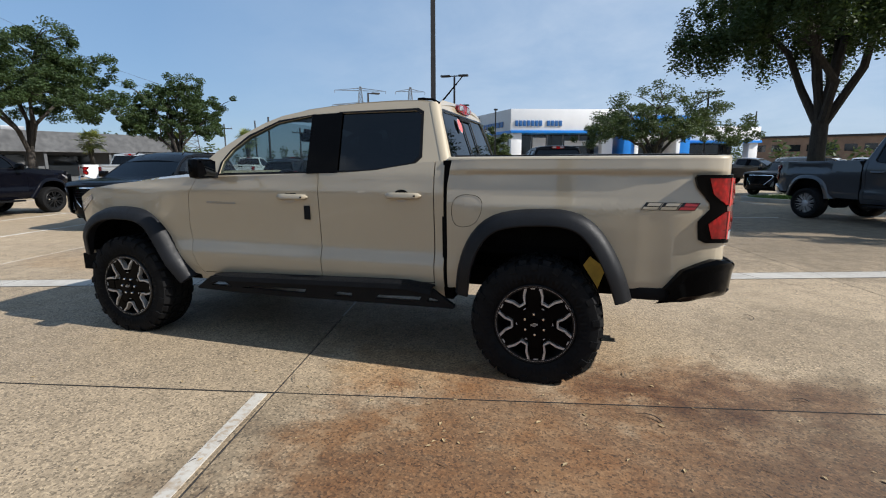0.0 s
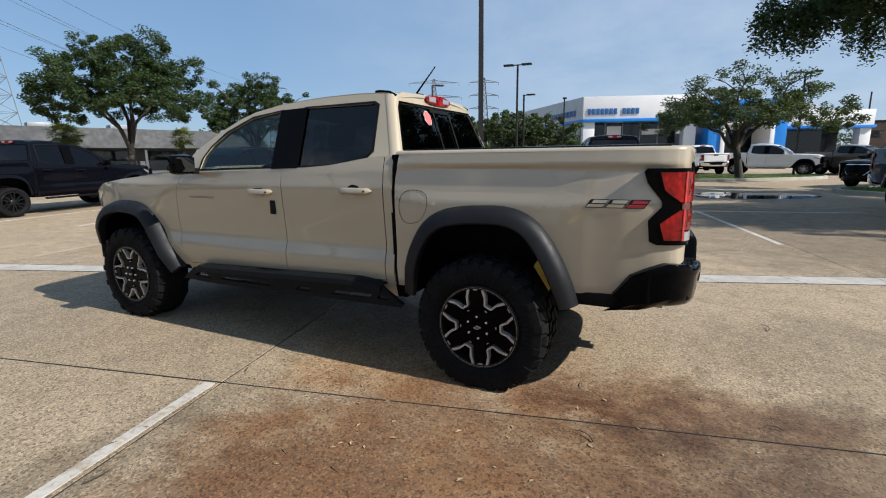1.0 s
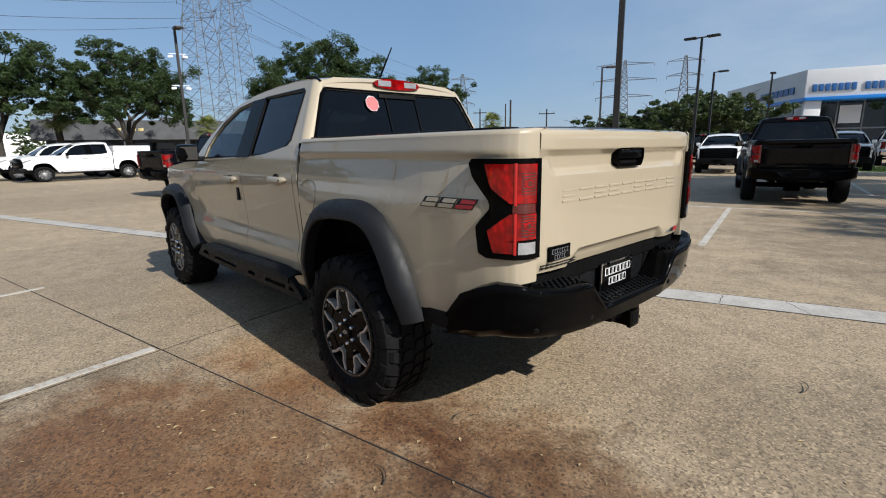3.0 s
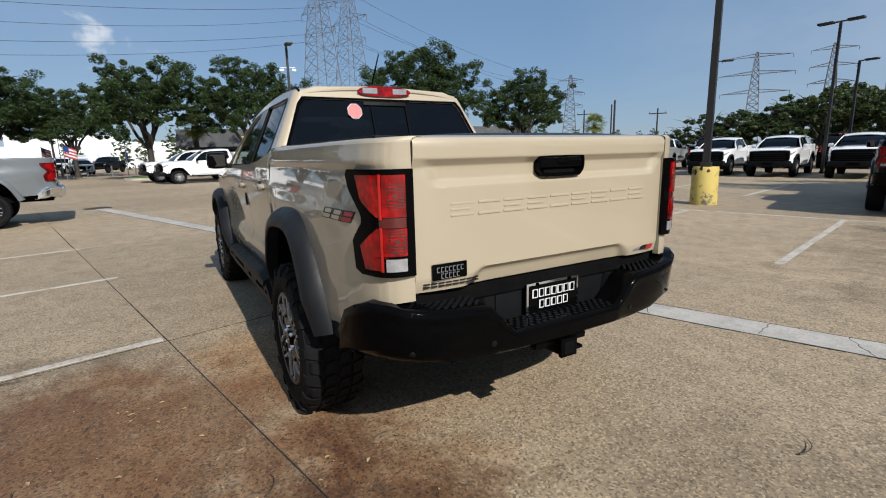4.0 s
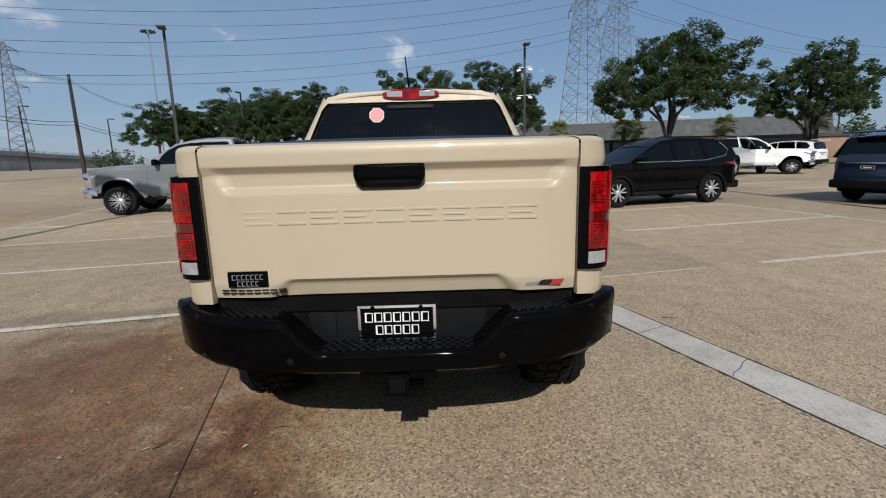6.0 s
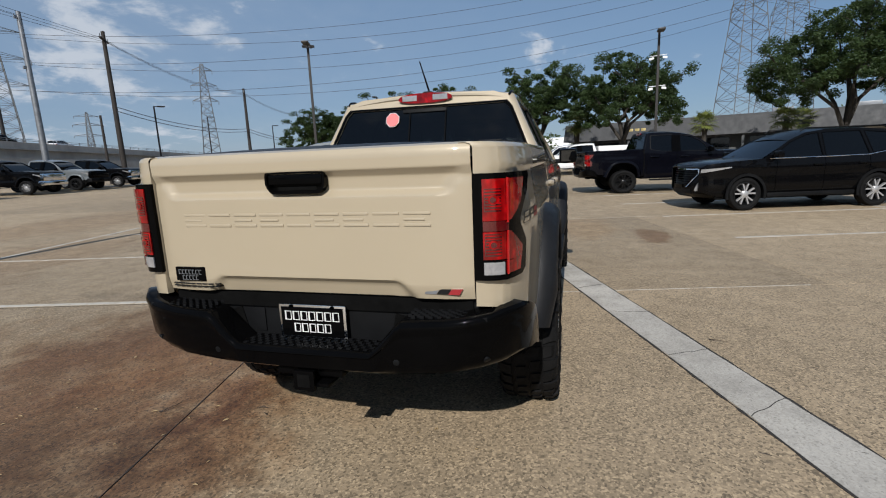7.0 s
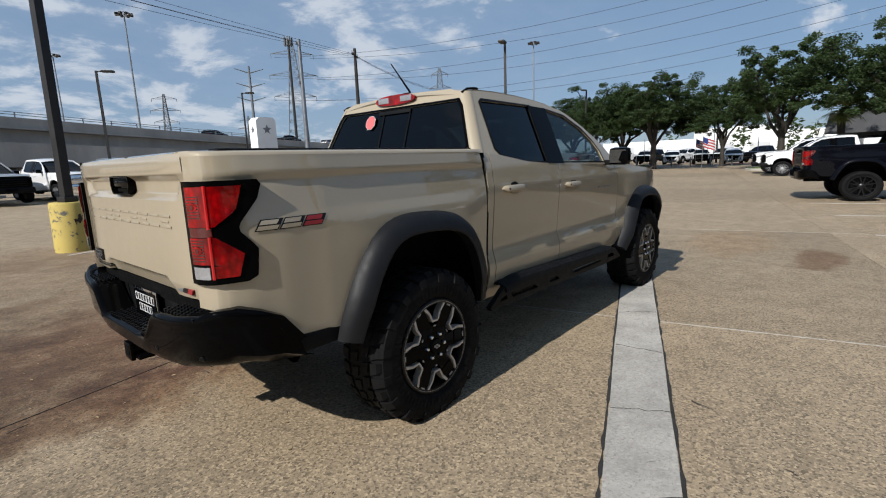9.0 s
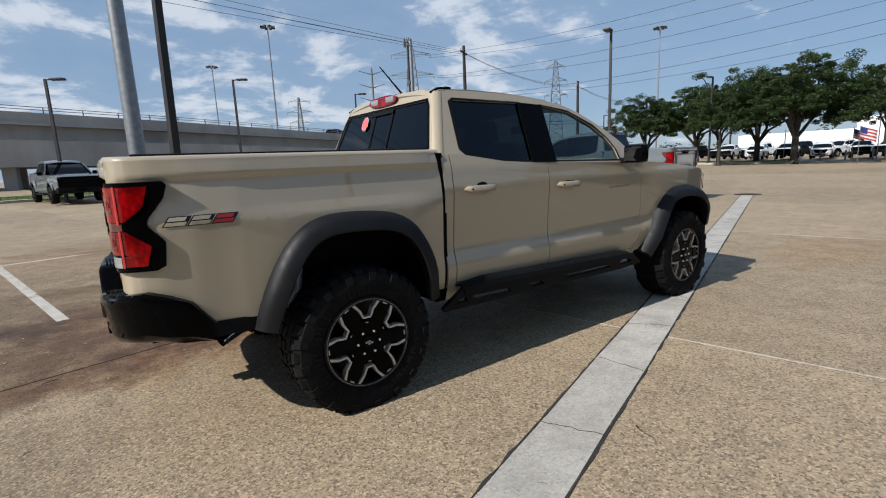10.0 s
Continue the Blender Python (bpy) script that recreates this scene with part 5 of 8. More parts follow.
        for k, (a, b, z) in enumerate(((-0.615, -0.493, 0.935), (-0.597, -0.511, 0.910))):
            n = 7 if k == 0 else 5
            for j in range(n):
                bm = bmesh.new()
                wl_ = (b - a) / n
                box(bm, 1.0992, 1.1005, a + j * wl_ + 0.002, a + j * wl_ + 0.005, z - 0.010, z + 0.010, 0.0)
                box(bm, 1.0992, 1.1005, a + j * wl_ + 0.005, a + (j + 1) * wl_ - 0.003, z - 0.010, z - 0.0075, 0.0)
                box(bm, 1.0992, 1.1005, a + j * wl_ + 0.005, a + (j + 1) * wl_ - 0.003, z + 0.0075, z + 0.010, 0.0)
                part("badge_bar", bm, M["galv"], bd)
        for j in range(8):
            bm = bmesh.new()
            y0 = -0.662 + j * 0.031
            front_x = max(gate_x(y0 + 0.013 * k, 0.874) for k in range(3)) + 0.006
            box(bm, 1.045, front_x, y0, y0 + 0.026, 0.868, 0.8725, 0.001)
            box(bm, 1.045, front_x, y0, y0 + 0.026, 0.8795, 0.884, 0.001)
            part("name_bar", bm, M["rim_dark"], gate)
        for j, (a, b, mt) in enumerate(((0.500, 0.560, "galv"), (0.548, 0.605, "rim_dark"), (0.593, 0.650, "badge_red"))):
            bm = bmesh.new()
            extrude_poly(bm, [(1.07, a, 0.870), (1.07, b - 0.014, 0.870), (1.07, b, 0.891), (1.07, a + 0.014, 0.891)], (gate_x(0.57, 0.88) - 1.07 + 0.0025, 0, 0))
            part("trim_badge", bm, M[mt], gate)
        for s in (-1, 1):
            for j, (a, b, mt) in enumerate(((0.600, 0.722, "paint"), (0.697, 0.820, "paint"), (0.795, 0.918, "badge_red"))):
                if s > 0:
                    a, b = 1.518 - b, 1.518 - a
                slant = 0.030

                def bar(u0, u1, z0, z1, push):
                    bm = bmesh.new()
                    at_ = lambda u, z: u + slant * (z - 1.113) / 0.045 * (1 if s < 0 else -1)
                    grid_faces(bm, [[bm.verts.new((at_(u, z), s * (half_width(at_(u, z), z) + push), z)) for u in np.linspace(u0, u1, 9)] for z in np.linspace(z0, z1, 4)])
                    return face_out(bm, (0, s, 0))
                w0, w1 = (a, b - slant) if s < 0 else (a + slant, b)
                back = part("side_badge", bar(w0, w1, 1.113, 1.158, 0.0025), M["rim_dark"], root, "dark outlined trim badge", smooth=False)
                for z0, z1 in ((1.1165, 1.1325), (1.1375, 1.1545)):
                    part("badge_fill", bar(w0 + 0.005 + (0.012 if z0 > 1.13 else 0.0), w1 - 0.005, z0, z1, 0.004), M["badge_red"] if mt == "badge_red" else paint, back, smooth=False)
            # door name bars
            for j in range(9):
                x0 = -2.52 + j * 0.031
                bm = bmesh.new()
                yy = s * (half_width(x0, 1.09) + 0.001)
                box(bm, x0, x0 + 0.026, yy - 0.003, yy + 0.003, 1.084, 1.0875, 0.001)
                box(bm, x0 + 0.003, x0 + 0.026, yy - 0.003, yy + 0.003, 1.0935, 1.097, 0.001)
                part("door_name_bar", bm, M["galv"], root)
        bm = bmesh.new()
        yy = -(half_width(-1.626, 1.03) + 0.004)
        box(bm, -1.65, -1.602, yy - 0.006, yy + 0.004, 0.985, 1.085, 0.003)
        part("key_box", bm, M["plastic"], root, "small black box on the door edge")
        # fuel flap
        pts = smooth_loop([(-0.54, 1.185), (-0.335, 1.185), (-0.335, 1.06), (-0.40, 0.975), (-0.54, 0.975)], 3)
        bm = bmesh.new()
        A = [bm.verts.new((x, -(half_width(x, z) + 0.0015), z)) for x, z in pts]
        c = np.mean(pts, axis=0)
        B = [bm.verts.new((x, -(half_width(x, z) + 0.0025), z)) for x, z in [tuple(c + (np.array(q) - c) * 0.975) for q in pts]]
        for k in range(len(A)):
            bm.faces.new((A[k], A[(k + 1) % len(A)], B[(k + 1) % len(A)], B[k]))
        part("fuel_flap_seam", bm, M["under"], root, smooth=False)
    # bed floor and liner, cover
    for nm, b in (("bed_floor", (-0.55, 1.05, -0.68, 0.68, 0.78, 0.84)), ("bed_bulkhead", (-0.56, -0.52, -0.80, 0.80, 0.60, 1.38)), ("bed_liner", (-0.515, 0.98, -0.735, -0.685, 0.842, 1.385)), ("bed_liner", (-0.515, 0.98, 0.685, 0.735, 0.842, 1.385))):
        bm = bmesh.new()
        box(bm, *b)
        part(nm, bm, M["under"], root)
    if hero or box_cover == "black":
        rows = []
        for x in np.linspace(-0.52, 1.05, 20):
            rows.append([(x, y, 1.418 + 0.028 * (1 - (abs(y) / 0.76) ** 4) * ip(x, [(-0.52, 0.6), (0.4, 1), (0.95, 0.9), (1.05, 0.2)]) + 0.003 * math.sin(9 * x) * math.cos(3 * y)) for y in np.linspace(-0.76, 0.76, 17)])
        cv = part("bed_cover", surface(rows, True), M["cover"], root, "black soft bed cover")
        solid(cv, 0.025)
        for s in (-1, 1):
            bm = bmesh.new()
            box(bm, -0.545, 0.99, min(s * 0.70, s * 0.79), max(s * 0.70, s * 0.79), 1.415, 1.433, 0.006)
            part("bed_rail_cap", bm, M["plastic"], root)
    elif cap:
        bm = bmesh.new()
        box(bm, -0.52, 1.15, -0.88, 0.88, 1.38, 1.78, 0.08)
        part("bed_cap", bm, M[cap], root, "white fibreglass bed cap")
    # rear bumper
    xs_ = [(0.0, 1.185), (0.30, 1.185), (0.42, 1.183), (0.60, 1.172), (0.72, 1.150), (0.80, 1.112), (0.86, 1.05), (0.888, 0.97), (0.899, 0.88), (0.904, 0.79)]
    t_ys = [p[0] for p in xs_]
    half = [0.0, 0.10, 0.20, 0.295, 0.33, 0.37, 0.405, 0.43, 0.5, 0.6, 0.66, 0.72, 0.76, 0.80, 0.83, 0.86, 0.876, 0.888, 0.894, 0.899, 0.904]
    full = [-v for v in half[::-1]] + half[1:]
    bm = bmesh.new()
    rows = []
    for y in full:
        a = abs(y)
        x = ip(a, xs_)
        zt = ip(a, [(0, 0.655), (0.30, 0.655), (0.42, 0.785), (0.6, 0.795), (0.76, 0.815), (0.80, 0.832), (0.86, 0.838), (0.888, 0.812), (0.899, 0.77), (0.904, 0.655)])
        zb = ip(a, [(0, 0.545), (0.35, 0.55), (0.6, 0.565), (0.8, 0.595), (0.86, 0.60), (0.9, 0.57), (0.904, 0.556)])
        zb = min(zb, zt - 0.03)
        inward = ip(a, [(0, 0.165), (0.42, 0.13), (0.8, 0.11), (0.86, 0.08), (0.918, 0.03)])
        yi = math.copysign(max(0, a - ip(a, [(0, 0), (0.6, 0.0), (0.8, 0.05), (0.86, 0.06), (0.918, 0.05)])), y)
        k = (zt - zb)
        tk = 0.035 * ip(a, [(0, 0.4), (0.5, 0.8), (0.8, 1.0)])
        yl = y * (1 - 0.035 * ip(a, [(0.5, 0), (0.85, 1)]))
        pr = [(x - inward, yi * 0.97, zb + 0.01), (x - 0.045 - tk, yl, zb), (x - 0.018 - 0.6 * tk, yl, zb + 0.014), (x - 0.012 - 0.2 * tk, y, zb + 0.22 * k), (x - 0.007, y, zb + 0.72 * k), (x - 0.006, y, zb + 0.76 * k), (x + 0.002, y, max(zb + 0.80 * k, zt - 0.034)), (x + 0.002, y, zt - 0.020), (x - 0.003, y, zt - 0.010), (x - 0.012, y, zt - 0.002), (x - 0.028, y, zt), (x - inward, yi, zt - 0.004)]
        rows.append([bm.verts.new(p) for p in pr])
    grid_faces(bm, rows)
    bmesh.ops.recalc_face_normals(bm, faces=bm.faces[:])
    bp = part("rear_bumper", bm, M["gloss_black"] if (hero or front == "black") else M["chrome"], root, "gloss black stepped rear bumper" if hero else "")
    skin = mathutils.bvhtree.BVHTree.FromPolygons([v.co for v in bp.data.vertices], [tuple(p.vertices) for p in bp.data.polygons])
    bm = bmesh.new()
    box(bm, 1.0, 1.035, -0.70, 0.70, 0.60, 0.845, 0.004)
    part("bumper_panel", bm, M["plastic"], bp)
    if hero:
        for s in (-1, 1):
            for r in range(6):
                bm = bmesh.new()
                for c_ in range(9):
                    yy = s * (0.45 + c_ * 0.034 + (0.017 if r % 2 else 0))
                    box(bm, 1.041 + r * 0.018, 1.051 + r * 0.018, yy - 0.008, yy + 0.008, 0.787 + 0.003 * (c_ / 9), 0.7985 + 0.006 * (c_ / 9))
                part("step_tread", bm, M["plastic"], bp, smooth=False)
            # Dark plate on the uncut panel paints the shade of the corner foothold.
            bm = bmesh.new()
            extrude_poly(bm, [(1.0355, s * 0.335, 0.67), (1.0355, s * 0.40, 0.72), (1.0355, s * 0.40, 0.76), (1.0355, s * 0.36, 0.77)], (0.004, 0, 0))
            part("corner_step_hole", bm, M["under"], bp)
            for yy in (0.74, 0.40):
                bm = bmesh.new()
                zz = 0.635 if yy > 0.5 else 0.62
                hit, nrm, _, _ = skin.ray_cast(Vector((2.0, s * yy, zz)), Vector((-1, 0, 0)))
                if hit is None:
                    continue
                side = nrm.cross(Vector((0, 0, 1))).normalized()
                up = side.cross(nrm)
                seg = 14
                rim = [[bm.verts.new(hit + nrm * o + (side * math.cos(2 * math.pi * k / seg) + up * math.sin(2 * math.pi * k / seg)) * r) for k in range(seg)] for r, o in ((0.013, -0.01), (0.013, 0.001), (0.011, 0.002))]
                grid_faces(bm, [r + [r[0]] for r in rim])
                bm.faces.new(rim[2])
                part("parking_sensor", bm, M["plastic"], bp)
        for r in range(5):
            bm = bmesh.new()
            for c_ in range(16):
                yy = -0.27 + c_ * 0.036 + (0.018 if r % 2 else 0)
                box(bm, 1.05 + r * 0.024, 1.064 + r * 0.024, yy - 0.009, yy + 0.009, 0.652, 0.6575)
            part("step_tread", bm, M["plastic"], bp, smooth=False)
    # plate
    bm = bmesh.new()
    box(bm, 1.062, 1.070, -0.154, 0.154, 0.643, 0.80, 0.003)
    fr_ = part("plate_frame", bm, M["chrome"] if hero else M["plastic"], bp, "chrome plate frame" if hero else "")
    bm = bmesh.new()
    box(bm, 1.0705, 1.0725, -0.142, 0.142, 0.664, 0.789)
    plate = part("dealer_plate", bm, M["gloss_black"], fr_, "black plate with white bars" if hero else "", smooth=False)
    if hero:
        for (n, a, b, z0, z1) in ((7, -0.128, 0.128, 0.733, 0.772), (5, -0.088, 0.088, 0.682, 0.720)):
            w_ = (b - a) / n
            for j in range(n):
                bm = bmesh.new()
                y0_, y1_ = a + j * w_ + 0.003, a + (j + 1) * w_ - 0.003
                box(bm, 1.0725, 1.0735, y0_, y0_ + 0.0065, z0, z1)
                box(bm, 1.0725, 1.0735, y1_ - 0.003, y1_, z0, z1)
                box(bm, 1.0725, 1.0735, y0_ + 0.0065, y1_ - 0.003, z0, z0 + 0.003)
                box(bm, 1.0725, 1.0735, y0_ + 0.0065, y1_ - 0.003, z1 - 0.003, z1)
                part("plate_bar", bm, M["tag_white"], plate, smooth=False)
        bm = bmesh.new()
        for j in range(12):
            box(bm, 1.0702, 1.0712, -0.125 + j * 0.021, -0.125 + j * 0.021 + 0.016, 0.647, 0.660)
        part("frame_print", bm, M["gloss_black"], fr_, smooth=False)
        for y in (-0.095, 0.095):
            bm = bmesh.new()
            seg = 10
            ring = [bm.verts.new((1.0745, y + 0.008 * math.cos(2 * math.pi * k / seg), 0.792 + 0.008 * math.sin(2 * math.pi * k / seg))) for k in range(seg)]
            bm.faces.new(ring)
            bmesh.ops.solidify(bm, geom=bm.faces[:], thickness=0.004)
            part("plate_screw", bm, M["chrome"], fr_)
        bm = bmesh.new()
        box(bm, 1.034, 1.042, -0.30, -0.245, 0.665, 0.77, 0.004)
        part("trailer_socket", bm, M["plastic"], bp)
        bm = bmesh.new()
        box(bm, 1.00, 1.175, -0.040, 0.040, 0.478, 0.552, 0.006)
        box(bm, 1.158, 1.178, -0.047, 0.047, 0.472, 0.558, 0.006)
        box(bm, 1.06, 1.16, 0.04, 0.10, 0.485, 0.50, 0.003)
        box(bm, 1.00, 1.13, -0.15, 0.15, 0.515, 0.55, 0.01)
        ht = part("tow_receiver", bm, M["gloss_black"], root, "black square tow receiver")
        # Flat dark plate paints the shade inside the receiver's open end.
        bm = bmesh.new()
        box(bm, 1.1781, 1.1795, -0.028, 0.028, 0.488, 0.542)
        part("receiver_opening", bm, M["under"], ht, smooth=False)
        # exhaust tip
        bm = bmesh.new()
        ring_tube(bm, [(0.45, 0.60, 0.54), (0.62, 0.66, 0.53), (0.72, 0.70, 0.50)], [0.026, 0.03, 0.032], 14, False)
        part("exhaust_tip", bm, M["chrome"], root, "short chrome exhaust tip")
        # dampers in the rear wheel houses
        for s in (-1, 1):
            bm = bmesh.new()
            ring_tube(bm, [(0.36, s * 0.64, 0.48), (0.33, s * 0.68, 0.66), (0.31, s * 0.70, 0.70), (0.28, s * 0.70, 0.95)], [0.055, 0.055, 0.03, 0.03], 12)
            sd = part("shock_damper", bm, M["under"] if s < 0 else M["galv"], root)
            if s < 0:
                bm = bmesh.new()
                extrude_poly(bm, [(0.335, -0.745, 0.800), (0.297, -0.745, 0.740), (0.392, -0.745, 0.595), (0.434, -0.745, 0.728)], (0, -0.003, 0))
                part("yellow_tag", bm, M["yellow_tag"], sd, "yellow card tag on the damper")
    # third brake lamp
    bm = bmesh.new()
    outl = smooth_loop([(-0.205, 1.772), (0.205, 1.772), (0.195, 1.842), (-0.195, 1.842)], 2)
    extrude_poly(bm, [(-0.76, y, z) for y, z in outl], (0.075, 0, 0))
    bk = part("high_brake_lamp", bm, M["red"], root, "red and clear high brake lamp")
    for y in (-0.115, 0.115):
        bm = bmesh.new()
        box(bm, -0.686, -0.682, y - 0.055, y + 0.055, 1.79, 1.828, 0.001)
        part("cargo_lens", bm, M["lens"], bk)
    if hero:
        # sticker
        bm = bmesh.new()
        p0 = Vector(rear(-0.245, 1.665))
        n8 = 8
        for r, dx in ((0.056, 0.0), ):
            ring = [bm.verts.new((p0.x + 0.006 - 0.34 * r * math.sin(a), p0.y + r * math.cos(a), p0.z + r * math.sin(a))) for a in [math.pi / 8 + 2 * math.pi * k / n8 for k in range(n8)]]
            bm.faces.new(ring)
        bmesh.ops.solidify(bm, geom=bm.faces[:], thickness=0.001)
        st = part("window_sticker", bm, M["tag_white"], rw, "round-cornered red and white sticker", smooth=False)
        bm = bmesh.new()
        ring = [bm.verts.new((p0.x + 0.008 - 0.34 * 0.05 * math.sin(a), p0.y + 0.05 * math.cos(a), p0.z + 0.05 * math.sin(a))) for a in [math.pi / 8 + 2 * math.pi * k / n8 for k in range(n8)]]
        bm.faces.new(ring)
        part("sticker_print", bm, M["sticker"], st, smooth=False)
        # aerial
        bm = bmesh.new()
        ring_tube(bm, [(-0.86, -0.02, 1.855), (-0.87, -0.02, 1.88), (-0.70, -0.03, 2.06)], [0.02, 0.008, 0.004], 8)
        part("roof_aerial", bm, M["plastic"], root, "short black aerial")
        bm = bmesh.new()
        box(bm, -0.93, -0.82, -0.055, 0.015, 1.845, 1.872, 0.012)
        part("aerial_base", bm, M["plastic"], root)
        # cabin
        for y in (-0.36, 0.36):
            part("front_seat", seat_mesh(-1.75, y, 0.50), M["seat"], root)
        part("rear_bench", seat_mesh(-1.02, 0, 1.30), M["seat"], root).location.z = -0.22
        bm = bmesh.new()
        box(bm, -2.62, -2.25, -0.70, 0.70, 0.95, 1.24, 0.06)
        part("dashboard", bm, M["seat"], root)
        bm = bmesh.new()
        pts = [(-2.16 + 0.06 * math.cos(a) * 0.4, -0.36 + 0.19 * math.sin(a), 1.14 + 0.19 * math.cos(a)) for a in np.linspace(0, 2 * math.pi, 25)]
        ring_tube(bm, pts, 0.016, 8, False)
        part("steering_wheel", bm, M["plastic"], root)
        bm = bmesh.new()
        box(bm, -2.15, -2.11, -0.13, 0.13, 1.575, 1.65, 0.02)
        box(bm, -2.16, -2.13, -0.05, 0.05, 1.64, 1.69, 0.01)
        part("rear_view_mirror", bm, M["plastic"], root)
    else:
        part("front_bench", seat_mesh(-1.75, 0, 1.25), M["seat"], root)
    # floor, frame, underside
    bm = bmesh.new()
    box(bm, -4.0, -0.55, -0.80, 0.80, 0.46, 0.60)
    box(bm, -4.0, -2.75, -0.62, 0.62, 0.55, 1.0)
    box(bm, -0.6, 1.0, -0.50, -0.40, 0.50, 0.64)
    box(bm, -0.6, 1.0, 0.40, 0.50, 0.50, 0.64)
    ring_tube(bm, [(0, -0.72, 0.385), (0, 0.72, 0.385)], 0.06, 10)
    ring_tube(bm, [(0, -0.14, 0.385), (0, 0.14, 0.385)], 0.14, 12)
    box(bm, 0.1, 0.9, -0.36, 0.36, 0.50, 0.66, 0.03)
    part("chassis", bm, M["under"], root)
    if lift != 1.0:
        for ob in root.children_recursive:
            if ob.type == "MESH" and not ob.name.startswith(("tyre", "rim", "spokes")):
                for v in ob.data.vertices:
                    if v.co.z > 1.36 and v.co.x < -0.54:
                        v.co.z = 1.36 + (v.co.z - 1.36) * lift
    if long_bed:
        # a longer bed between cab and wheel, and a shorter tail behind it
        xmap = [(-9, -9 - long_bed), (-0.552, -0.552 - long_bed), (-0.51, -0.51), (0.60, 0.60), (1.2, 0.60 + 0.40)]
        moved = set()
        for ob in root.children:
            if ob.name.startswith("wheel.") or ob.name == "wheel":
                ob.location.x = ip(ob.location.x, xmap)
                continue
            for piece in [ob] + list(ob.children_recursive):
                if piece.type == "MESH" and piece.data.name not in moved:
                    moved.add(piece.data.name)
                    for v in piece.data.vertices:
                        v.co.x = ip(v.co.x, xmap)
    return root

# ---- ground ----
GA = radians(12.8)
EU, EV = Vector((math.cos(GA), math.sin(GA), 0)), Vector((-math.sin(GA), math.cos(GA), 0))
G0 = Vector((-1.475, -1.565, 0))


def lot(u, v, z=0.0):
    """A place by the lot's own grid: u along the aisle, v across it."""
    p = G0 + EU * u + EV * v
    return (p.x, p.y, z + rise(p.x, p.y))


def rise(x, y):
    """The lot climbs a little towards the elevated road."""
    d = max(0.0, -y - 7.0)
    return 0.0145 * d * d / (d + 4.0) if d < 60 else 0.0145 * 3600 / 64 


bm = bmesh.new()
rad = [0.0, 3, 7, 11, 15, 20, 27, 36, 48, 65, 90, 130, 200, 320, 520, 900, 1800]
seg = 72
rings = []
for r in rad[1:]:
    rings.append([bm.verts.new((r * math.cos(2 * math.pi * k / seg), r * math.sin(2 * math.pi * k / seg), rise(r * math.cos(2 * math.pi * k / seg), r * math.sin(2 * math.pi * k / seg)) - 0.06)) for k in range(seg)])
c0 = bm.verts.new((0, 0, -0.06))
for k in range(seg):
    bm.faces.new((c0, rings[0][k], rings[0][(k + 1) % seg]))
for a, b in zip(rings, rings[1:]):
    for k in range(seg):
        bm.faces.new((a[k], b[k], b[(k + 1) % seg], a[(k + 1) % seg]))
ground = link_mesh("ground", bm, M["ground"])
tagged(ground, "wide sunlit tan concrete car lot running to the horizon", "ground", kind="structure")


def flat_strip(name, pts, width, mat, label, z=0.004, kind="structure", parent=None, n=10, jit=0.05):
    """A thin painted or cast strip along a line of (x, y)."""
    bm = bmesh.new()
    P = []
    for a, b in zip(pts, pts[1:]):
        for k in range(n):
            P.append(Vector(a) + (Vector(b) - Vector(a)) * k / n)
    P.append(Vector(pts[-1]))
    rows = []
    for i, p in enumerate(P):
        d = (P[min(i + 1, len(P) - 1)] - P[max(i - 1, 0)]).normalized()
        s = Vector((-d.y, d.x))
        w = width / 2 * max(0.25, 1 + jit * noise.noise(Vector((p.x * (2.3 if jit < 0.1 else 9.0), p.y * (2.3 if jit < 0.1 else 9.0), 1.7))))
        row = []
        for o, dz in ((-w, -0.012), (-w, 0), (w, 0), (w, -0.012)):
            q = p + s * o
            row.append(bm.verts.new((q.x, q.y, rise(q.x, q.y) + z + dz)))
        rows.append(row)
    grid_faces(bm, rows, flip=True)
    bmesh.ops.recalc_face_normals(bm, faces=bm.faces[:])
    ob = link_mesh(name, bm, mat, parent, smooth=False)
    if label:
        tagged(ob, label, "marking", kind=kind)
    return ob


# the long pale strip under the truck's side, with its two tarred seams
S0, S1 = Vector((9.4676, 5.36)), Vector((-15.0, -3.24))
sd = (S1 - S0).normalized()
sn = Vector((-sd.y, sd.x))
SW = 0.31
flat_strip("concrete_strip", [tuple(S0), tuple(S1)], SW, M["strip"], "pale cast concrete strip set across the lot", 0.004, n=60)
for o in (-1, 1):
    a, b = S0 + sn * o * (SW / 2 + 0.008), S1 + sn * o * (SW / 2 + 0.008)
    flat_strip("strip_seam", [tuple(a), tuple(b)], 0.016, M["asphalt_joint"], "dark tarred seam beside the pale strip", 0.003, n=500, jit=1.6)

rk = random.Random(12)
for k in range(16):
    o = 6.5 + k * 0.82 + rk.random() * 0.5
    c, tilt, pts = S0 + sd * o, (rk.random() - 0.5) * 0.9, []
    for j in range(9):
        f = j / 8 - 0.5
        pts.append(tuple(c + sn * SW * 0.98 * f + sd * (tilt * f * SW + (rk.random() - 0.5) * 0.022)))
    flat_strip("strip_crack", pts, 0.0045, M["asphalt_joint"], "fine dark crack across the pale strip", 0.0052, n=1)


def stall(u, v0, v1, w=0.10):
    a, b = lot(u, v0), lot(u, v1)
    flat_strip("parking_line", [a[:2], b[:2]], w, M["line"], "worn white painted parking line", 0.0035)


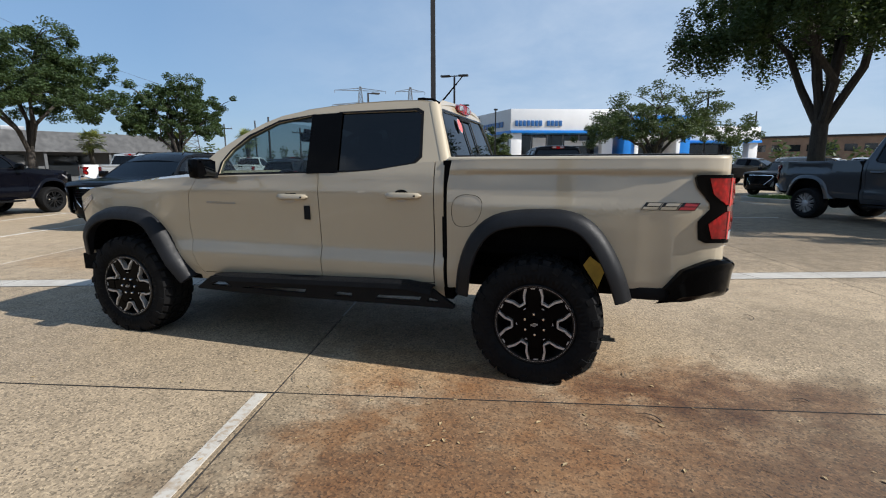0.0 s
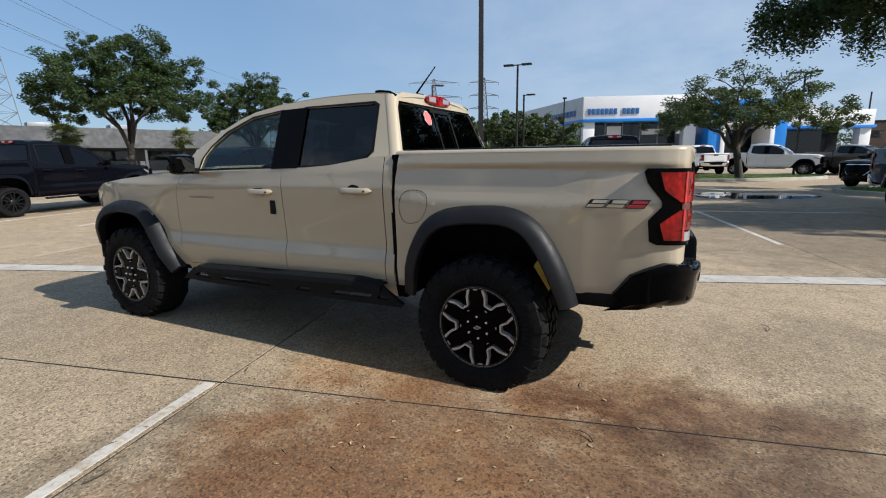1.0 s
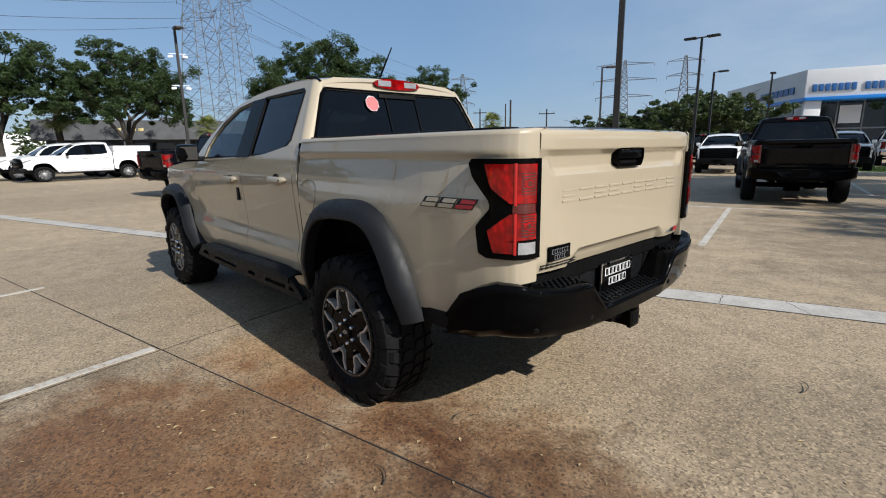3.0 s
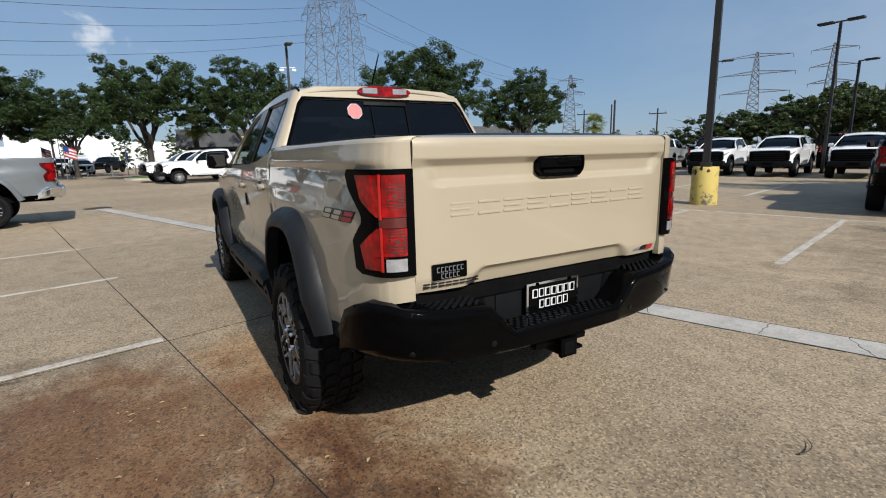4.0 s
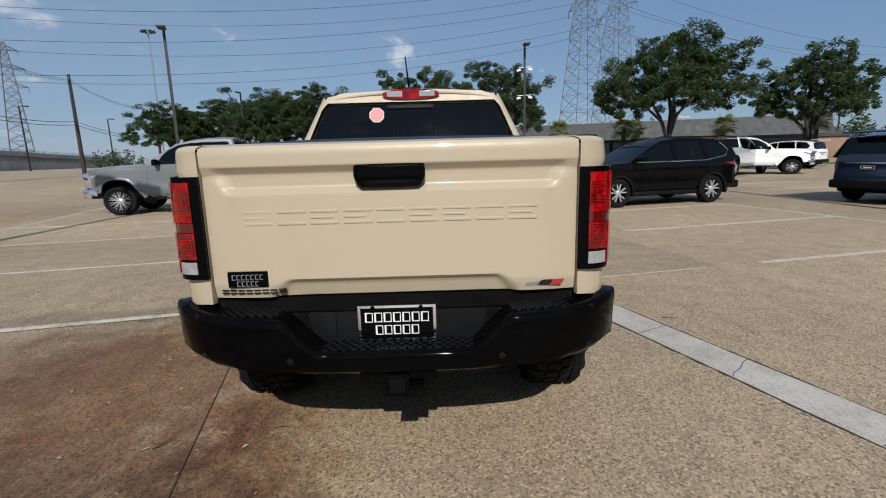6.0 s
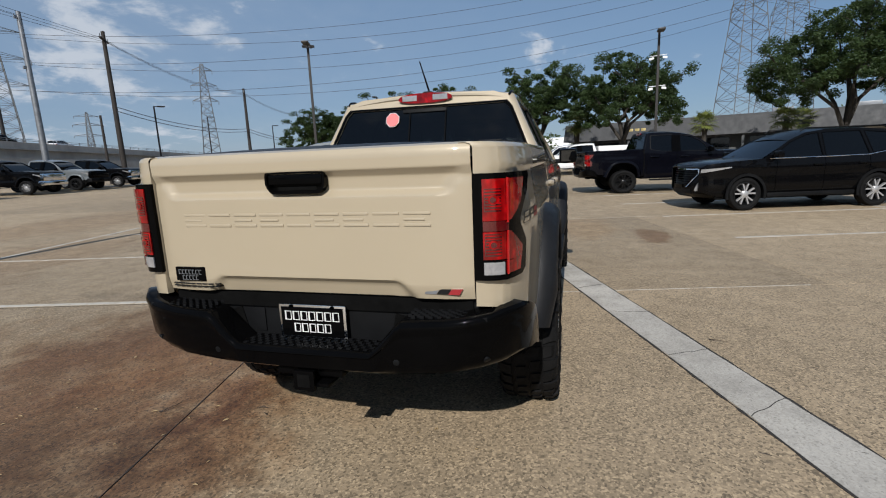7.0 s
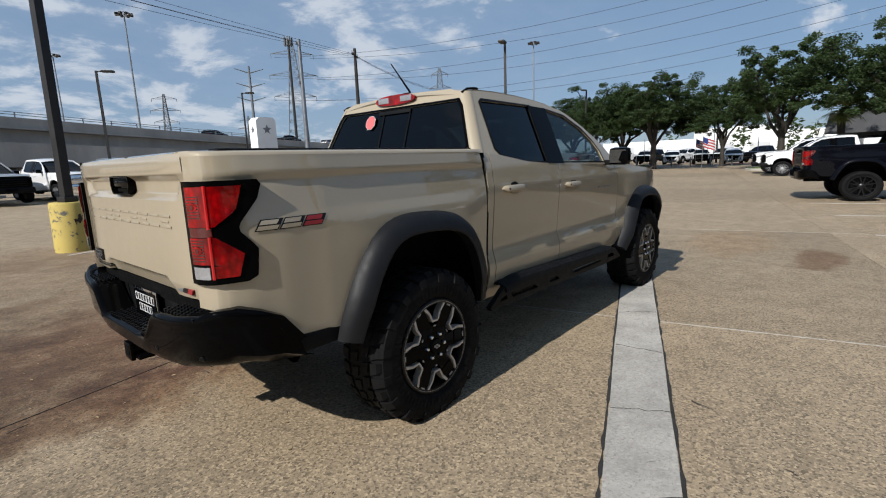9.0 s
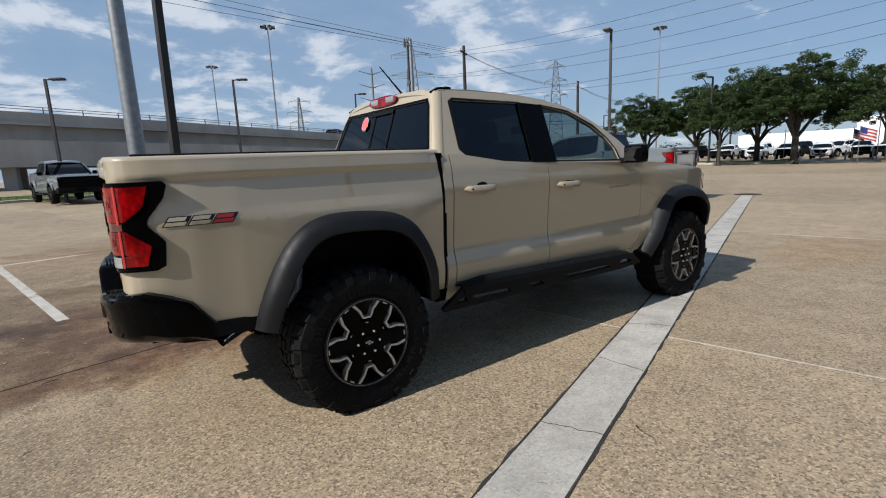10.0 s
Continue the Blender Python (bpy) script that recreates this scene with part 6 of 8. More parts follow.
for u in (-13.6, -10.9, -8.2, -5.45, -2.72, 0.0, 2.75, 5.5, 8.25):
    if abs(u) > 0.1:
        stall(u, -6.3, 0.12 if u in (-2.72, -5.45) else (-1.2 if u < 0 else -1.6), 0.06 if u in (-2.72, -5.45) else 0.1)
stall(-0.065, -4.6, -0.02, 0.074)
for u in (-10.7, -8.0, -5.3, -2.6, 0.1, 2.8, 5.5):
    stall(u - 0.1, 5.75, 10.4, 0.09)
for a, b in (((-9.0, 0.0), (6.0, 0.0)), ((0.012, -4.6), (0.012, 1.4))):
    flat_strip("slab_joint", [lot(*a)[:2], lot(*b)[:2]], 0.005, M["asphalt_joint"], "ragged dark joint between two concrete slabs", 0.0028, n=400, jit=1.3)
flat_strip("joint_seal", [lot(0.0, 1.5)[:2], lot(0.0, 5.0)[:2]], 0.014, M["line"], "thin pale seal in a slab joint", 0.002, n=30)
flat_strip("joint_seal", [lot(-5.5, 3.0)[:2], lot(-5.5, 5.7)[:2]], 0.014, M["line"], "thin pale seal in a slab joint", 0.002, n=30)
flat_strip("parking_line", [lot(-16, 10.4)[:2], lot(9, 10.4)[:2]], 0.1, M["line"], "worn white painted parking line", 0.0037, n=30)
flat_strip("parking_line", [lot(-14, -6.35)[:2], lot(12, -6.35)[:2]], 0.1, M["line"], "worn white painted parking line", 0.0037, n=30)
for v0 in (14.5, ):
    for u in range(-7, 7):
        stall(u * 2.75, v0, v0 + 5.0)

# ---- vehicles ----
hero = build_pickup("sand-coloured off-road pickup with black flares and bed cover", "sand", pose(0, 0, 0), hero=True)


def car_pose(rear_x, rear_y, heading, z=None):
    """A pose from the rear axle's middle and the compass angle (degrees, from +x) in which the vehicle points."""
    return pose(rear_x, rear_y, rise(rear_x, rear_y) if z is None else z, 0, 0, heading - 180)


def nose_pose(nose_x, nose_y, heading, length):
    """The same from the middle of the front bumper."""
    a = radians(heading)
    return car_pose(nose_x - length * math.cos(a), nose_y - length * math.sin(a), heading)


FULL = (1.115, 1.075, 0.99)
HEAVY = (1.19, 1.08, 1.02)
TALL = (1.15, 1.08, 1.04)
MID = (1.0, 1.0, 0.98)
HV = 102.8
blackA = build_pickup("black full-size pickup with black wheels parked on the lot", "navy_black", car_pose(-15.0, 2.42, HV), style="black", stretch=FULL, lift=1.28, handle="arch_paint")
greyD = build_pickup("pale grey heavy-duty pickup with bright alloy wheels", "grey_light", car_pose(-11.75, -4.83, -83), style="ten", stretch=TALL, lift=1.28, front="chrome", handle="arch_paint")
blackE = build_pickup("black full-size pickup seen from its tailgate", "black", car_pose(-0.55, 11.35, 108), style="black", stretch=FULL, lift=1.28, handle="arch_paint")
greyF = build_pickup("dark grey heavy-duty pickup with chrome wheels under the tree", "grey_dark", car_pose(6.46, 11.08, -66), style="ten", stretch=HEAVY, lift=1.28, long_bed=0.55, front="chrome", handle="arch_paint")
whiteI = build_pickup("white mid-size pickup with a black grille facing the aisle", "white", car_pose(-12.2, 25.3, -76), style="six", stretch=MID, grp="white pickups in a row")
for x, y in ((-9.4, 25.3), (-6.5, 25.6)):
    copy_thing(whiteI, car_pose(x, y, -76))
whiteJ = build_pickup("white work pickup with a white bed cap", "white", car_pose(-30.4, 2.96, -80), style="ten", stretch=FULL, lift=1.28, cap="white", front="black", handle="arch_paint")

# the row under the elevated road
ROW = "pickups parked nose-out in a row"
def row_nose(x):
    return nose_pose(x, -26.2 + 0.227 * (x + 8.66), HV, 4.9)


row_white = build_pickup("white heavy-duty pickup with a chrome grille, nose out", "white", row_nose(-11.0), style="ten", stretch=HEAVY, lift=1.28, front="chrome", handle="arch_paint", grp=ROW)
row_black = build_pickup("black full-size pickup with a chrome grille, nose out", "black", row_nose(-18.8), style="ten", stretch=HEAVY, lift=1.28, front="chrome", handle="arch_paint", grp=ROW)
row_silver = build_pickup("silver full-size pickup with a dark grille, nose out", "silver", row_nose(-1.6), style="black", stretch=HEAVY, lift=1.28, handle="arch_paint", grp=ROW)
row_grey = build_pickup("pale grey full-size pickup with a dark grille, nose out", "grey_light", row_nose(1.7), style="black", stretch=HEAVY, lift=1.28, handle="arch_paint", grp=ROW)
for x, src in ((-4.5, row_white), (-7.6, row_grey), (-13.9, row_white), (-22.3, row_grey), (-26.0, row_black)):
    copy_thing(src, row_nose(x))

# cars beyond the aisle
suvB = build_suv("black sport-utility car with chrome window trim and bright wheels", "black", car_pose(-10.35, 7.05, -76.5), "five", stretch=(1.0, 1.0, 1.04))
suvC = build_suv("dark blue sport-utility car with black-trimmed alloy wheels", "blue", car_pose(-8.45, 10.95, 106), "five", stretch=(1.0, 1.0, 1.04))
suvW = build_suv("white sport-utility car parked by the grass island", "white", car_pose(-27.5, 23.3, -150), "five", stretch=(1.1, 1.05, 1.08))
copy_thing(whiteJ, car_pose(-33.5, 2.1, -80))
copy_thing(suvB, car_pose(9.9, 22.3, -140))
copy_thing(suvB, car_pose(-16.2, 19.4, 100))

# pickups by the showroom and in the far rows
FAR = "pickups parked by the showroom"
show_white = build_pickup("white pickup parked broadside by the showroom lawn", "white", car_pose(4.6, 34.8, -18), style="six", stretch=FULL, lift=1.28, grp=FAR)
show_tail = build_pickup("white pickup with its tailgate to the aisle", "white", car_pose(-0.4, 33.6, 100), style="six", stretch=FULL, lift=1.28, front="chrome", handle="arch_paint", grp=FAR)
copy_thing(show_tail, car_pose(2.7, 34.4, 112))
copy_thing(whiteI, car_pose(-2.2, 28.0, -78))
show_tan = build_pickup("brown-grey mid-size pickup, nose towards the aisle", "tan", car_pose(9.6, 35.2, -40), style="six", stretch=MID, grp=FAR)
for x, y in ((12.2, 36.0), (14.8, 37.0), (17.4, 38.0)):
    copy_thing(whiteI, car_pose(x, y, -40))
far_grey = build_pickup("grey pickup with its tailgate to the aisle", "silver", car_pose(-17.6, 26.6, 112), style="six", stretch=FULL, lift=1.28, grp=FAR)
far_black = build_pickup("black pickup in the row under the trees", "black", car_pose(-14.9, 27.6, 112), style="black", stretch=FULL, lift=1.28, handle="arch_paint", grp=FAR)
for x, y, hd in ((-12.6, 31.4, 108), (-9.8, 31.8, 108), (-7.0, 32.2, 108), (-3.9, 32.8, 108), (-20.6, 26.2, 112)):
    copy_thing(far_black, car_pose(x, y, hd))
copy_thing(show_tail, car_pose(-23.4, 25.0, 112))
copy_thing(far_grey, car_pose(-21.5, 14.2, 128))
copy_thing(show_tail, car_pose(-24.2, 15.4, 60))
# distant storage lot beyond the red kerb
FL = "cars in the far storage lot"
for k in range(7):
    copy_thing(show_white if k % 3 else far_black, car_pose(-76 + 0.6 * k, -34 + 4.6 * k, -20 + 8 * (k % 2)))
for k in range(6):
    copy_thing(suvW if k % 2 else whiteI, car_pose(-66 + 0.5 * k, -26 + 3.4 * k, 12))

# ---- trees ----
def leaf_cloud(rng, centres, radii, per, size, flat=0.75, droop=0.0):
    """Many small folded leaves scattered in lobes; returns a mesh."""
    C = np.repeat(np.array(centres), per, axis=0)
    R = np.repeat(np.array(radii), per, axis=0)[:, None]
    n = len(C)
    d = rng.normal(size=(n, 3))
    d /= np.linalg.norm(d, axis=1)[:, None]
    r = rng.random((n, 1)) ** 0.45
    P = C + d * r * R * np.array((1, 1, flat))
    P[:, 2] -= droop * rng.random(n) ** 2
    a = rng.normal(size=(n, 3)); a[:, 2] *= 0.5
    a /= np.linalg.norm(a, axis=1)[:, None]
    b = np.cross(a, rng.normal(size=(n, 3)))
    b /= np.linalg.norm(b, axis=1)[:, None]
    s = size * (0.6 + 0.8 * rng.random((n, 1)))
    V = np.stack([P - a * s, P + b * s * 0.45, P + a * s, P - b * s * 0.45], 1).reshape(-1, 3)
    F = np.arange(4 * n).reshape(-1, 4)
    me = bpy.data.meshes.new("crown")
    me.from_pydata(V.tolist(), [], F.tolist())
    return me


def build_oak(label, seed, height, spread, lean=(0, 0), lobes=46, per=170, leaf=0.13, trunk_r=0.24, fork=2.0, hang=0.0, mat="oak_leaf", under=0.36):
    """A live oak: short forked trunk, wide limbs, an uneven crown of leafy lobes with gaps."""
    rng = np.random.default_rng(seed)
    root = thing("tree", label, "tree")
    bm = bmesh.new()
    tips = []
    ring_tube(bm, [(0, 0, -0.2), (0.02, 0.01, 0.25), (lean[0] * 0.4, lean[1] * 0.4, fork * 0.6), (lean[0], lean[1], fork + 0.3)], [trunk_r * 1.5, trunk_r * 1.05, trunk_r * 0.92, trunk_r * 0.85], 12)
    n = 7
    for k in range(n):
        a = 2 * math.pi * (k + rng.random() * 0.6) / n
        reach = spread * (0.62 + 0.38 * rng.random())
        top = height * (0.62 + 0.30 * rng.random()) if k % 3 else height * 0.88
        if k % 3 == 0:
            reach *= 0.55
        p = [Vector((lean[0], lean[1], fork))]
        m = 5
        for j in range(1, m + 1):
            f = j / m
            p.append(Vector((lean[0] + math.cos(a) * reach * f ** 1.1 + rng.normal() * 0.18, lean[1] + math.sin(a) * reach * f ** 1.1 + rng.normal() * 0.18, fork + (top - fork) * f ** 0.75 + rng.normal() * 0.12)))
        ring_tube(bm, p, [trunk_r * 0.55 * (1 - 0.82 * j / m) for j in range(m + 1)], 7)
        for j in range(2, m + 1):
            tips.append(p[j])
            for q in range(2):
                b = a + (rng.random() - 0.5) * 2.6
                e = p[j] + Vector((math.cos(b), math.sin(b), 0.15 + 0.5 * rng.random())) * spread * (0.16 + 0.16 * rng.random())
                mid = (p[j] + e) / 2 + Vector((0, 0, 0.12))
                ring_tube(bm, [p[j], mid, e], [trunk_r * 0.16, trunk_r * 0.11, trunk_r * 0.04], 5)
                tips.append(e)
    part("trunk", bm, M["bark"], root, "grey-brown forked trunk and limbs")
    cs, rs = [], []
    wob = rng.random(8) * 2 * math.pi
    for t in tips:
        if len(cs) < lobes * 0.3 and t.z > height * (under + 0.06):
            cs.append((t.x + rng.normal() * 0.2, t.y + rng.normal() * 0.2, t.z + 0.1))
            rs.append(spread * (0.08 + 0.06 * rng.random()))
    while len(cs) < lobes:
        a, f = 2 * math.pi * rng.random(), rng.random() ** 0.5
        edge = spread * (1.0 + 0.13 * math.sin(2 * a + wob[0]) + 0.10 * math.sin(5 * a + wob[1]))
        top = height * (0.95 - 0.42 * f ** 2.4 + 0.05 * math.sin(3 * a + wob[2] + 4 * f) + 0.035 * math.sin(7 * a + wob[3]))
        low = height * (under + 0.16 + 0.06 * math.sin(4 * a + wob[4]) - 0.08 * f)
        z = top - (top - low) * rng.random() ** 1.7
        cs.append((lean[0] + math.cos(a) * f * edge, lean[1] + math.sin(a) * f * edge, z))
        rs.append(spread * (0.05 + 0.065 * rng.random()))
    me = leaf_cloud(rng, cs, rs, per, leaf, 0.72, hang)
    me.materials.append(M[mat])
    crown = new("crown", me)
    crown.parent = root
    crown["label"] = "dark green small-leaved crown"
    return root


def put_tree(src, x, y, turn=0.0, scale=1.0, tall=1.0):
    return copy_thing(src, pose(x, y, rise(x, y), 0, 0, turn) @ Matrix.Diagonal((scale, scale, tall, 1)))


oak_a = build_oak("broad live oak with a dense dark crown", 3, 9.5, 4.8, lobes=420, per=210, leaf=0.075)
oak_a.matrix_basis = pose(-32.0, 16.7, 0, 0, 0, 20)
oak_b = build_oak("live oak with low limbs and an open crown", 11, 7.5, 3.6, lobes=300, per=150, leaf=0.075, fork=1.8, trunk_r=0.21)
oak_b.matrix_basis = pose(-28.7, 24.4, 0, 0, 0, 0)
oak_c = build_oak("full live oak shading parked cars", 23, 8.4, 4.2, lobes=400, per=190, leaf=0.075, under=0.34)
oak_c.matrix_basis = pose(-37.2, 4.7, 0, 0, 0, 0)
put_tree(oak_b, -40.2, -1.9, 130, 1.15, 1.17)
put_tree(oak_c, -45.6, -12.3, 90, 1.15, 0.98)
put_tree(oak_a, -50.5, -17.0, 200, 1.1, 0.88)
put_tree(oak_c, -49.0, -22.0, 40, 1.15, 0.88)
put_tree(oak_b, -47.5, -26.5, 10, 1.2, 0.92)
put_tree(oak_a, -52.8, -8.0, 310, 0.85, 0.84)
put_tree(oak_b, -42.5, -16.8, 250, 0.8, 0.9)
# small oak before the showroom, and the old tree over the aisle
# The small oak takes the lighter leaves, its sunlight put into the colour.
small = build_oak("small spreading oak on the showroom lawn", 31, 5.0, 4.2, lobes=210, per=190, leaf=0.062, mat="far_and_sunlit_leaf", under=0.50, fork=1.5, trunk_r=0.2, lean=(0.3, 0))
small.matrix_basis = pose(3.9, 26.3, 0, 0, 0, 160)
old = build_oak("old shade tree with a thick forked trunk and hanging leaves", 47, 11.0, 4.1, lobes=380, per=270, leaf=0.065, fork=2.6, trunk_r=0.29, hang=1.1, under=0.46)
old.matrix_basis = pose(8.0, 17.0, 0, 0, 0, 35)
put_tree(old, 12.5, 9.8, 120, 0.75, 0.85)
put_tree(old, 14.8, 15.5, 250, 0.9, 0.9)
# tree belt beyond the rows, and a far belt all round
belt_a = build_oak("tall hedge-like trees behind the parked rows", 61, 6.8, 4.6, lobes=120, per=120, leaf=0.15, fork=1.2, trunk_r=0.25, mat="far_and_sunlit_leaf", under=0.18)
belt_a.matrix_basis = pose(-29.0, 50.5, 0, 0, 0, 0) @ Matrix.Diagonal((0.9, 0.9, 0.72, 1))
for k, (x, y, s, h) in enumerate(((-25.5, 52.0, 1.0, 1.02), (-22.0, 53.5, 1.0, 1.22), (-18.8, 54.5, 1.05, 1.36), (-15.6, 55.4, 1.05, 1.38), (-12.4, 47.0, 0.95, 1.14), (-16.0, 45.0, 0.95, 1.06), (-33.5, 50.0, 0.9, 0.55))):
    put_tree(belt_a, x, y, 57 * k, s, h)


def far_belt(name, label, pts, h, seed):
    """A band of distant trees as one leafy mass with an uneven top."""
    rng = np.random.default_rng(seed)
    cs, rs = [], []
    for a, b in zip(pts, pts[1:]):
        a, b = np.array(a, float), np.array(b, float)
        n = max(2, int(np.linalg.norm(b - a) / 3.0))
        for k in range(n):
            p = a + (b - a) * (k + rng.random() * 0.5) / n + rng.normal(size=2) * 1.5
            top = h * (0.6 + 0.5 * rng.random())
            for z in np.arange(0.8, top, 1.6):
                cs.append((p[0], p[1], z + rng.normal() * 0.3)); rs.append(1.5 + 0.7 * rng.random())
    me = leaf_cloud(rng, cs, rs, 60, 0.40, 0.9)
    me.name = name
    me.materials.append(M["far_and_sunlit_leaf"])
    ob = new(name, me)
    return tagged(ob, label, "trees", kind="stuff")


far_belt("distant_trees", "hazy green belt of distant trees", [(-150, 120), (-120, 150), (-80, 165), (-40, 175), (10, 175), (60, 160)], 7.0, 5)
far_belt("distant_trees", "hazy green belt of distant trees", [(-95, -10), (-90, 30), (-85, 60), (-75, 80)], 5.5, 6)
far_belt("distant_trees", "green shrubs and trees before a brick block", [(18, 92), (34, 88), (50, 84), (66, 76)], 5.0, 8)
far_belt("distant_trees", "hazy green belt of distant trees", [(-130, -90), (-125, -60), (-118, -25)], 4.5, 9)


def build_palm(label, seed, h):
    rng = np.random.default_rng(seed)
    root = thing("palm_tree", label, "palm")
    bm = bmesh.new()
    pts = [(0.03 * math.sin(k), 0.02 * k, h * k / 6) for k in range(7)]
    ring_tube(bm, pts, [0.22, 0.19, 0.18, 0.18, 0.19, 0.22, 0.16], 10)
    part("trunk", bm, M["bark"], root, "shaggy brown trunk")
    for k in range(26):
        a = 2.4 * k
        el = radians(70 - 120 * (k / 26))
        bm = bmesh.new()
        L = 0.75 + 0.15 * rng.random()
        o = Vector((0, 0, h))
        d = Vector((math.cos(a) * math.cos(el), math.sin(a) * math.cos(el), math.sin(el)))
        side = d.cross(Vector((0, 0, 1))).normalized()
        nrm = side.cross(d)
        c = o + d * L * 0.75
        ring_tube(bm, [o, c], [0.02, 0.012], 4)
        for j in range(15):
            t = radians(-105 + 15 * j)
            tip = c + (d * math.cos(t) + side * math.sin(t)) * L * (0.85 - 0.1 * abs(j - 7) / 7) - Vector((0, 0, 0.14 + 0.1 * rng.random())) + nrm * 0.05
            w = (side * math.cos(t) - d * math.sin(t)) * 0.04
            m = (c + tip) / 2 + nrm * 0.06
            vs = [bm.verts.new(v) for v in (c, m + w, tip, m - w)]
            bm.faces.new(vs)
        part("frond", bm, M["palm_leaf"], root, smooth=False)
    return root


palm = build_palm("fan palm with a round head of yellow-green fronds", 2, 3.4)
palm.matrix_basis = pose(-41.7, 11.3, 0)
for x, y, s in ((-37.6, 15.6, 0.95), (-41.0, 1.4, 1.15), (-35.1, 39.8, 1.2), (-32.0, 27.4, 0.95), (-33.5, 21.6, 0.9), (-43.5, 19.0, 1.0)):
    copy_thing(palm, pose(x, y, 0, 0, 0, 40 * x) @ Matrix.Scale(s, 4))

# ---- poles, towers, wires ----
def build_lamp_post(label, h, heads, foot=None, mat="bronze", w=0.075):
    root = thing("lamp_post", label, "lamp post")
    bm = bmesh.new()
    z0 = 0.9 if foot else 0.0
    vs = []
    for z, r in ((z0, w), (h, w * 0.8)):
        vs.append([bm.verts.new((sx * r, sy * r, z)) for sx, sy in ((-1, -1), (1, -1), (1, 1), (-1, 1))])
    for k in range(4):
        bm.faces.new((vs[0][k], vs[0][(k + 1) % 4], vs[1][(k + 1) % 4], vs[1][k]))
    bm.faces.new(vs[1])
    box(bm, -w * 1.5, w * 1.5, -w * 1.5, w * 1.5, z0, z0 + 0.10, 0.01)
    part("pole", bm, M[mat], root)
    for a in heads:
        bm = bmesh.new()
        m = pose(0, 0, h, 0, 0, a)
        box(bm, 0.0, 0.35, -0.03, 0.03, -0.06, 0.0, 0.01, m)
        box(bm, 0.25, 0.85, -0.17, 0.17, -0.07, 0.03, 0.03, m)
        part("lamp_head", bm, M[mat], root)
    if foot:
        bm = bmesh.new()
        ring_tube(bm, [(0, 0, -0.1), (0, 0, 0.86), (0, 0, 0.90)], [0.30, 0.29, 0.27], 24)
        part("concrete_foot", bm, M["yellow"], root, "chipped yellow concrete foot")
        rng = random.Random(4)
        for k in range(9):
            bm = bmesh.new()
            a, z = rng.random() * 6.28, 0.55 + 0.33 * rng.random()
            pts = smooth_loop([(a + (rng.random() - 0.5) * 0.1 + 0.13 * math.cos(q) * (0.5 + rng.random()), z + 0.06 * math.sin(q) * (0.5 + rng.random())) for q in np.linspace(0, 5.6, 8)], 1)
            bm.faces.new([bm.verts.new((0.2935 * math.cos(t), 0.2935 * math.sin(t), zz)) for t, zz in pts])
            part("paint_chip", bm, M["iron"], root, smooth=False)
    return root


lamp_near = build_lamp_post("dark steel lamp post on a yellow concrete foot", 8.5, (60, 240), True)
lamp_near.matrix_basis = pose(-4.23, 9.85, 0, 0, 0, 20)
copy_thing(lamp_near, pose(-0.30, -8.35, rise(-0.3, -8.35), -1.5, 0, 20))
lamp_two = build_lamp_post("tall lamp post with two heads", 6.75, (0, 180), mat="bronze", w=0.062)
lamp_two.matrix_basis = pose(-8.1, 25.6, 0, 0, 0, 5)
copy_thing(lamp_two, pose(7.6, 34.1, -0.5, 0, 0, 0))
lamp_one = build_lamp_post("dark lamp post with a single head", 6.9, (0,), mat="bronze", w=0.066)
lamp_one.matrix_basis = pose(-8.3, 39.7, -0.6, 0, 0, 100)
for x, y, z, a in ((-16.1, -31.9, 0.0, 150), (-6.5, -28.9, 0.0, 150), (-32.4, -34.2, 0, 150), (-50.6, -44.3, 1.0, 150), (-63.6, -43.7, 0.6, 150), (2.4, -26.5, -0.9, 150), (-20.5, -12.1, 0.45, 20), (-25.2, 5.2, 0.35, 0), (-41.0, -16.9, 0.4, 0), (-9.9, 33.0, -1.0, 0), (-15.5, 28.8, -0.4, 40)):
    copy_thing(lamp_one, pose(x, y, z, 0, 0, a))
# surveillance arms on the post across the aisle
for z in (6.05, 4.55):
    root = thing("camera_bracket", "pair of white cameras on a pole bracket", "security camera", pose(-25.2, 5.2, z, 0, 0, 70))
    bm = bmesh.new()
    box(bm, -0.40, 0.40, -0.02, 0.02, 0.06, 0.09, 0.008)
    part("bracket", bm, M["white_wall"], root)
    for sx in (-1, 1):
        bm = bmesh.new()
        box(bm, sx * 0.33 - 0.11, sx * 0.33 + 0.11, -0.05, 0.05, -0.05, 0.06, 0.02, pose(0, 0, 0, 0, sx * 10, 0))
        part("camera_body", bm, M["white_wall"], root)

silver_post = thing("steel_mast", "round galvanised steel mast", "mast", pose(-1.3, -33.8, 0.3, -0.6, 0, 0))
bm = bmesh.new()
ring_tube(bm, [(0, 0, -0.5), (0, 0, 9), (0, 0, 30)], [0.50, 0.46, 0.36], 16)
part("pole", bm, M["galv"], silver_post)
mono = thing("steel_mast", "tall grey tubular mast by the road", "mast", pose(-24.8, -37.2, 0.5))
bm = bmesh.new()
ring_tube(bm, [(0, 0, -0.5), (0, 0, 12.4)], [0.24, 0.15], 12)
part("pole", bm, M["galv"], mono)
for k, z in enumerate((12.0, 8.6)):
    bm = bmesh.new()
    box(bm, -0.1, 0.35, -0.06, 0.06, z - 0.12, z + 0.1, 0.02)
    part("fitting", bm, M["galv"], mono)


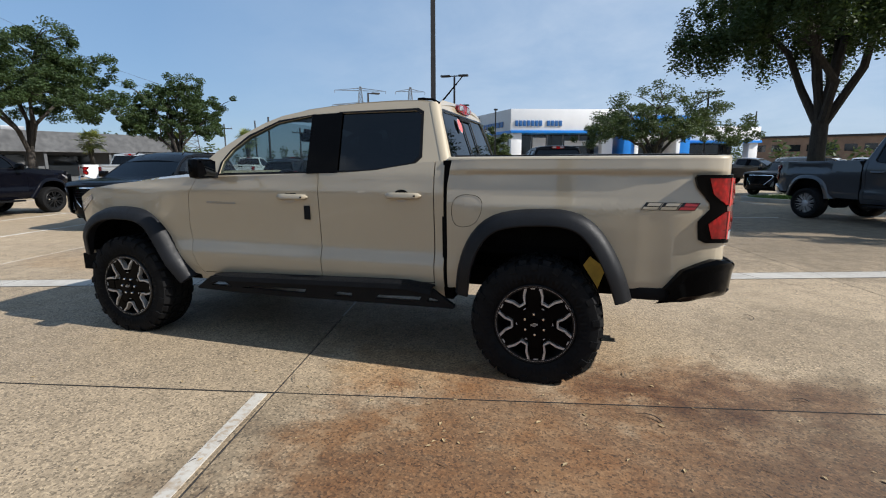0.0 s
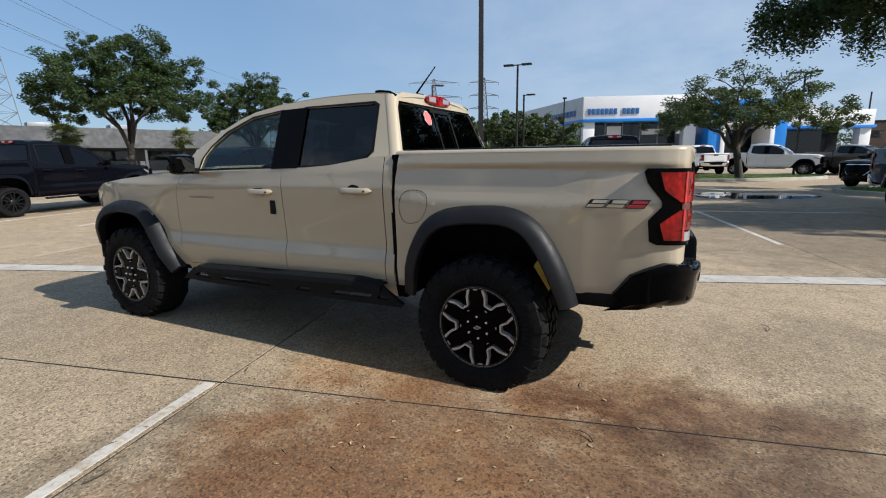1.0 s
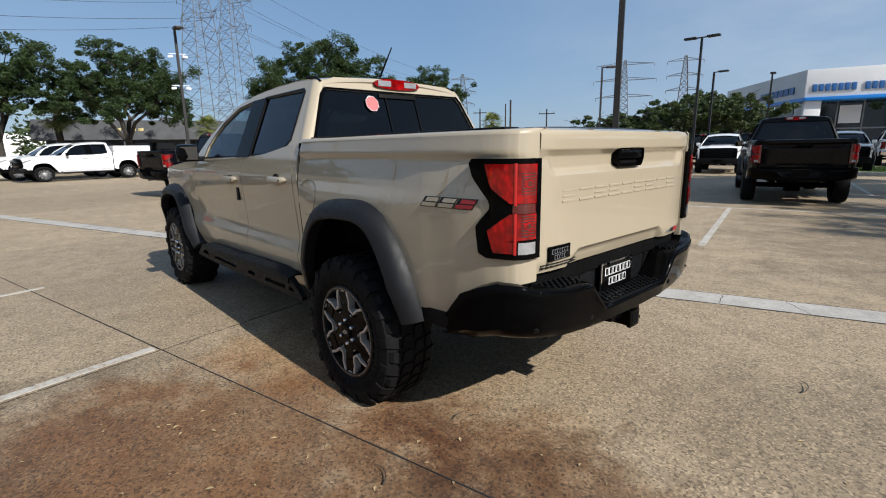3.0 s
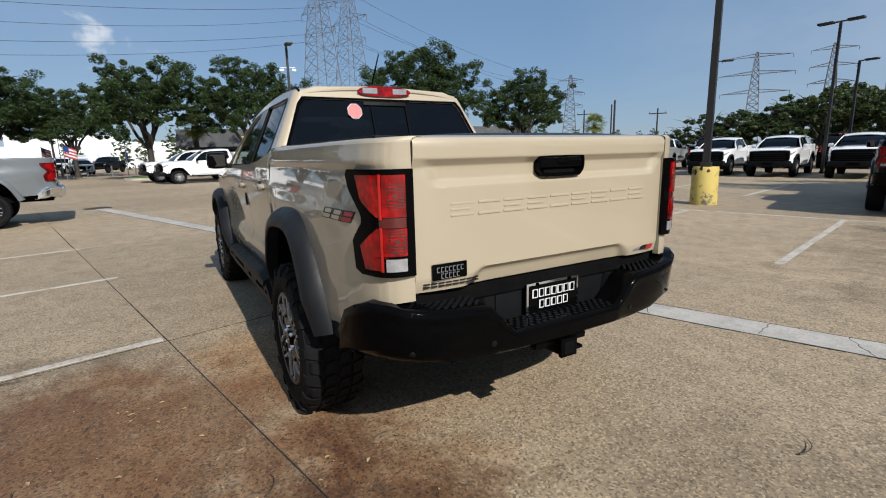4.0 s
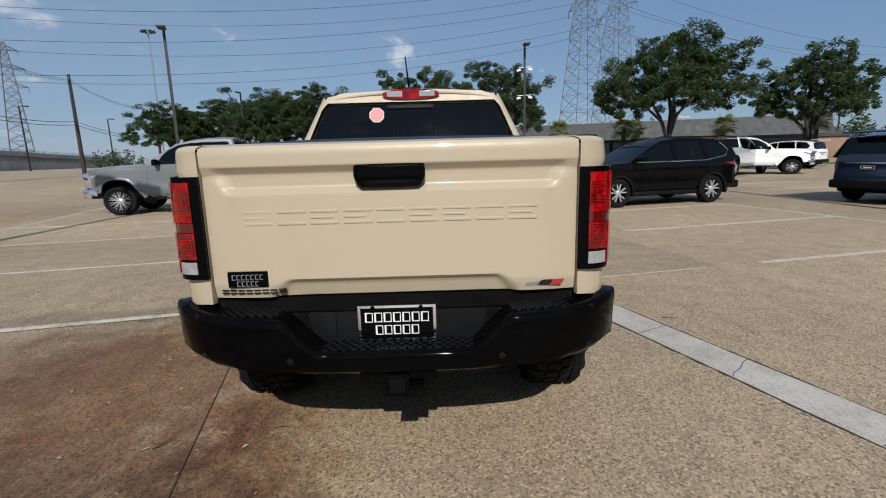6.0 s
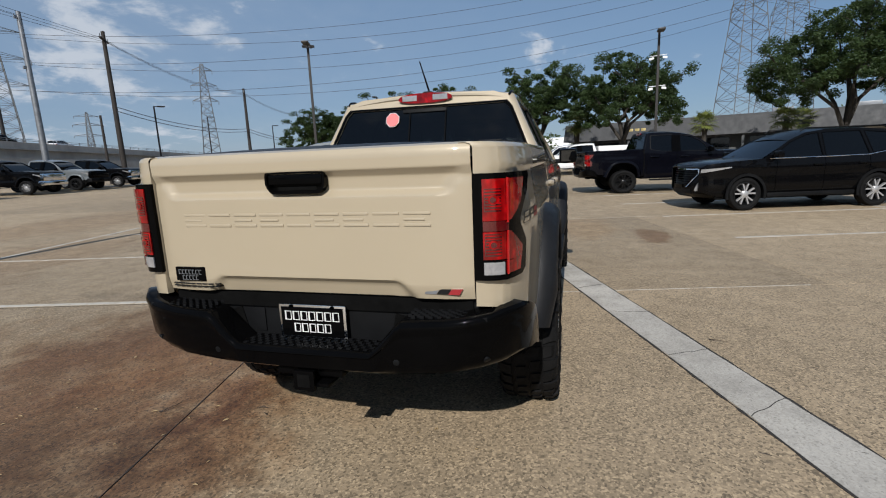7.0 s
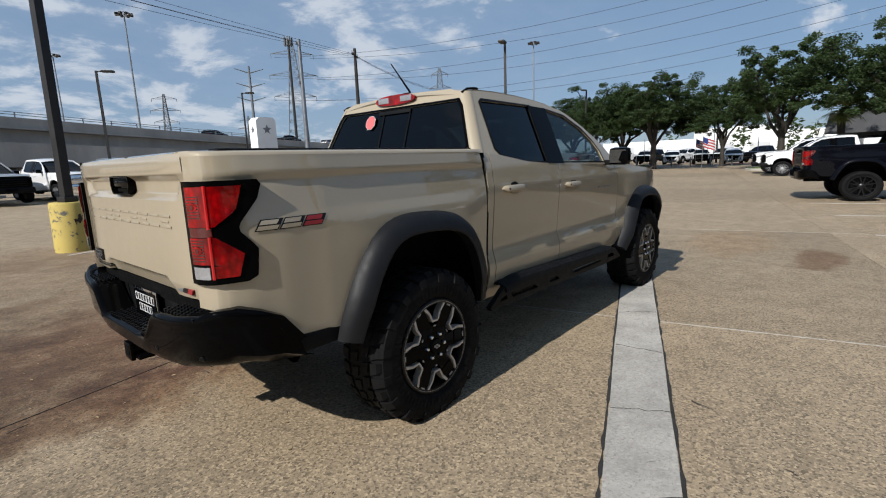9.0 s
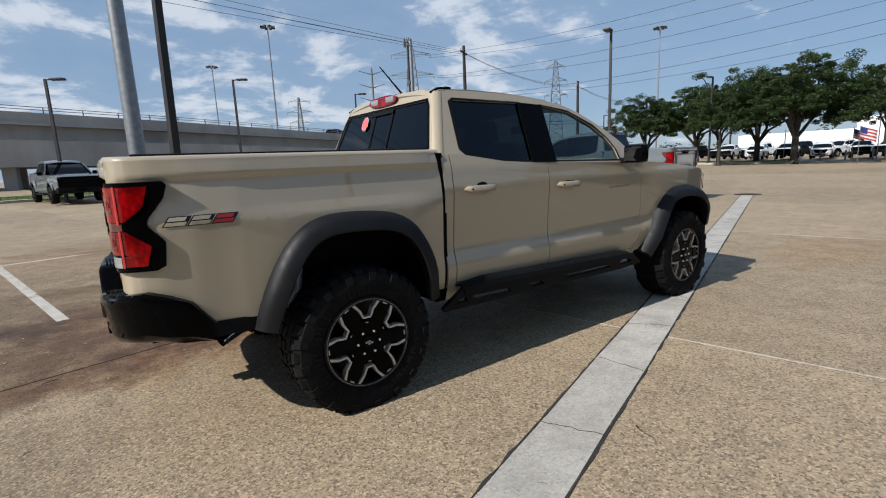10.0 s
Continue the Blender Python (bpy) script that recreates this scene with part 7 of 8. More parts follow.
def timber_pole(x, y, h, arm=True, lean=0.0):
    root = thing("utility_pole", "dark timber utility pole", "utility pole", pose(x, y, rise(x, y) - 0.4, 0, lean, 0))
    bm = bmesh.new()
    ring_tube(bm, [(0, 0, -0.5), (0, 0, h)], [0.24, 0.15] if h > 9.5 else [0.13, 0.09], 10)
    part("pole", bm, M["timber"], root)
    if arm:
        bm = bmesh.new()
        box(bm, -1.1, 1.1, -0.06, 0.06, h - 0.75, h - 0.62, 0.01, pose(0, 0, 0, 0, 0, 35))
        part("crossarm", bm, M["timber"], root)
        for k in (-1, 0, 1):
            bm = bmesh.new()
            p = pose(0, 0, 0, 0, 0, 35) @ Vector((k * 1.0, 0, h - 0.62))
            ring_tube(bm, [p, p + Vector((0, 0, 0.25))], [0.05, 0.035], 6)
            part("insulator", bm, M["galv"], root)
    return root


for x, y, h, arm in ((55.0, -21.0, 15.6, True), (-120.0, -50.0, 10.4, True), (-31.1, -37.0, 13.0, True), (-53.5, -40.6, 11.4, True), (-75.5, -44.0, 10.5, True), (-30.3, -37.8, 6.2, False), (-29.6, 24.8, 6.6, False), (-31.0, 38.0, 6.5, False), (-54.0, 58.0, 8.0, True), (-46.0, 55.0, 8.0, False), (-40.0, 57.0, 7.0, True), (23.0, 80.0, 9.5, False), (-60.0, 52.0, 8.6, False), (-70.0, -12.0, 9.0, False)):
    timber_pole(x, y, h, arm)


def high_mast(x, y, z0, h):
    root = thing("high_mast_light", "slender high-mast road light", "high mast", pose(x, y, z0))
    bm = bmesh.new()
    ring_tube(bm, [(0, 0, -3), (0, 0, h)], [h * 0.007, h * 0.004], 8)
    part("pole", bm, M["galv"], root)
    bm = bmesh.new()
    ring_tube(bm, [(h * 0.035 * math.cos(a), h * 0.035 * math.sin(a), h) for a in np.linspace(0, 2 * math.pi, 13)], h * 0.003, 5, False)
    part("ring", bm, M["galv"], root)
    for k in range(8):
        bm = bmesh.new()
        a = k * math.pi / 4
        box(bm, h * 0.025, h * 0.05, -h * 0.006, h * 0.006, h - h * 0.012, h, 0, pose(0, 0, 0, 0, 0, math.degrees(a)))
        part("lamp_head", bm, M["bronze"], root)


high_mast(-43.7, -140.1, 0, 41.0)
high_mast(-114.0, -64.8, 0, 31.2)
high_mast(-32.0, -160.0, 0, 33.0)
high_mast(-56.8, -9.6, 0, 7.2)


def lattice(name_label, x, y, h, base, turn, arms, neck=0.55, r=0.16):
    """A lattice transmission tower of four legs, panels of bracing and crossarms."""
    root = thing("transmission_tower", name_label, "pylon", pose(x, y, 0, 0, 0, turn))
    r *= 0.62
    half = lambda z: base / 2 * (1 - z / h) ** 0.8 * (1 - 0.12) + base * 0.07
    zs = [h * (1 - (1 - k / 15) ** 1.3) for k in range(16)]
    corner = lambda z, k: Vector(((1, 1, -1, -1)[k] * half(z), (1, -1, -1, 1)[k] * half(z), z))
    for k in range(4):
        bm = bmesh.new()
        ring_tube(bm, [corner(z, k) for z in zs], r, 4)
        part("leg", bm, M["tower"], root)
    for k in range(4):
        bm = bmesh.new()
        j = (k + 1) % 4
        for a, b in zip(zs, zs[1:]):
            ring_tube(bm, [corner(a, k), corner(b, j)], r * 0.55, 3, False)
            ring_tube(bm, [corner(a, j), corner(b, k)], r * 0.55, 3, False)
            ring_tube(bm, [corner(b, k), corner(b, j)], r * 0.5, 3, False)
        tagged(part("bracing", bm, M["tower"], root), kind="stuff")
    for z, L in arms:
        for s in (-1, 1):
            bm = bmesh.new()
            tip = Vector((s * L, 0, z))
            for k in ((0, 1) if s > 0 else (2, 3)):
                ring_tube(bm, [corner(z, k), tip], r * 0.6, 3, False)
                ring_tube(bm, [corner(z + h * 0.03, k), tip], r * 0.6, 3, False)
            part("crossarm", bm, M["tower"], root)
            bm = bmesh.new()
            ring_tube(bm, [tip, tip - Vector((0, 0, h * 0.035))], r * 0.7, 5)
            part("insulator", bm, M["tower"], root)
    return root


T1, T5 = (-157.0, 47.6), (-96.5, -149.0)
lattice("tall pale lattice transmission tower beside its twin", *T1, 58, 12, 15, ((40, 9), (47, 10), (54, 8)), r=0.22)
lattice("tall pale lattice transmission tower beside its twin", -166.0, 61.0, 58, 12, 15, ((40, 9), (47, 10), (54, 8)), r=0.2)
lattice("lattice transmission tower beyond the elevated road", *T5, 43, 8, -32, ((26, 7), (33, 8), (40, 7)), r=0.2)
lattice("distant lattice transmission tower", -90.0, 175.7, 32, 5, 27, ((19, 10), (25, 11), (30.5, 10)), r=0.22)
lattice("distant lattice transmission tower", -85.8, 220.0, 38, 6, 25, ((24, 7), (30, 7), (36, 7)), r=0.25)
lattice("distant lattice transmission tower", -210.5, 210.5, 44, 9, 45, ((27, 7), (34, 8), (41, 7)), r=0.28)
lattice("distant lattice transmission tower", -85.0, -235.0, 36, 4, -32, ((24, 5), (29, 6), (34, 5)), r=0.22)
lattice("distant lattice transmission tower", -122.0, -232.0, 28, 3, -32, ((18, 5), (22, 5), (26, 4)), r=0.25)
lattice("distant lattice transmission tower", -180.0, -222.0, 30, 4, -32, ((19, 6), (24, 6), (28, 5)), r=0.25)
lattice("distant slim transmission tower", -140.0, -120.0, 36, 6, -50, ((24, 4), (29, 4), (34, 3)), r=0.2)
# tubular pole with triangular arms and the mobile-phone mast beside the tower
tub = thing("transmission_pole", "tubular transmission pole with raised arms", "pylon", pose(-92.0, -171.0, 0, 0, 0, -30))
bm = bmesh.new()
ring_tube(bm, [(0, 0, 0), (0, 0, 39)], [0.7, 0.35], 10)
part("pole", bm, M["tower"], tub)
for z in (28, 33, 38):
    for s in (-1, 1):
        bm = bmesh.new()
        ring_tube(bm, [(0, 0, z - 1.5), (s * 5, 0, z)], [0.25, 0.12], 6)
        part("crossarm", bm, M["tower"], tub)
cell = thing("mobile_mast", "slim mobile-phone mast with an antenna head", "mast", pose(-88.0, -137.5, 0))
bm = bmesh.new()
ring_tube(bm, [(0, 0, 0), (0, 0, 41)], [0.5, 0.35], 10)
part("pole", bm, M["bronze"], cell)
for k in range(9):
    bm = bmesh.new()
    a = k * 40
    box(bm, 1.1, 1.4, -0.2, 0.2, 39.4, 42.0, 0.05, pose(0, 0, 0, 0, 0, a))
    part("antenna_panel", bm, M["tower"], cell)



def cable(a, b, sag, r, n=24):
    bm = bmesh.new()
    A, B = Vector(a), Vector(b)
    ring_tube(bm, [A + (B - A) * k / n - Vector((0, 0, sag * 4 * (k / n) * (1 - k / n))) for k in range(n + 1)], r, 4, False)
    return tagged(link_mesh("overhead_cable", bm, M["wire"]), "long sagging overhead power cable", "cable", group="overhead cables")


for dy, z1, z5, s in ((-9, 38.6, 24.8, 9), (9, 38.6, 24.8, 9), (-10, 45.6, 31.8, 9), (10, 45.6, 31.8, 9), (-8, 52.6, 38.8, 9), (8, 52.6, 38.8, 9)):
    c = Vector((math.cos(radians(15)), math.sin(radians(15)), 0)) * dy
    d = Vector((math.cos(radians(-32)), math.sin(radians(-32)), 0)) * dy * 0.75
    cable((T1[0] + c.x, T1[1] + c.y, z1), (T5[0] + d.x, T5[1] + d.y, z5), s, 0.045)
    e = Vector((math.cos(radians(45)), math.sin(radians(45)), 0)) * dy * 0.8
    cable((T1[0] + c.x, T1[1] + c.y, z1), (-210.5 + e.x, 210.5 + e.y, z1 - 13), 6, 0.05)
# road-side distribution lines along the timber poles
for k in (-1, 0, 1):
    o = Vector((k * 0.8, k * 0.55, 0))
    P = [Vector((55, -21, 14.5)), Vector((-31.1, -37.0, 12.3)), Vector((-53.5, -40.6, 10.8)), Vector((-75.5, -44.0, 9.9)), Vector((-120.0, -50.0, 9.5))]
    for a, b in zip(P, P[1:]):
        near = Vector((0, 0, 1.1 * k)) if a.x > 0 else Vector((0, 0, 0))
        cable(a + o + near, b + o, 0.9, 0.014)
for dz in (0, 0.35):
    cable((-31.1, -37.0, 6.6 + dz), (-53.5, -40.6, 6.0 + dz), 0.7, 0.03)
    cable((-53.5, -40.6, 6.0 + dz), (-75.5, -44.0, 5.6 + dz), 0.7, 0.03)
cable((55, -21, 15.4), (-24.8, -37.2, 12.6), 1.0, 0.016)

# ---- buildings ----
def house_box(bm, x0, x1, y0, y1, z0, z1):
    return box(bm, x0, x1, y0, y1, z0, z1)


# showroom: white fascia with a blue edge over dark glazing, and a blue entrance arch
SH = pose(-10.4, 60.0, 0, 0, 0, 20.0)
show = thing("showroom", "white-fronted car showroom with a blue band and dark glazing", "building", SH)
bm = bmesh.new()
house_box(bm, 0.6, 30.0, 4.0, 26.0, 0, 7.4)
part("wall", bm, M["fascia_grey_and_shade"], show)
bm = bmesh.new()
box(bm, 0.0, 14.2, -0.6, 3.9, 5.75, 8.45, 0.03)
part("front_fascia", bm, M["fascia"], show, "white metal fascia")
# White like the front; the grey puts its shade into the colour.
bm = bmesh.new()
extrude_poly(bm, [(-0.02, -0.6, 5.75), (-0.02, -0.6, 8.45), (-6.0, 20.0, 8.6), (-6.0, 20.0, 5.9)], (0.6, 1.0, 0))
part("side_fascia", bm, M["fascia_grey_and_shade"], show, "white side fascia with its shade painted as grey")
bm = bmesh.new()
box(bm, 0.0, 14.4, -0.75, 3.9, 5.42, 5.75, 0.03)
part("blue_band", bm, M["blue_panel"], show, "blue edge band")
bm = bmesh.new()
extrude_poly(bm, [(-0.05, -0.7, 5.42), (-0.05, -0.7, 5.75), (-6.0, 19.9, 5.85), (-6.0, 19.9, 5.5)], (0.6, 1.0, 0))
part("blue_band", bm, M["blue_panel"], show)
for x0, x1 in ((0.1, 1.5), (12.2, 13.6)):
    bm = bmesh.new()
    box(bm, x0, x1, -0.4, 0.9, 0, 5.42, 0.02)
    part("column", bm, M["fascia"], show)
bm = bmesh.new()
house_box(bm, 1.5, 12.2, 2.5, 3.5, 0, 5.42)
part("shop_window", bm, M["shop_glass"], show, "dark showroom glazing")
for x in (3.4, 5.6, 7.8, 10.0):
    bm = bmesh.new()
    box(bm, x - 0.06, x + 0.06, 2.42, 2.5, 0, 5.42)
    part("mullion", bm, M["galv"], show)
bm = bmesh.new()
box(bm, 1.5, 12.2, 2.40, 2.48, 2.6, 2.75)
part("transom", bm, M["galv"], show)
# Pale sheets on the glazing paint reflections into the shopfront.
for x0, x1, z0, z1 in ((3.6, 5.4, 3.2, 5.0), (8.0, 11.0, 3.9, 4.6)):
    bm = bmesh.new()
    box(bm, x0, x1, 2.36, 2.39, z0, z1)
    part("window_poster", bm, M["white_wall"], show, "pale panel painted as a reflection in the glazing")
for k in range(4):
    bm = bmesh.new()
    a, b = 0.08 + k * 0.22, 0.08 + (k + 1) * 0.22 - 0.02
    A, B = Vector((-0.05, -0.3, 0)), Vector((-6.0, 20.4, 0))
    p, q = A + (B - A) * a, A + (B - A) * b
    extrude_poly(bm, [(p.x, p.y, 0), (q.x, q.y, 0), (q.x, q.y, 5.4), (p.x, p.y, 5.4)], (0.1, 0.2, 0))
    part("side_window", bm, M["shop_glass"], show)
# name across the fascia as plain blue bars
for k in range(12):
    if k == 7:
        continue
    x = 0.55 + k * 0.52
    bm = bmesh.new()
    box(bm, x, x + 0.40, -0.72, -0.60, 6.30, 7.0, 0.04)
    part("sign_bar", bm, M["sign_blue"], show)
    f0, f1 = 0.10 + k * 0.055, 0.10 + k * 0.055 + 0.040
    A, B = Vector((-0.04, -0.64, 0)), Vector((-6.02, 19.96, 0))
    p, q = A + (B - A) * f0, A + (B - A) * f1
    bm = bmesh.new()
    extrude_poly(bm, [(p.x, p.y, 6.3), (q.x, q.y, 6.3), (q.x, q.y, 7.0), (p.x, p.y, 7.0)], (-0.08, -0.06, 0))
    part("sign_bar", bm, M["sign_blue"], show)
bm = bmesh.new()
v = [bm.verts.new(p) for p in ((5.5, 8, 8.3), (8.5, 8, 8.3), (8.5, 11, 8.3), (5.5, 11, 8.3), (7, 9.5, 9.4))]
for k in range(4):
    bm.faces.new((v[k], v[(k + 1) % 4], v[4]))
part("skylight", bm, M["galv"], show)
for x0, x1 in ((14.6, 16.0), (22.0, 23.4)):
    bm = bmesh.new()
    box(bm, x0, x1, -1.6, 2.5, 0, 7.6, 0.03)
    part("arch_pier", bm, M["blue_panel"], show, "bright blue entrance pier")
bm = bmesh.new()
box(bm, 16.0, 22.0, -1.6, 2.5, 5.2, 7.6, 0.03)
part("arch_beam", bm, M["blue_panel"], show)
for x0, x1, z0, z1 in ((16.0, 22.0, 4.7, 5.2), (16.0, 16.5, 0, 4.7), (21.5, 22.0, 0, 4.7)):
    bm = bmesh.new()
    box(bm, x0, x1, -1.75, 2.4, z0, z1, 0.02)
    part("arch_lining", bm, M["fascia"], show)
bm = bmesh.new()
box(bm, 23.4, 33.5, -0.6, 3.9, 4.5, 6.3, 0.03)
part("front_fascia", bm, M["fascia"], show)
bm = bmesh.new()
box(bm, 23.4, 33.7, -0.75, 3.9, 4.2, 4.5, 0.03)
part("blue_band", bm, M["blue_panel"], show)
bm = bmesh.new()
box(bm, 32.2, 33.4, -0.4, 0.8, 0, 4.2, 0.02)
part("column", bm, M["fascia"], show)
bm = bmesh.new()
house_box(bm, 16.6, 32.0, 3.0, 3.8, 0, 4.4)
part("shop_window", bm, M["shop_glass"], show)

# long low service building behind the oaks
srv = thing("service_building", "long low charcoal building with a sloping metal roof", "building", pose(-49.2, 1.0, 0, 0, 0, -16))
bm = bmesh.new()
box(bm, -9, 0.0, 0, 34, 0, 2.6)
part("wall", bm, M["dark_wall"], srv)
bm = bmesh.new()
extrude_poly(bm, [(1.4, -0.6, 2.45), (0.6, -0.6, 4.1), (-9.4, -0.6, 4.1), (-9.4, -0.6, 2.45)], (0, 35.2, 0))
part("roof", bm, M["roof_grey"], srv, "charcoal metal mansard roof")
for k in range(7):
    bm = bmesh.new()
    box(bm, 0.0, 0.06, 1.5 + k * 4.6, 4.6 + k * 4.6, 0.5, 2.2)
    w = part("window", bm, M["shop_glass"], srv)
    bm = bmesh.new()
    box(bm, 1.0, 1.2, 0.9 + k * 4.6, 1.1 + k * 4.6, 0, 2.5)
    part("post", bm, M["dark_wall"], srv)
for k in range(4):
    bm = bmesh.new()
    box(bm, 0.95, 1.05, 5.0 + k * 0.55, 5.4 + k * 0.55, 2.95, 3.4, 0.03, None)
    part("sign_bar", bm, M["gold"], srv)
for y in (8, 17, 23):
    bm = bmesh.new()
    box(bm, -6, -4.5, y, y + 1.6, 4.1, 4.7, 0.02)
    part("roof_unit", bm, M["galv"], srv)

whs = thing("warehouse", "long white warehouse with stepped flat roofs", "building", pose(-108, -24, 0, 0, 0, 0))
for x0, x1, y0, y1, h in ((-30, 0, 0, 16, 6.2), (-30, 0.5, 16, 30, 4.9), (-30, -2, -20, 0, 4.3)):
    bm = bmesh.new()
    box(bm, x0, x1, y0, y1, 0, h)
    part("wall", bm, M["white_wall"], whs)
for y in (-15, -9, 4, 10, 19, 25):
    bm = bmesh.new()
    box(bm, 0.5, 0.6, y, y + 3.2, 0, 3.0)
    part("dock_door", bm, M["fascia_grey_and_shade"], whs)
brk = thing("brick_block", "long brown brick block with a row of windows", "building", pose(31, 113, 0, 0, 0, -18))
bm = bmesh.new()
box(bm, 0, 60, 0, 16, 0, 6.6)
part("wall", bm, M["brick"], brk)
bm = bmesh.new()
box(bm, -0.3, 60.3, -0.3, 16, 6.6, 7.0)
part("roof_edge", bm, M["bronze"], brk)
for k in range(20):
    bm = bmesh.new()
    box(bm, 1.2 + k * 2.9, 3.1 + k * 2.9, -0.06, 0.05, 3.9, 5.2)
    part("window", bm, M["shop_glass"], brk)
red = thing("brick_house", "small brick shed with a chimney", "building", pose(-62, 46, 0))
bm = bmesh.new()
box(bm, -4, 4, -6, 6, 0, 2.6)
part("wall", bm, M["brick"], red)
bm = bmesh.new()
extrude_poly(bm, [(-4.3, -6.3, 2.6), (4.3, -6.3, 2.6), (0, -6.3, 4.2)], (0, 12.6, 0))
part("roof", bm, M["roof_grey"], red)

# ---- elevated road ----
ovr = thing("elevated_road", "weathered concrete elevated road with rails and piers", "bridge")
deck = [(60, -46.0, 6.9), (30, -52.0, 7.0), (7.4, -56.4, 7.0), (-8.0, -64.0, 6.9), (-34.0, -76.0, 6.4), (-57.0, -86.0, 6.1), (-90.0, -98.0, 5.6), (-140.0, -112.0, 4.4), (-200.0, -126.0, 3.0)]


def deck_strip(name, prof, mat, label=""):
    bm = bmesh.new()
    rows = []
    for i, p in enumerate(deck):
        a, b = Vector(deck[max(0, i - 1)]), Vector(deck[min(len(deck) - 1, i + 1)])
        d = (b - a); d.z = 0; d.normalize()
        s = Vector((d.y, -d.x, 0))
        if s.y < 0:
            s = -s
        rows.append([bm.verts.new(Vector(p) + s * o + Vector((0, 0, z))) for o, z in prof + prof[:1]])
    grid_faces(bm, rows)
    bmesh.ops.recalc_face_normals(bm, faces=bm.faces[:])
    return part(name, bm, mat, ovr, label, smooth=False)


deck_strip("parapet", [(0, -0.2), (0, 0.75), (-0.25, 0.75), (-0.25, -0.2)], M["bridge"], "pale concrete parapet")
deck_strip("deck", [(0.25, -0.45), (0.25, -0.2), (-12, -0.2), (-12, -0.45)], M["bridge"])
deck_strip("girder", [(-0.9, -1.9), (-0.9, -0.45), (-11, -0.45), (-11, -1.9)], M["bridge"])
deck_strip("ramp_wall", [(2.5, -4.0), (2.5, -2.0), (2.2, -2.0), (2.2, -4.0)], M["bridge"], "lower ramp parapet")
deck_strip("ramp_deck", [(2.5, -4.4), (2.5, -4.0), (-6, -4.0), (-6, -4.4)], M["bridge"])
for z in (1.0, 1.25):
    deck_strip("hand_rail", [(-0.1, z), (-0.1, z + 0.06), (-0.16, z + 0.06), (-0.16, z)], M["galv"])
for a, b in zip(deck, deck[1:]):
    n = max(2, int((Vector(b) - Vector(a)).length / 3.2))
    for k in range(n):
        p = Vector(a) + (Vector(b) - Vector(a)) * k / n
        bm = bmesh.new()
        box(bm, p.x - 0.05, p.x + 0.05, p.y - 0.18, p.y - 0.08, p.z + 0.7, p.z + 1.3)
        part("rail_post", bm, M["galv"], ovr)
        if k % 5 == 0:
            bm = bmesh.new()
            box(bm, p.x - 0.6, p.x + 0.6, p.y - 7, p.y - 5.6, 0, p.z - 1.9, 0.1)
            part("pier", bm, M["bridge"], ovr)
            bm = bmesh.new()
            box(bm, p.x - 0.5, p.x + 0.5, p.y - 1.5, p.y + 1.2, 0, p.z - 4.3, 0.1)
            part("pier", bm, M["bridge"], ovr)
# vehicles on it
copy_thing(suvB, pose(-33.5, -77.6, 6.3, 0, 0, 22))
copy_thing(suvW, pose(-66.0, -91.5, 5.9, 0, 0, 20))
copy_thing(far_black, pose(-52.0, -85.8, 6.1, 0, 0, 22))

# white monument with stars
mon = thing("monument_sign", "white tapered monument with star reliefs", "sign", pose(-30.6, -55.4, 0, 0, 0, 180))
bm = bmesh.new()
extrude_poly(bm, [(-1.35, -0.9, 0), (1.35, -0.9, 0), (1.3, -0.9, 7.4), (0.9, -0.9, 7.8), (-0.9, -0.9, 7.8), (-1.35, -0.9, 7.4)], (0, 1.8, 0))
part("body", bm, M["white_wall"], mon)
for side, r, fx, fz in ((1, 0.62, 0.0, 6.3), ):
    for s in (-1, 1):
        bm = bmesh.new()
        pts = [(fx + (r if k % 2 == 0 else r * 0.42) * math.sin(k * math.pi / 5), s * 0.9, fz + (r if k % 2 == 0 else r * 0.42) * math.cos(k * math.pi / 5)) for k in range(10)]
        extrude_poly(bm, pts, (0, s * 0.06, 0))
        part("star", bm, M["galv"], mon, "grey star relief")
for s in (-1, 1):
    bm = bmesh.new()
    pts = [(s * 1.34, (0.4 if k % 2 == 0 else 0.17) * math.sin(k * math.pi / 5), 6.3 + (0.4 if k % 2 == 0 else 0.17) * math.cos(k * math.pi / 5)) for k in range(10)]
    extrude_poly(bm, pts, (s * 0.06, 0, 0))
    part("star", bm, M["galv"], mon)

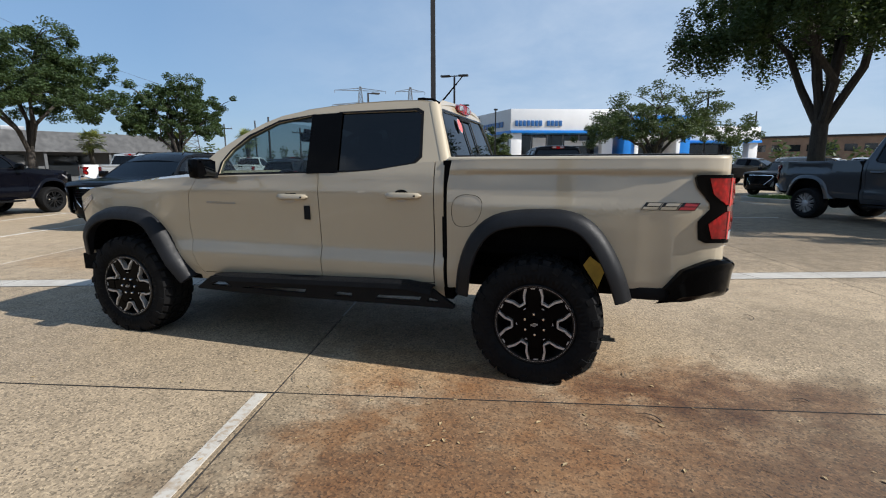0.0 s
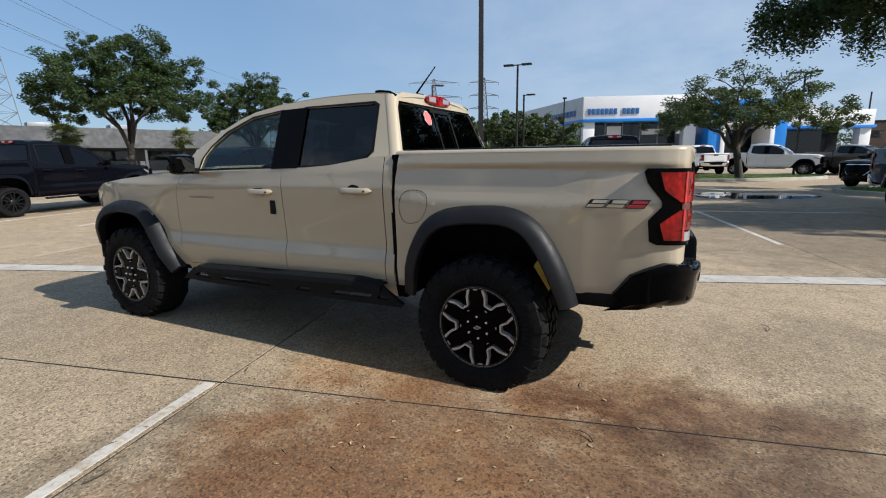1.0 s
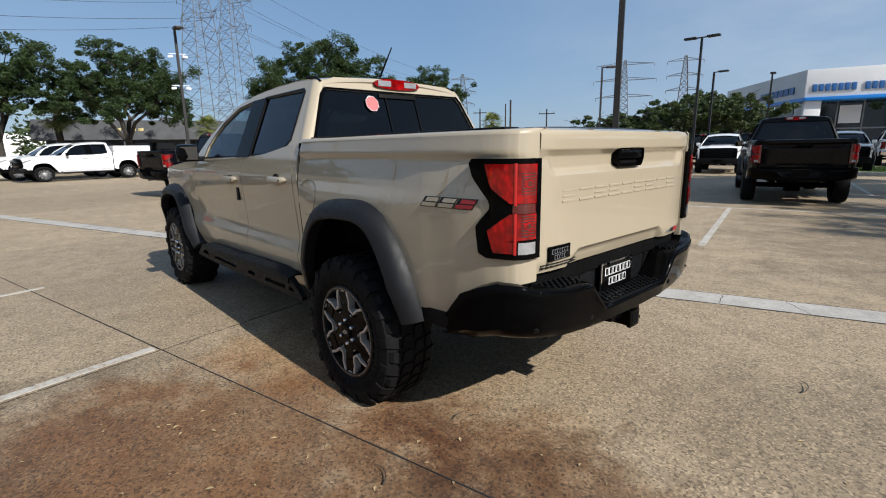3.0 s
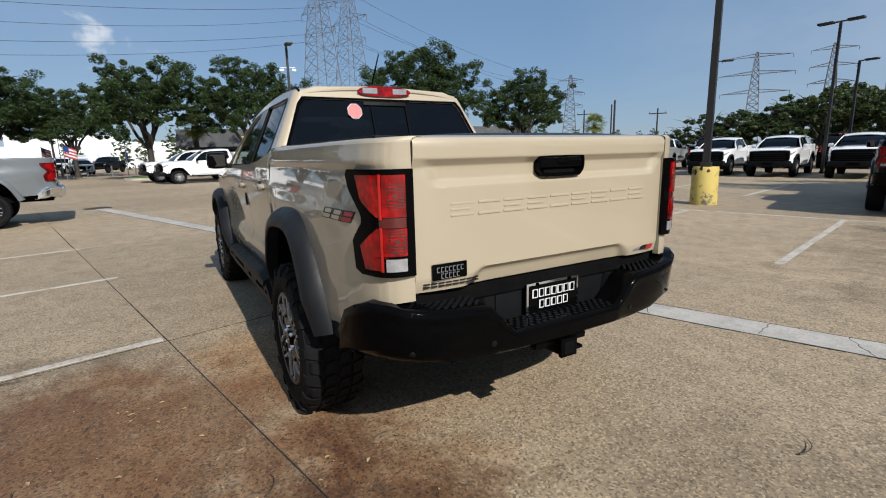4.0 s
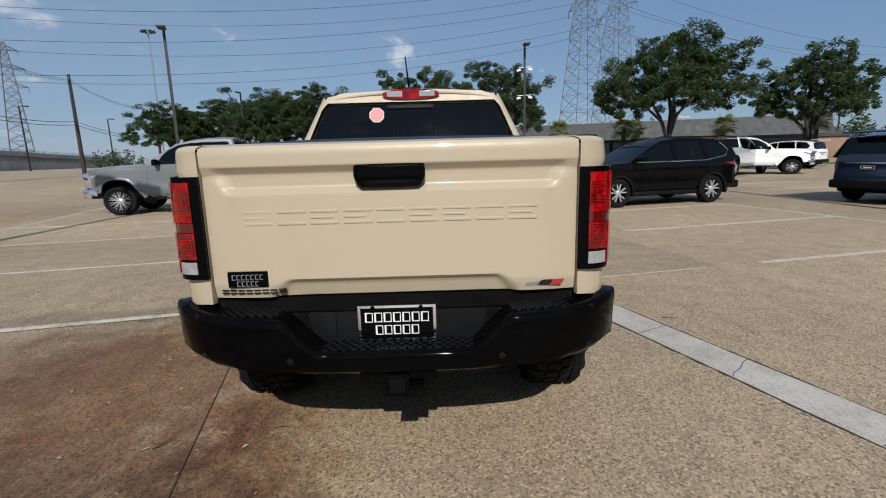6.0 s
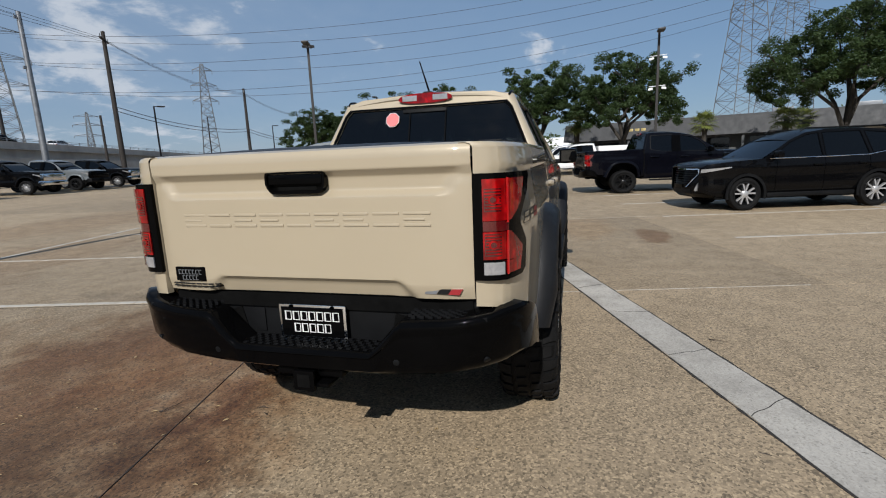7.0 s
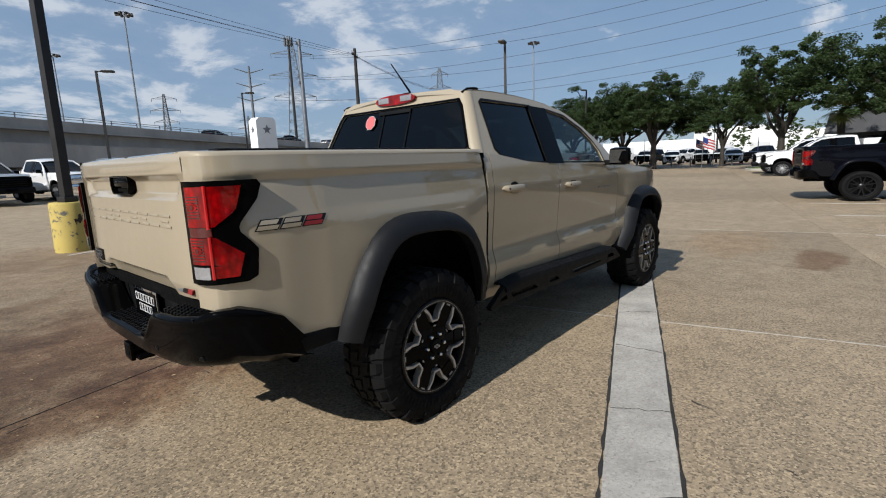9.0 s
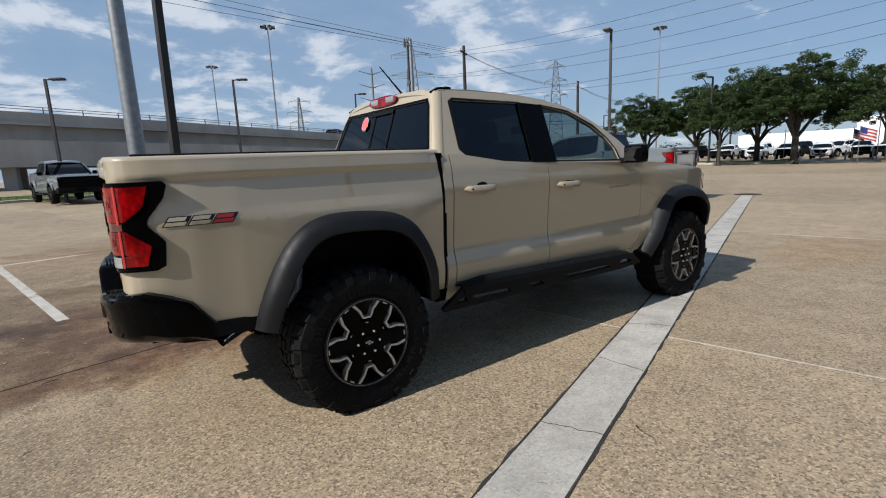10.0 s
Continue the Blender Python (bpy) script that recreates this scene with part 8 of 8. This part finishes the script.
# ---- islands, flags, small things of the lot ----
def island(label, pts, red=False, grass=True):
    root = thing("kerbed_island", label, "traffic island", kind="structure")
    bm = bmesh.new()
    n = len(pts)
    c = np.mean(pts, axis=0)
    inner = [tuple(c + (np.array(p) - c) * (1 - 0.16 / np.linalg.norm(np.array(p) - c))) for p in pts]
    rows = []
    for L, z in ((pts, -0.05), (pts, 0.13), (inner, 0.15), (inner, 0.06)):
        rows.append([bm.verts.new((x, y, rise(x, y) + z)) for x, y in L + L[:1]])
    grid_faces(bm, rows)
    bmesh.ops.recalc_face_normals(bm, faces=bm.faces[:])
    part("kerb", bm, M["kerb_red"] if red else M["kerb"], root)
    bm = bmesh.new()
    bm.faces.new([bm.verts.new((x, y, rise(x, y) + 0.09)) for x, y in inner])
    part("lawn", bm, M["grass"], root, smooth=False)
    rng = np.random.default_rng(int(abs(c[0] * 10)) + 1)
    lo, hi = np.min(pts, axis=0), np.max(pts, axis=0)
    P = lo + (hi - lo) * rng.random((9000, 2))

    def inside(p):
        r = np.zeros(len(p), bool)
        for k in range(n):
            a, b = inner[k], inner[(k + 1) % n]
            cond = ((a[1] > p[:, 1]) != (b[1] > p[:, 1]))
            xi = (b[0] - a[0]) * (p[:, 1] - a[1]) / ((b[1] - a[1]) or 1e-9) + a[0]
            r ^= cond & (p[:, 0] < xi)
        return r

    P = P[inside(P)][:6000]
    m = len(P)
    ang = rng.random(m) * 6.28
    hgt = 0.05 + 0.07 * rng.random(m)
    dx, dy = np.cos(ang) * 0.015, np.sin(ang) * 0.015
    z0 = np.array([rise(x, y) for x, y in P]) + 0.085
    V = np.stack([np.c_[P[:, 0] - dx, P[:, 1] - dy, z0], np.c_[P[:, 0] + dx, P[:, 1] + dy, z0], np.c_[P[:, 0] + dy * 2, P[:, 1] - dx * 2, z0 + hgt]], 1).reshape(-1, 3)
    me = bpy.data.meshes.new("grass")
    me.from_pydata(V.tolist(), [], np.arange(3 * m).reshape(-1, 3).tolist())
    me.materials.append(M["grass"])
    g = new("grass", me)
    g.parent = root
    g["kind"] = "stuff"
    return root


island("grass island with a pale kerb under the old tree", smooth_loop([(5.6, 18.2), (6.4, 15.6), (12.5, 13.4), (14.0, 17.0), (9.0, 20.5)], 2))
island("showroom lawn with a pale kerb", smooth_loop([(-2.5, 22.6), (3.0, 24.0), (8.0, 27.5), (8.5, 30.5), (2.0, 30.0), (-4.5, 28.5)], 2))
island("grass island with a pale kerb and young trees", smooth_loop([(-38.0, -4.4), (-37.0, -1.2), (-40.5, 1.2), (-43.0, -2.2)], 2))
island("grass island with a pale kerb and young trees", smooth_loop([(-47.0, -24.6), (-46.5, -15.2), (-51.5, -12.6), (-54.0, -23.2)], 2))
island("grass island by the palm", smooth_loop([(-30.0, 25.6), (-27.5, 29.0), (-33.0, 32.0), (-35.0, 28.0)], 2))
island("grass verge below the elevated road", smooth_loop([(14.0, -33.0), (14.0, -27.5), (0.0, -30.0), (-4.0, -36.0)], 2))
flat_strip("red_kerb", [(-58.0, -14.5), (-57.0, -6.0), (-55.0, 0.5)], 0.5, M["kerb_red"], "red-painted kerb edge", 0.12)


def flag(x, y, h, kind, turn):
    root = thing("flag", "striped cloth flag on a short pole", "flag", pose(x, y, rise(x, y), 0, 0, turn))
    bm = bmesh.new()
    ring_tube(bm, [(0, 0, 0), (0, 0, h)], 0.025, 6)
    part("pole", bm, M["galv"], root)
    n = 7
    for k in range(n):
        mat = "flag" if (k % 2 == 0) else "flag_white"
        if kind == "texas":
            mat = "flag_white" if k >= 4 else "flag"
        if kind == "blue":
            mat = "flag_blue"
        bm = surface([[(u * 1.3, 0.09 * math.sin(5 * u + 1) * u, h - 0.08 - 0.8 * (k + f) / n - 0.35 * u) for f in (0, 1)] for u in np.linspace(0.0, 1, 10)])
        part("stripe", bm, M[mat], root)
    bm = surface([[(u * 1.3, 0.09 * math.sin(5 * u + 1) * u - 0.006, h - 0.08 - 0.43 * f - 0.35 * u) for f in (0, 1)] for u in np.linspace(0.0, 0.42, 6)])
    part("canton", bm, M["flag_blue"], root)


flag(-42.3, -7.4, 2.7, "stripes", 150)
flag(-42.6, -3.6, 2.4, "blue", 10)
flag(-52.3, -23.6, 2.9, "stripes", 200)
flag(-49.5, -14.4, 2.9, "texas", 200)
flag(-52.0, -10.2, 2.8, "stripes", 160)
for k in range(8):
    root = thing("bollard", "short grey steel bollard by the kerb", "bollard", pose(-56.2 + 0.25 * k, -17.5 + 2.0 * k, 0), group="bollards by the red kerb")
    bm = bmesh.new()
    ring_tube(bm, [(0, 0, 0), (0, 0, 0.95)], 0.07, 8)
    part("post", bm, M["galv"], root)
# manhole
bm = bmesh.new()
ring_tube(bm, [(-14.9, -3.2, -0.01), (-14.9, -3.2, 0.008)], 0.36, 24)
tagged(link_mesh("manhole_cover", bm, M["iron"]), "round rusty manhole cover in the concrete", "manhole cover")
# puddle by the lawn
bm = bmesh.new()
pts = smooth_loop([(1.6, 13.9), (2.6, 13.6), (4.6, 14.4), (5.4, 15.6), (4.4, 17.0), (3.0, 16.2), (2.2, 16.9), (1.5, 15.4)], 3)
bm.faces.new([bm.verts.new((x, y, 0.006)) for x, y in pts])
M["water"] = plain("shallow_water", (0.02, 0.02, 0.02), 0.03, 0, 0.2, 2)
tagged(link_mesh("puddle", bm, M["water"], smooth=False), "shallow puddle reflecting the sky", "water", kind="structure")

# ---- ground litter ----
rng = np.random.default_rng(77)


def litter(name, label, n, centre, spread, size, mat, long=1.0):
    V, F = [], []
    for k in range(n):
        x, y = centre[0] + rng.normal() * spread[0], centre[1] + rng.normal() * spread[1]
        a, s = rng.random() * 6.28, size * (0.5 + rng.random())
        c, d = math.cos(a) * s, math.sin(a) * s
        w = 0.45 / long
        z = rise(x, y) + 0.004
        b = len(V)
        V += [(x - c, y - d, z), (x - d * w, y + c * w, z + s * 0.25), (x + c, y + d, z + s * 0.1), (x + d * w, y - c * w, z + s * 0.2)]
        F.append((b, b + 1, b + 2, b + 3))
    me = bpy.data.meshes.new(name)
    me.from_pydata(V, [], F)
    me.materials.append(mat)
    return tagged(new(name, me), label, "leaf litter", kind="stuff")


litter("fallen_leaves", "scattered dry leaves on the stained concrete", 150, (0.6, -2.0), (1.6, 0.8), 0.014, M["litter_leaf"])
litter("fallen_leaves", "scattered dry leaves on the concrete", 160, (2.5, 2.0), (3.0, 2.5), 0.012, M["litter_leaf"])
litter("fallen_leaves", "drift of dry leaves along a joint", 120, (0.9, -4.3), (1.6, 0.5), 0.017, M["litter_leaf"])
litter("twigs", "short dark twigs scattered on the concrete", 90, (0.8, -1.6), (2.0, 1.4), 0.035, M["twig"], 7)
litter("twigs", "short dark twigs scattered on the concrete", 110, (0.5, 3.0), (3.5, 1.5), 0.03, M["twig"], 8)
for k, (x, y, L, a) in enumerate(((1.75, 0.85, 0.16, 1.0), (0.75, -1.25, 0.14, 2.0), (-0.9, 2.0, 0.12, 0.5), (1.6, -0.75, 0.10, 2.6), (-1.2, -2.5, 0.12, 0.7))):
    b2 = bmesh.new()
    ring_tube(b2, [(x + L * t * math.cos(a + 0.8 * t), y + L * t * math.sin(a + 0.8 * t), 0.008 + 0.01 * math.sin(3 * t)) for t in np.linspace(0, 1, 7)], [0.004 * (1 - 0.7 * t) for t in np.linspace(0, 1, 7)], 5)
    tagged(link_mesh("twig", b2, M["twig"]), "thin curved dark twig on the concrete", "twig")

# ---- concrete slabs of the lot, each with eased edges ----
US, VS, EDGE = 5.5, 5.2, 0.006


def make_slab(w, h):
    bm = bmesh.new()
    rows = []
    for inset, z in ((0.002, -0.07), (0.002, -0.003), (0.0055, 0.0)):
        x0, x1, y0, y1 = inset, w - inset, inset, h - inset
        rows.append([bm.verts.new(p) for p in ((x0, y0, z), (x1, y0, z), (x1, y1, z), (x0, y1, z))])
    for a, b in zip(rows, rows[1:]):
        for k in range(4):
            bm.faces.new((a[k], a[(k + 1) % 4], b[(k + 1) % 4], b[k]))
    bm.faces.new(rows[-1])
    me = bpy.data.meshes.new("slab")
    bm.to_mesh(me)
    bm.free()
    return me


def slab_material(src):
    """The lot's concrete seen in world place, with a little difference of tone from slab to slab."""
    m = src.copy()
    m.name = "slab_concrete"
    n, l = m.node_tree.nodes, m.node_tree.links
    geo = n.new("ShaderNodeNewGeometry")
    for node in list(n):
        if node.bl_idname == "ShaderNodeTexCoord":
            for link in list(node.outputs["Object"].links):
                l.new(geo.outputs["Position"], link.to_socket)
    info = n.new("ShaderNodeObjectInfo")
    p = n["Principled BSDF"]
    src_link = p.inputs["Base Color"].links[0].from_socket
    mix = n.new("ShaderNodeMixRGB")
    mix.blend_type = "MULTIPLY"
    mix.inputs[0].default_value = 1.0
    tone = mapped(n, l, info.outputs["Random"], 0, 1, 0.86, 1.1)
    comb = n.new("ShaderNodeCombineColor")
    for k in range(3):
        l.new(tone, comb.inputs[k])
    l.new(src_link, mix.inputs[1]); l.new(comb.outputs[0], mix.inputs[2])
    l.new(mix.outputs[0], p.inputs["Base Color"])
    return m


M["slab"] = slab_material(M["concrete"])
slab_mesh = make_slab(US, VS)
slab_mesh.materials.append(M["slab"])
for i in range(-8, 5):
    for j in range(-8, 9):
        p = lot(i * US, j * VS)
        x, y = p[0], p[1]
        q = lot((i + 1) * US, j * VS)
        r = lot(i * US, (j + 1) * VS)
        ob = new("slab", slab_mesh)
        ux, vy = Vector(q) - Vector(p), Vector(r) - Vector(p)
        nz = ux.cross(vy).normalized()
        ex = ux.normalized()
        ey = nz.cross(ex)
        ob.matrix_basis = Matrix(((ex.x, ey.x, nz.x, p[0]), (ex.y, ey.y, nz.y, p[1]), (ex.z, ey.z, nz.z, p[2]), (0, 0, 0, 1)))
        ob.parent = ground
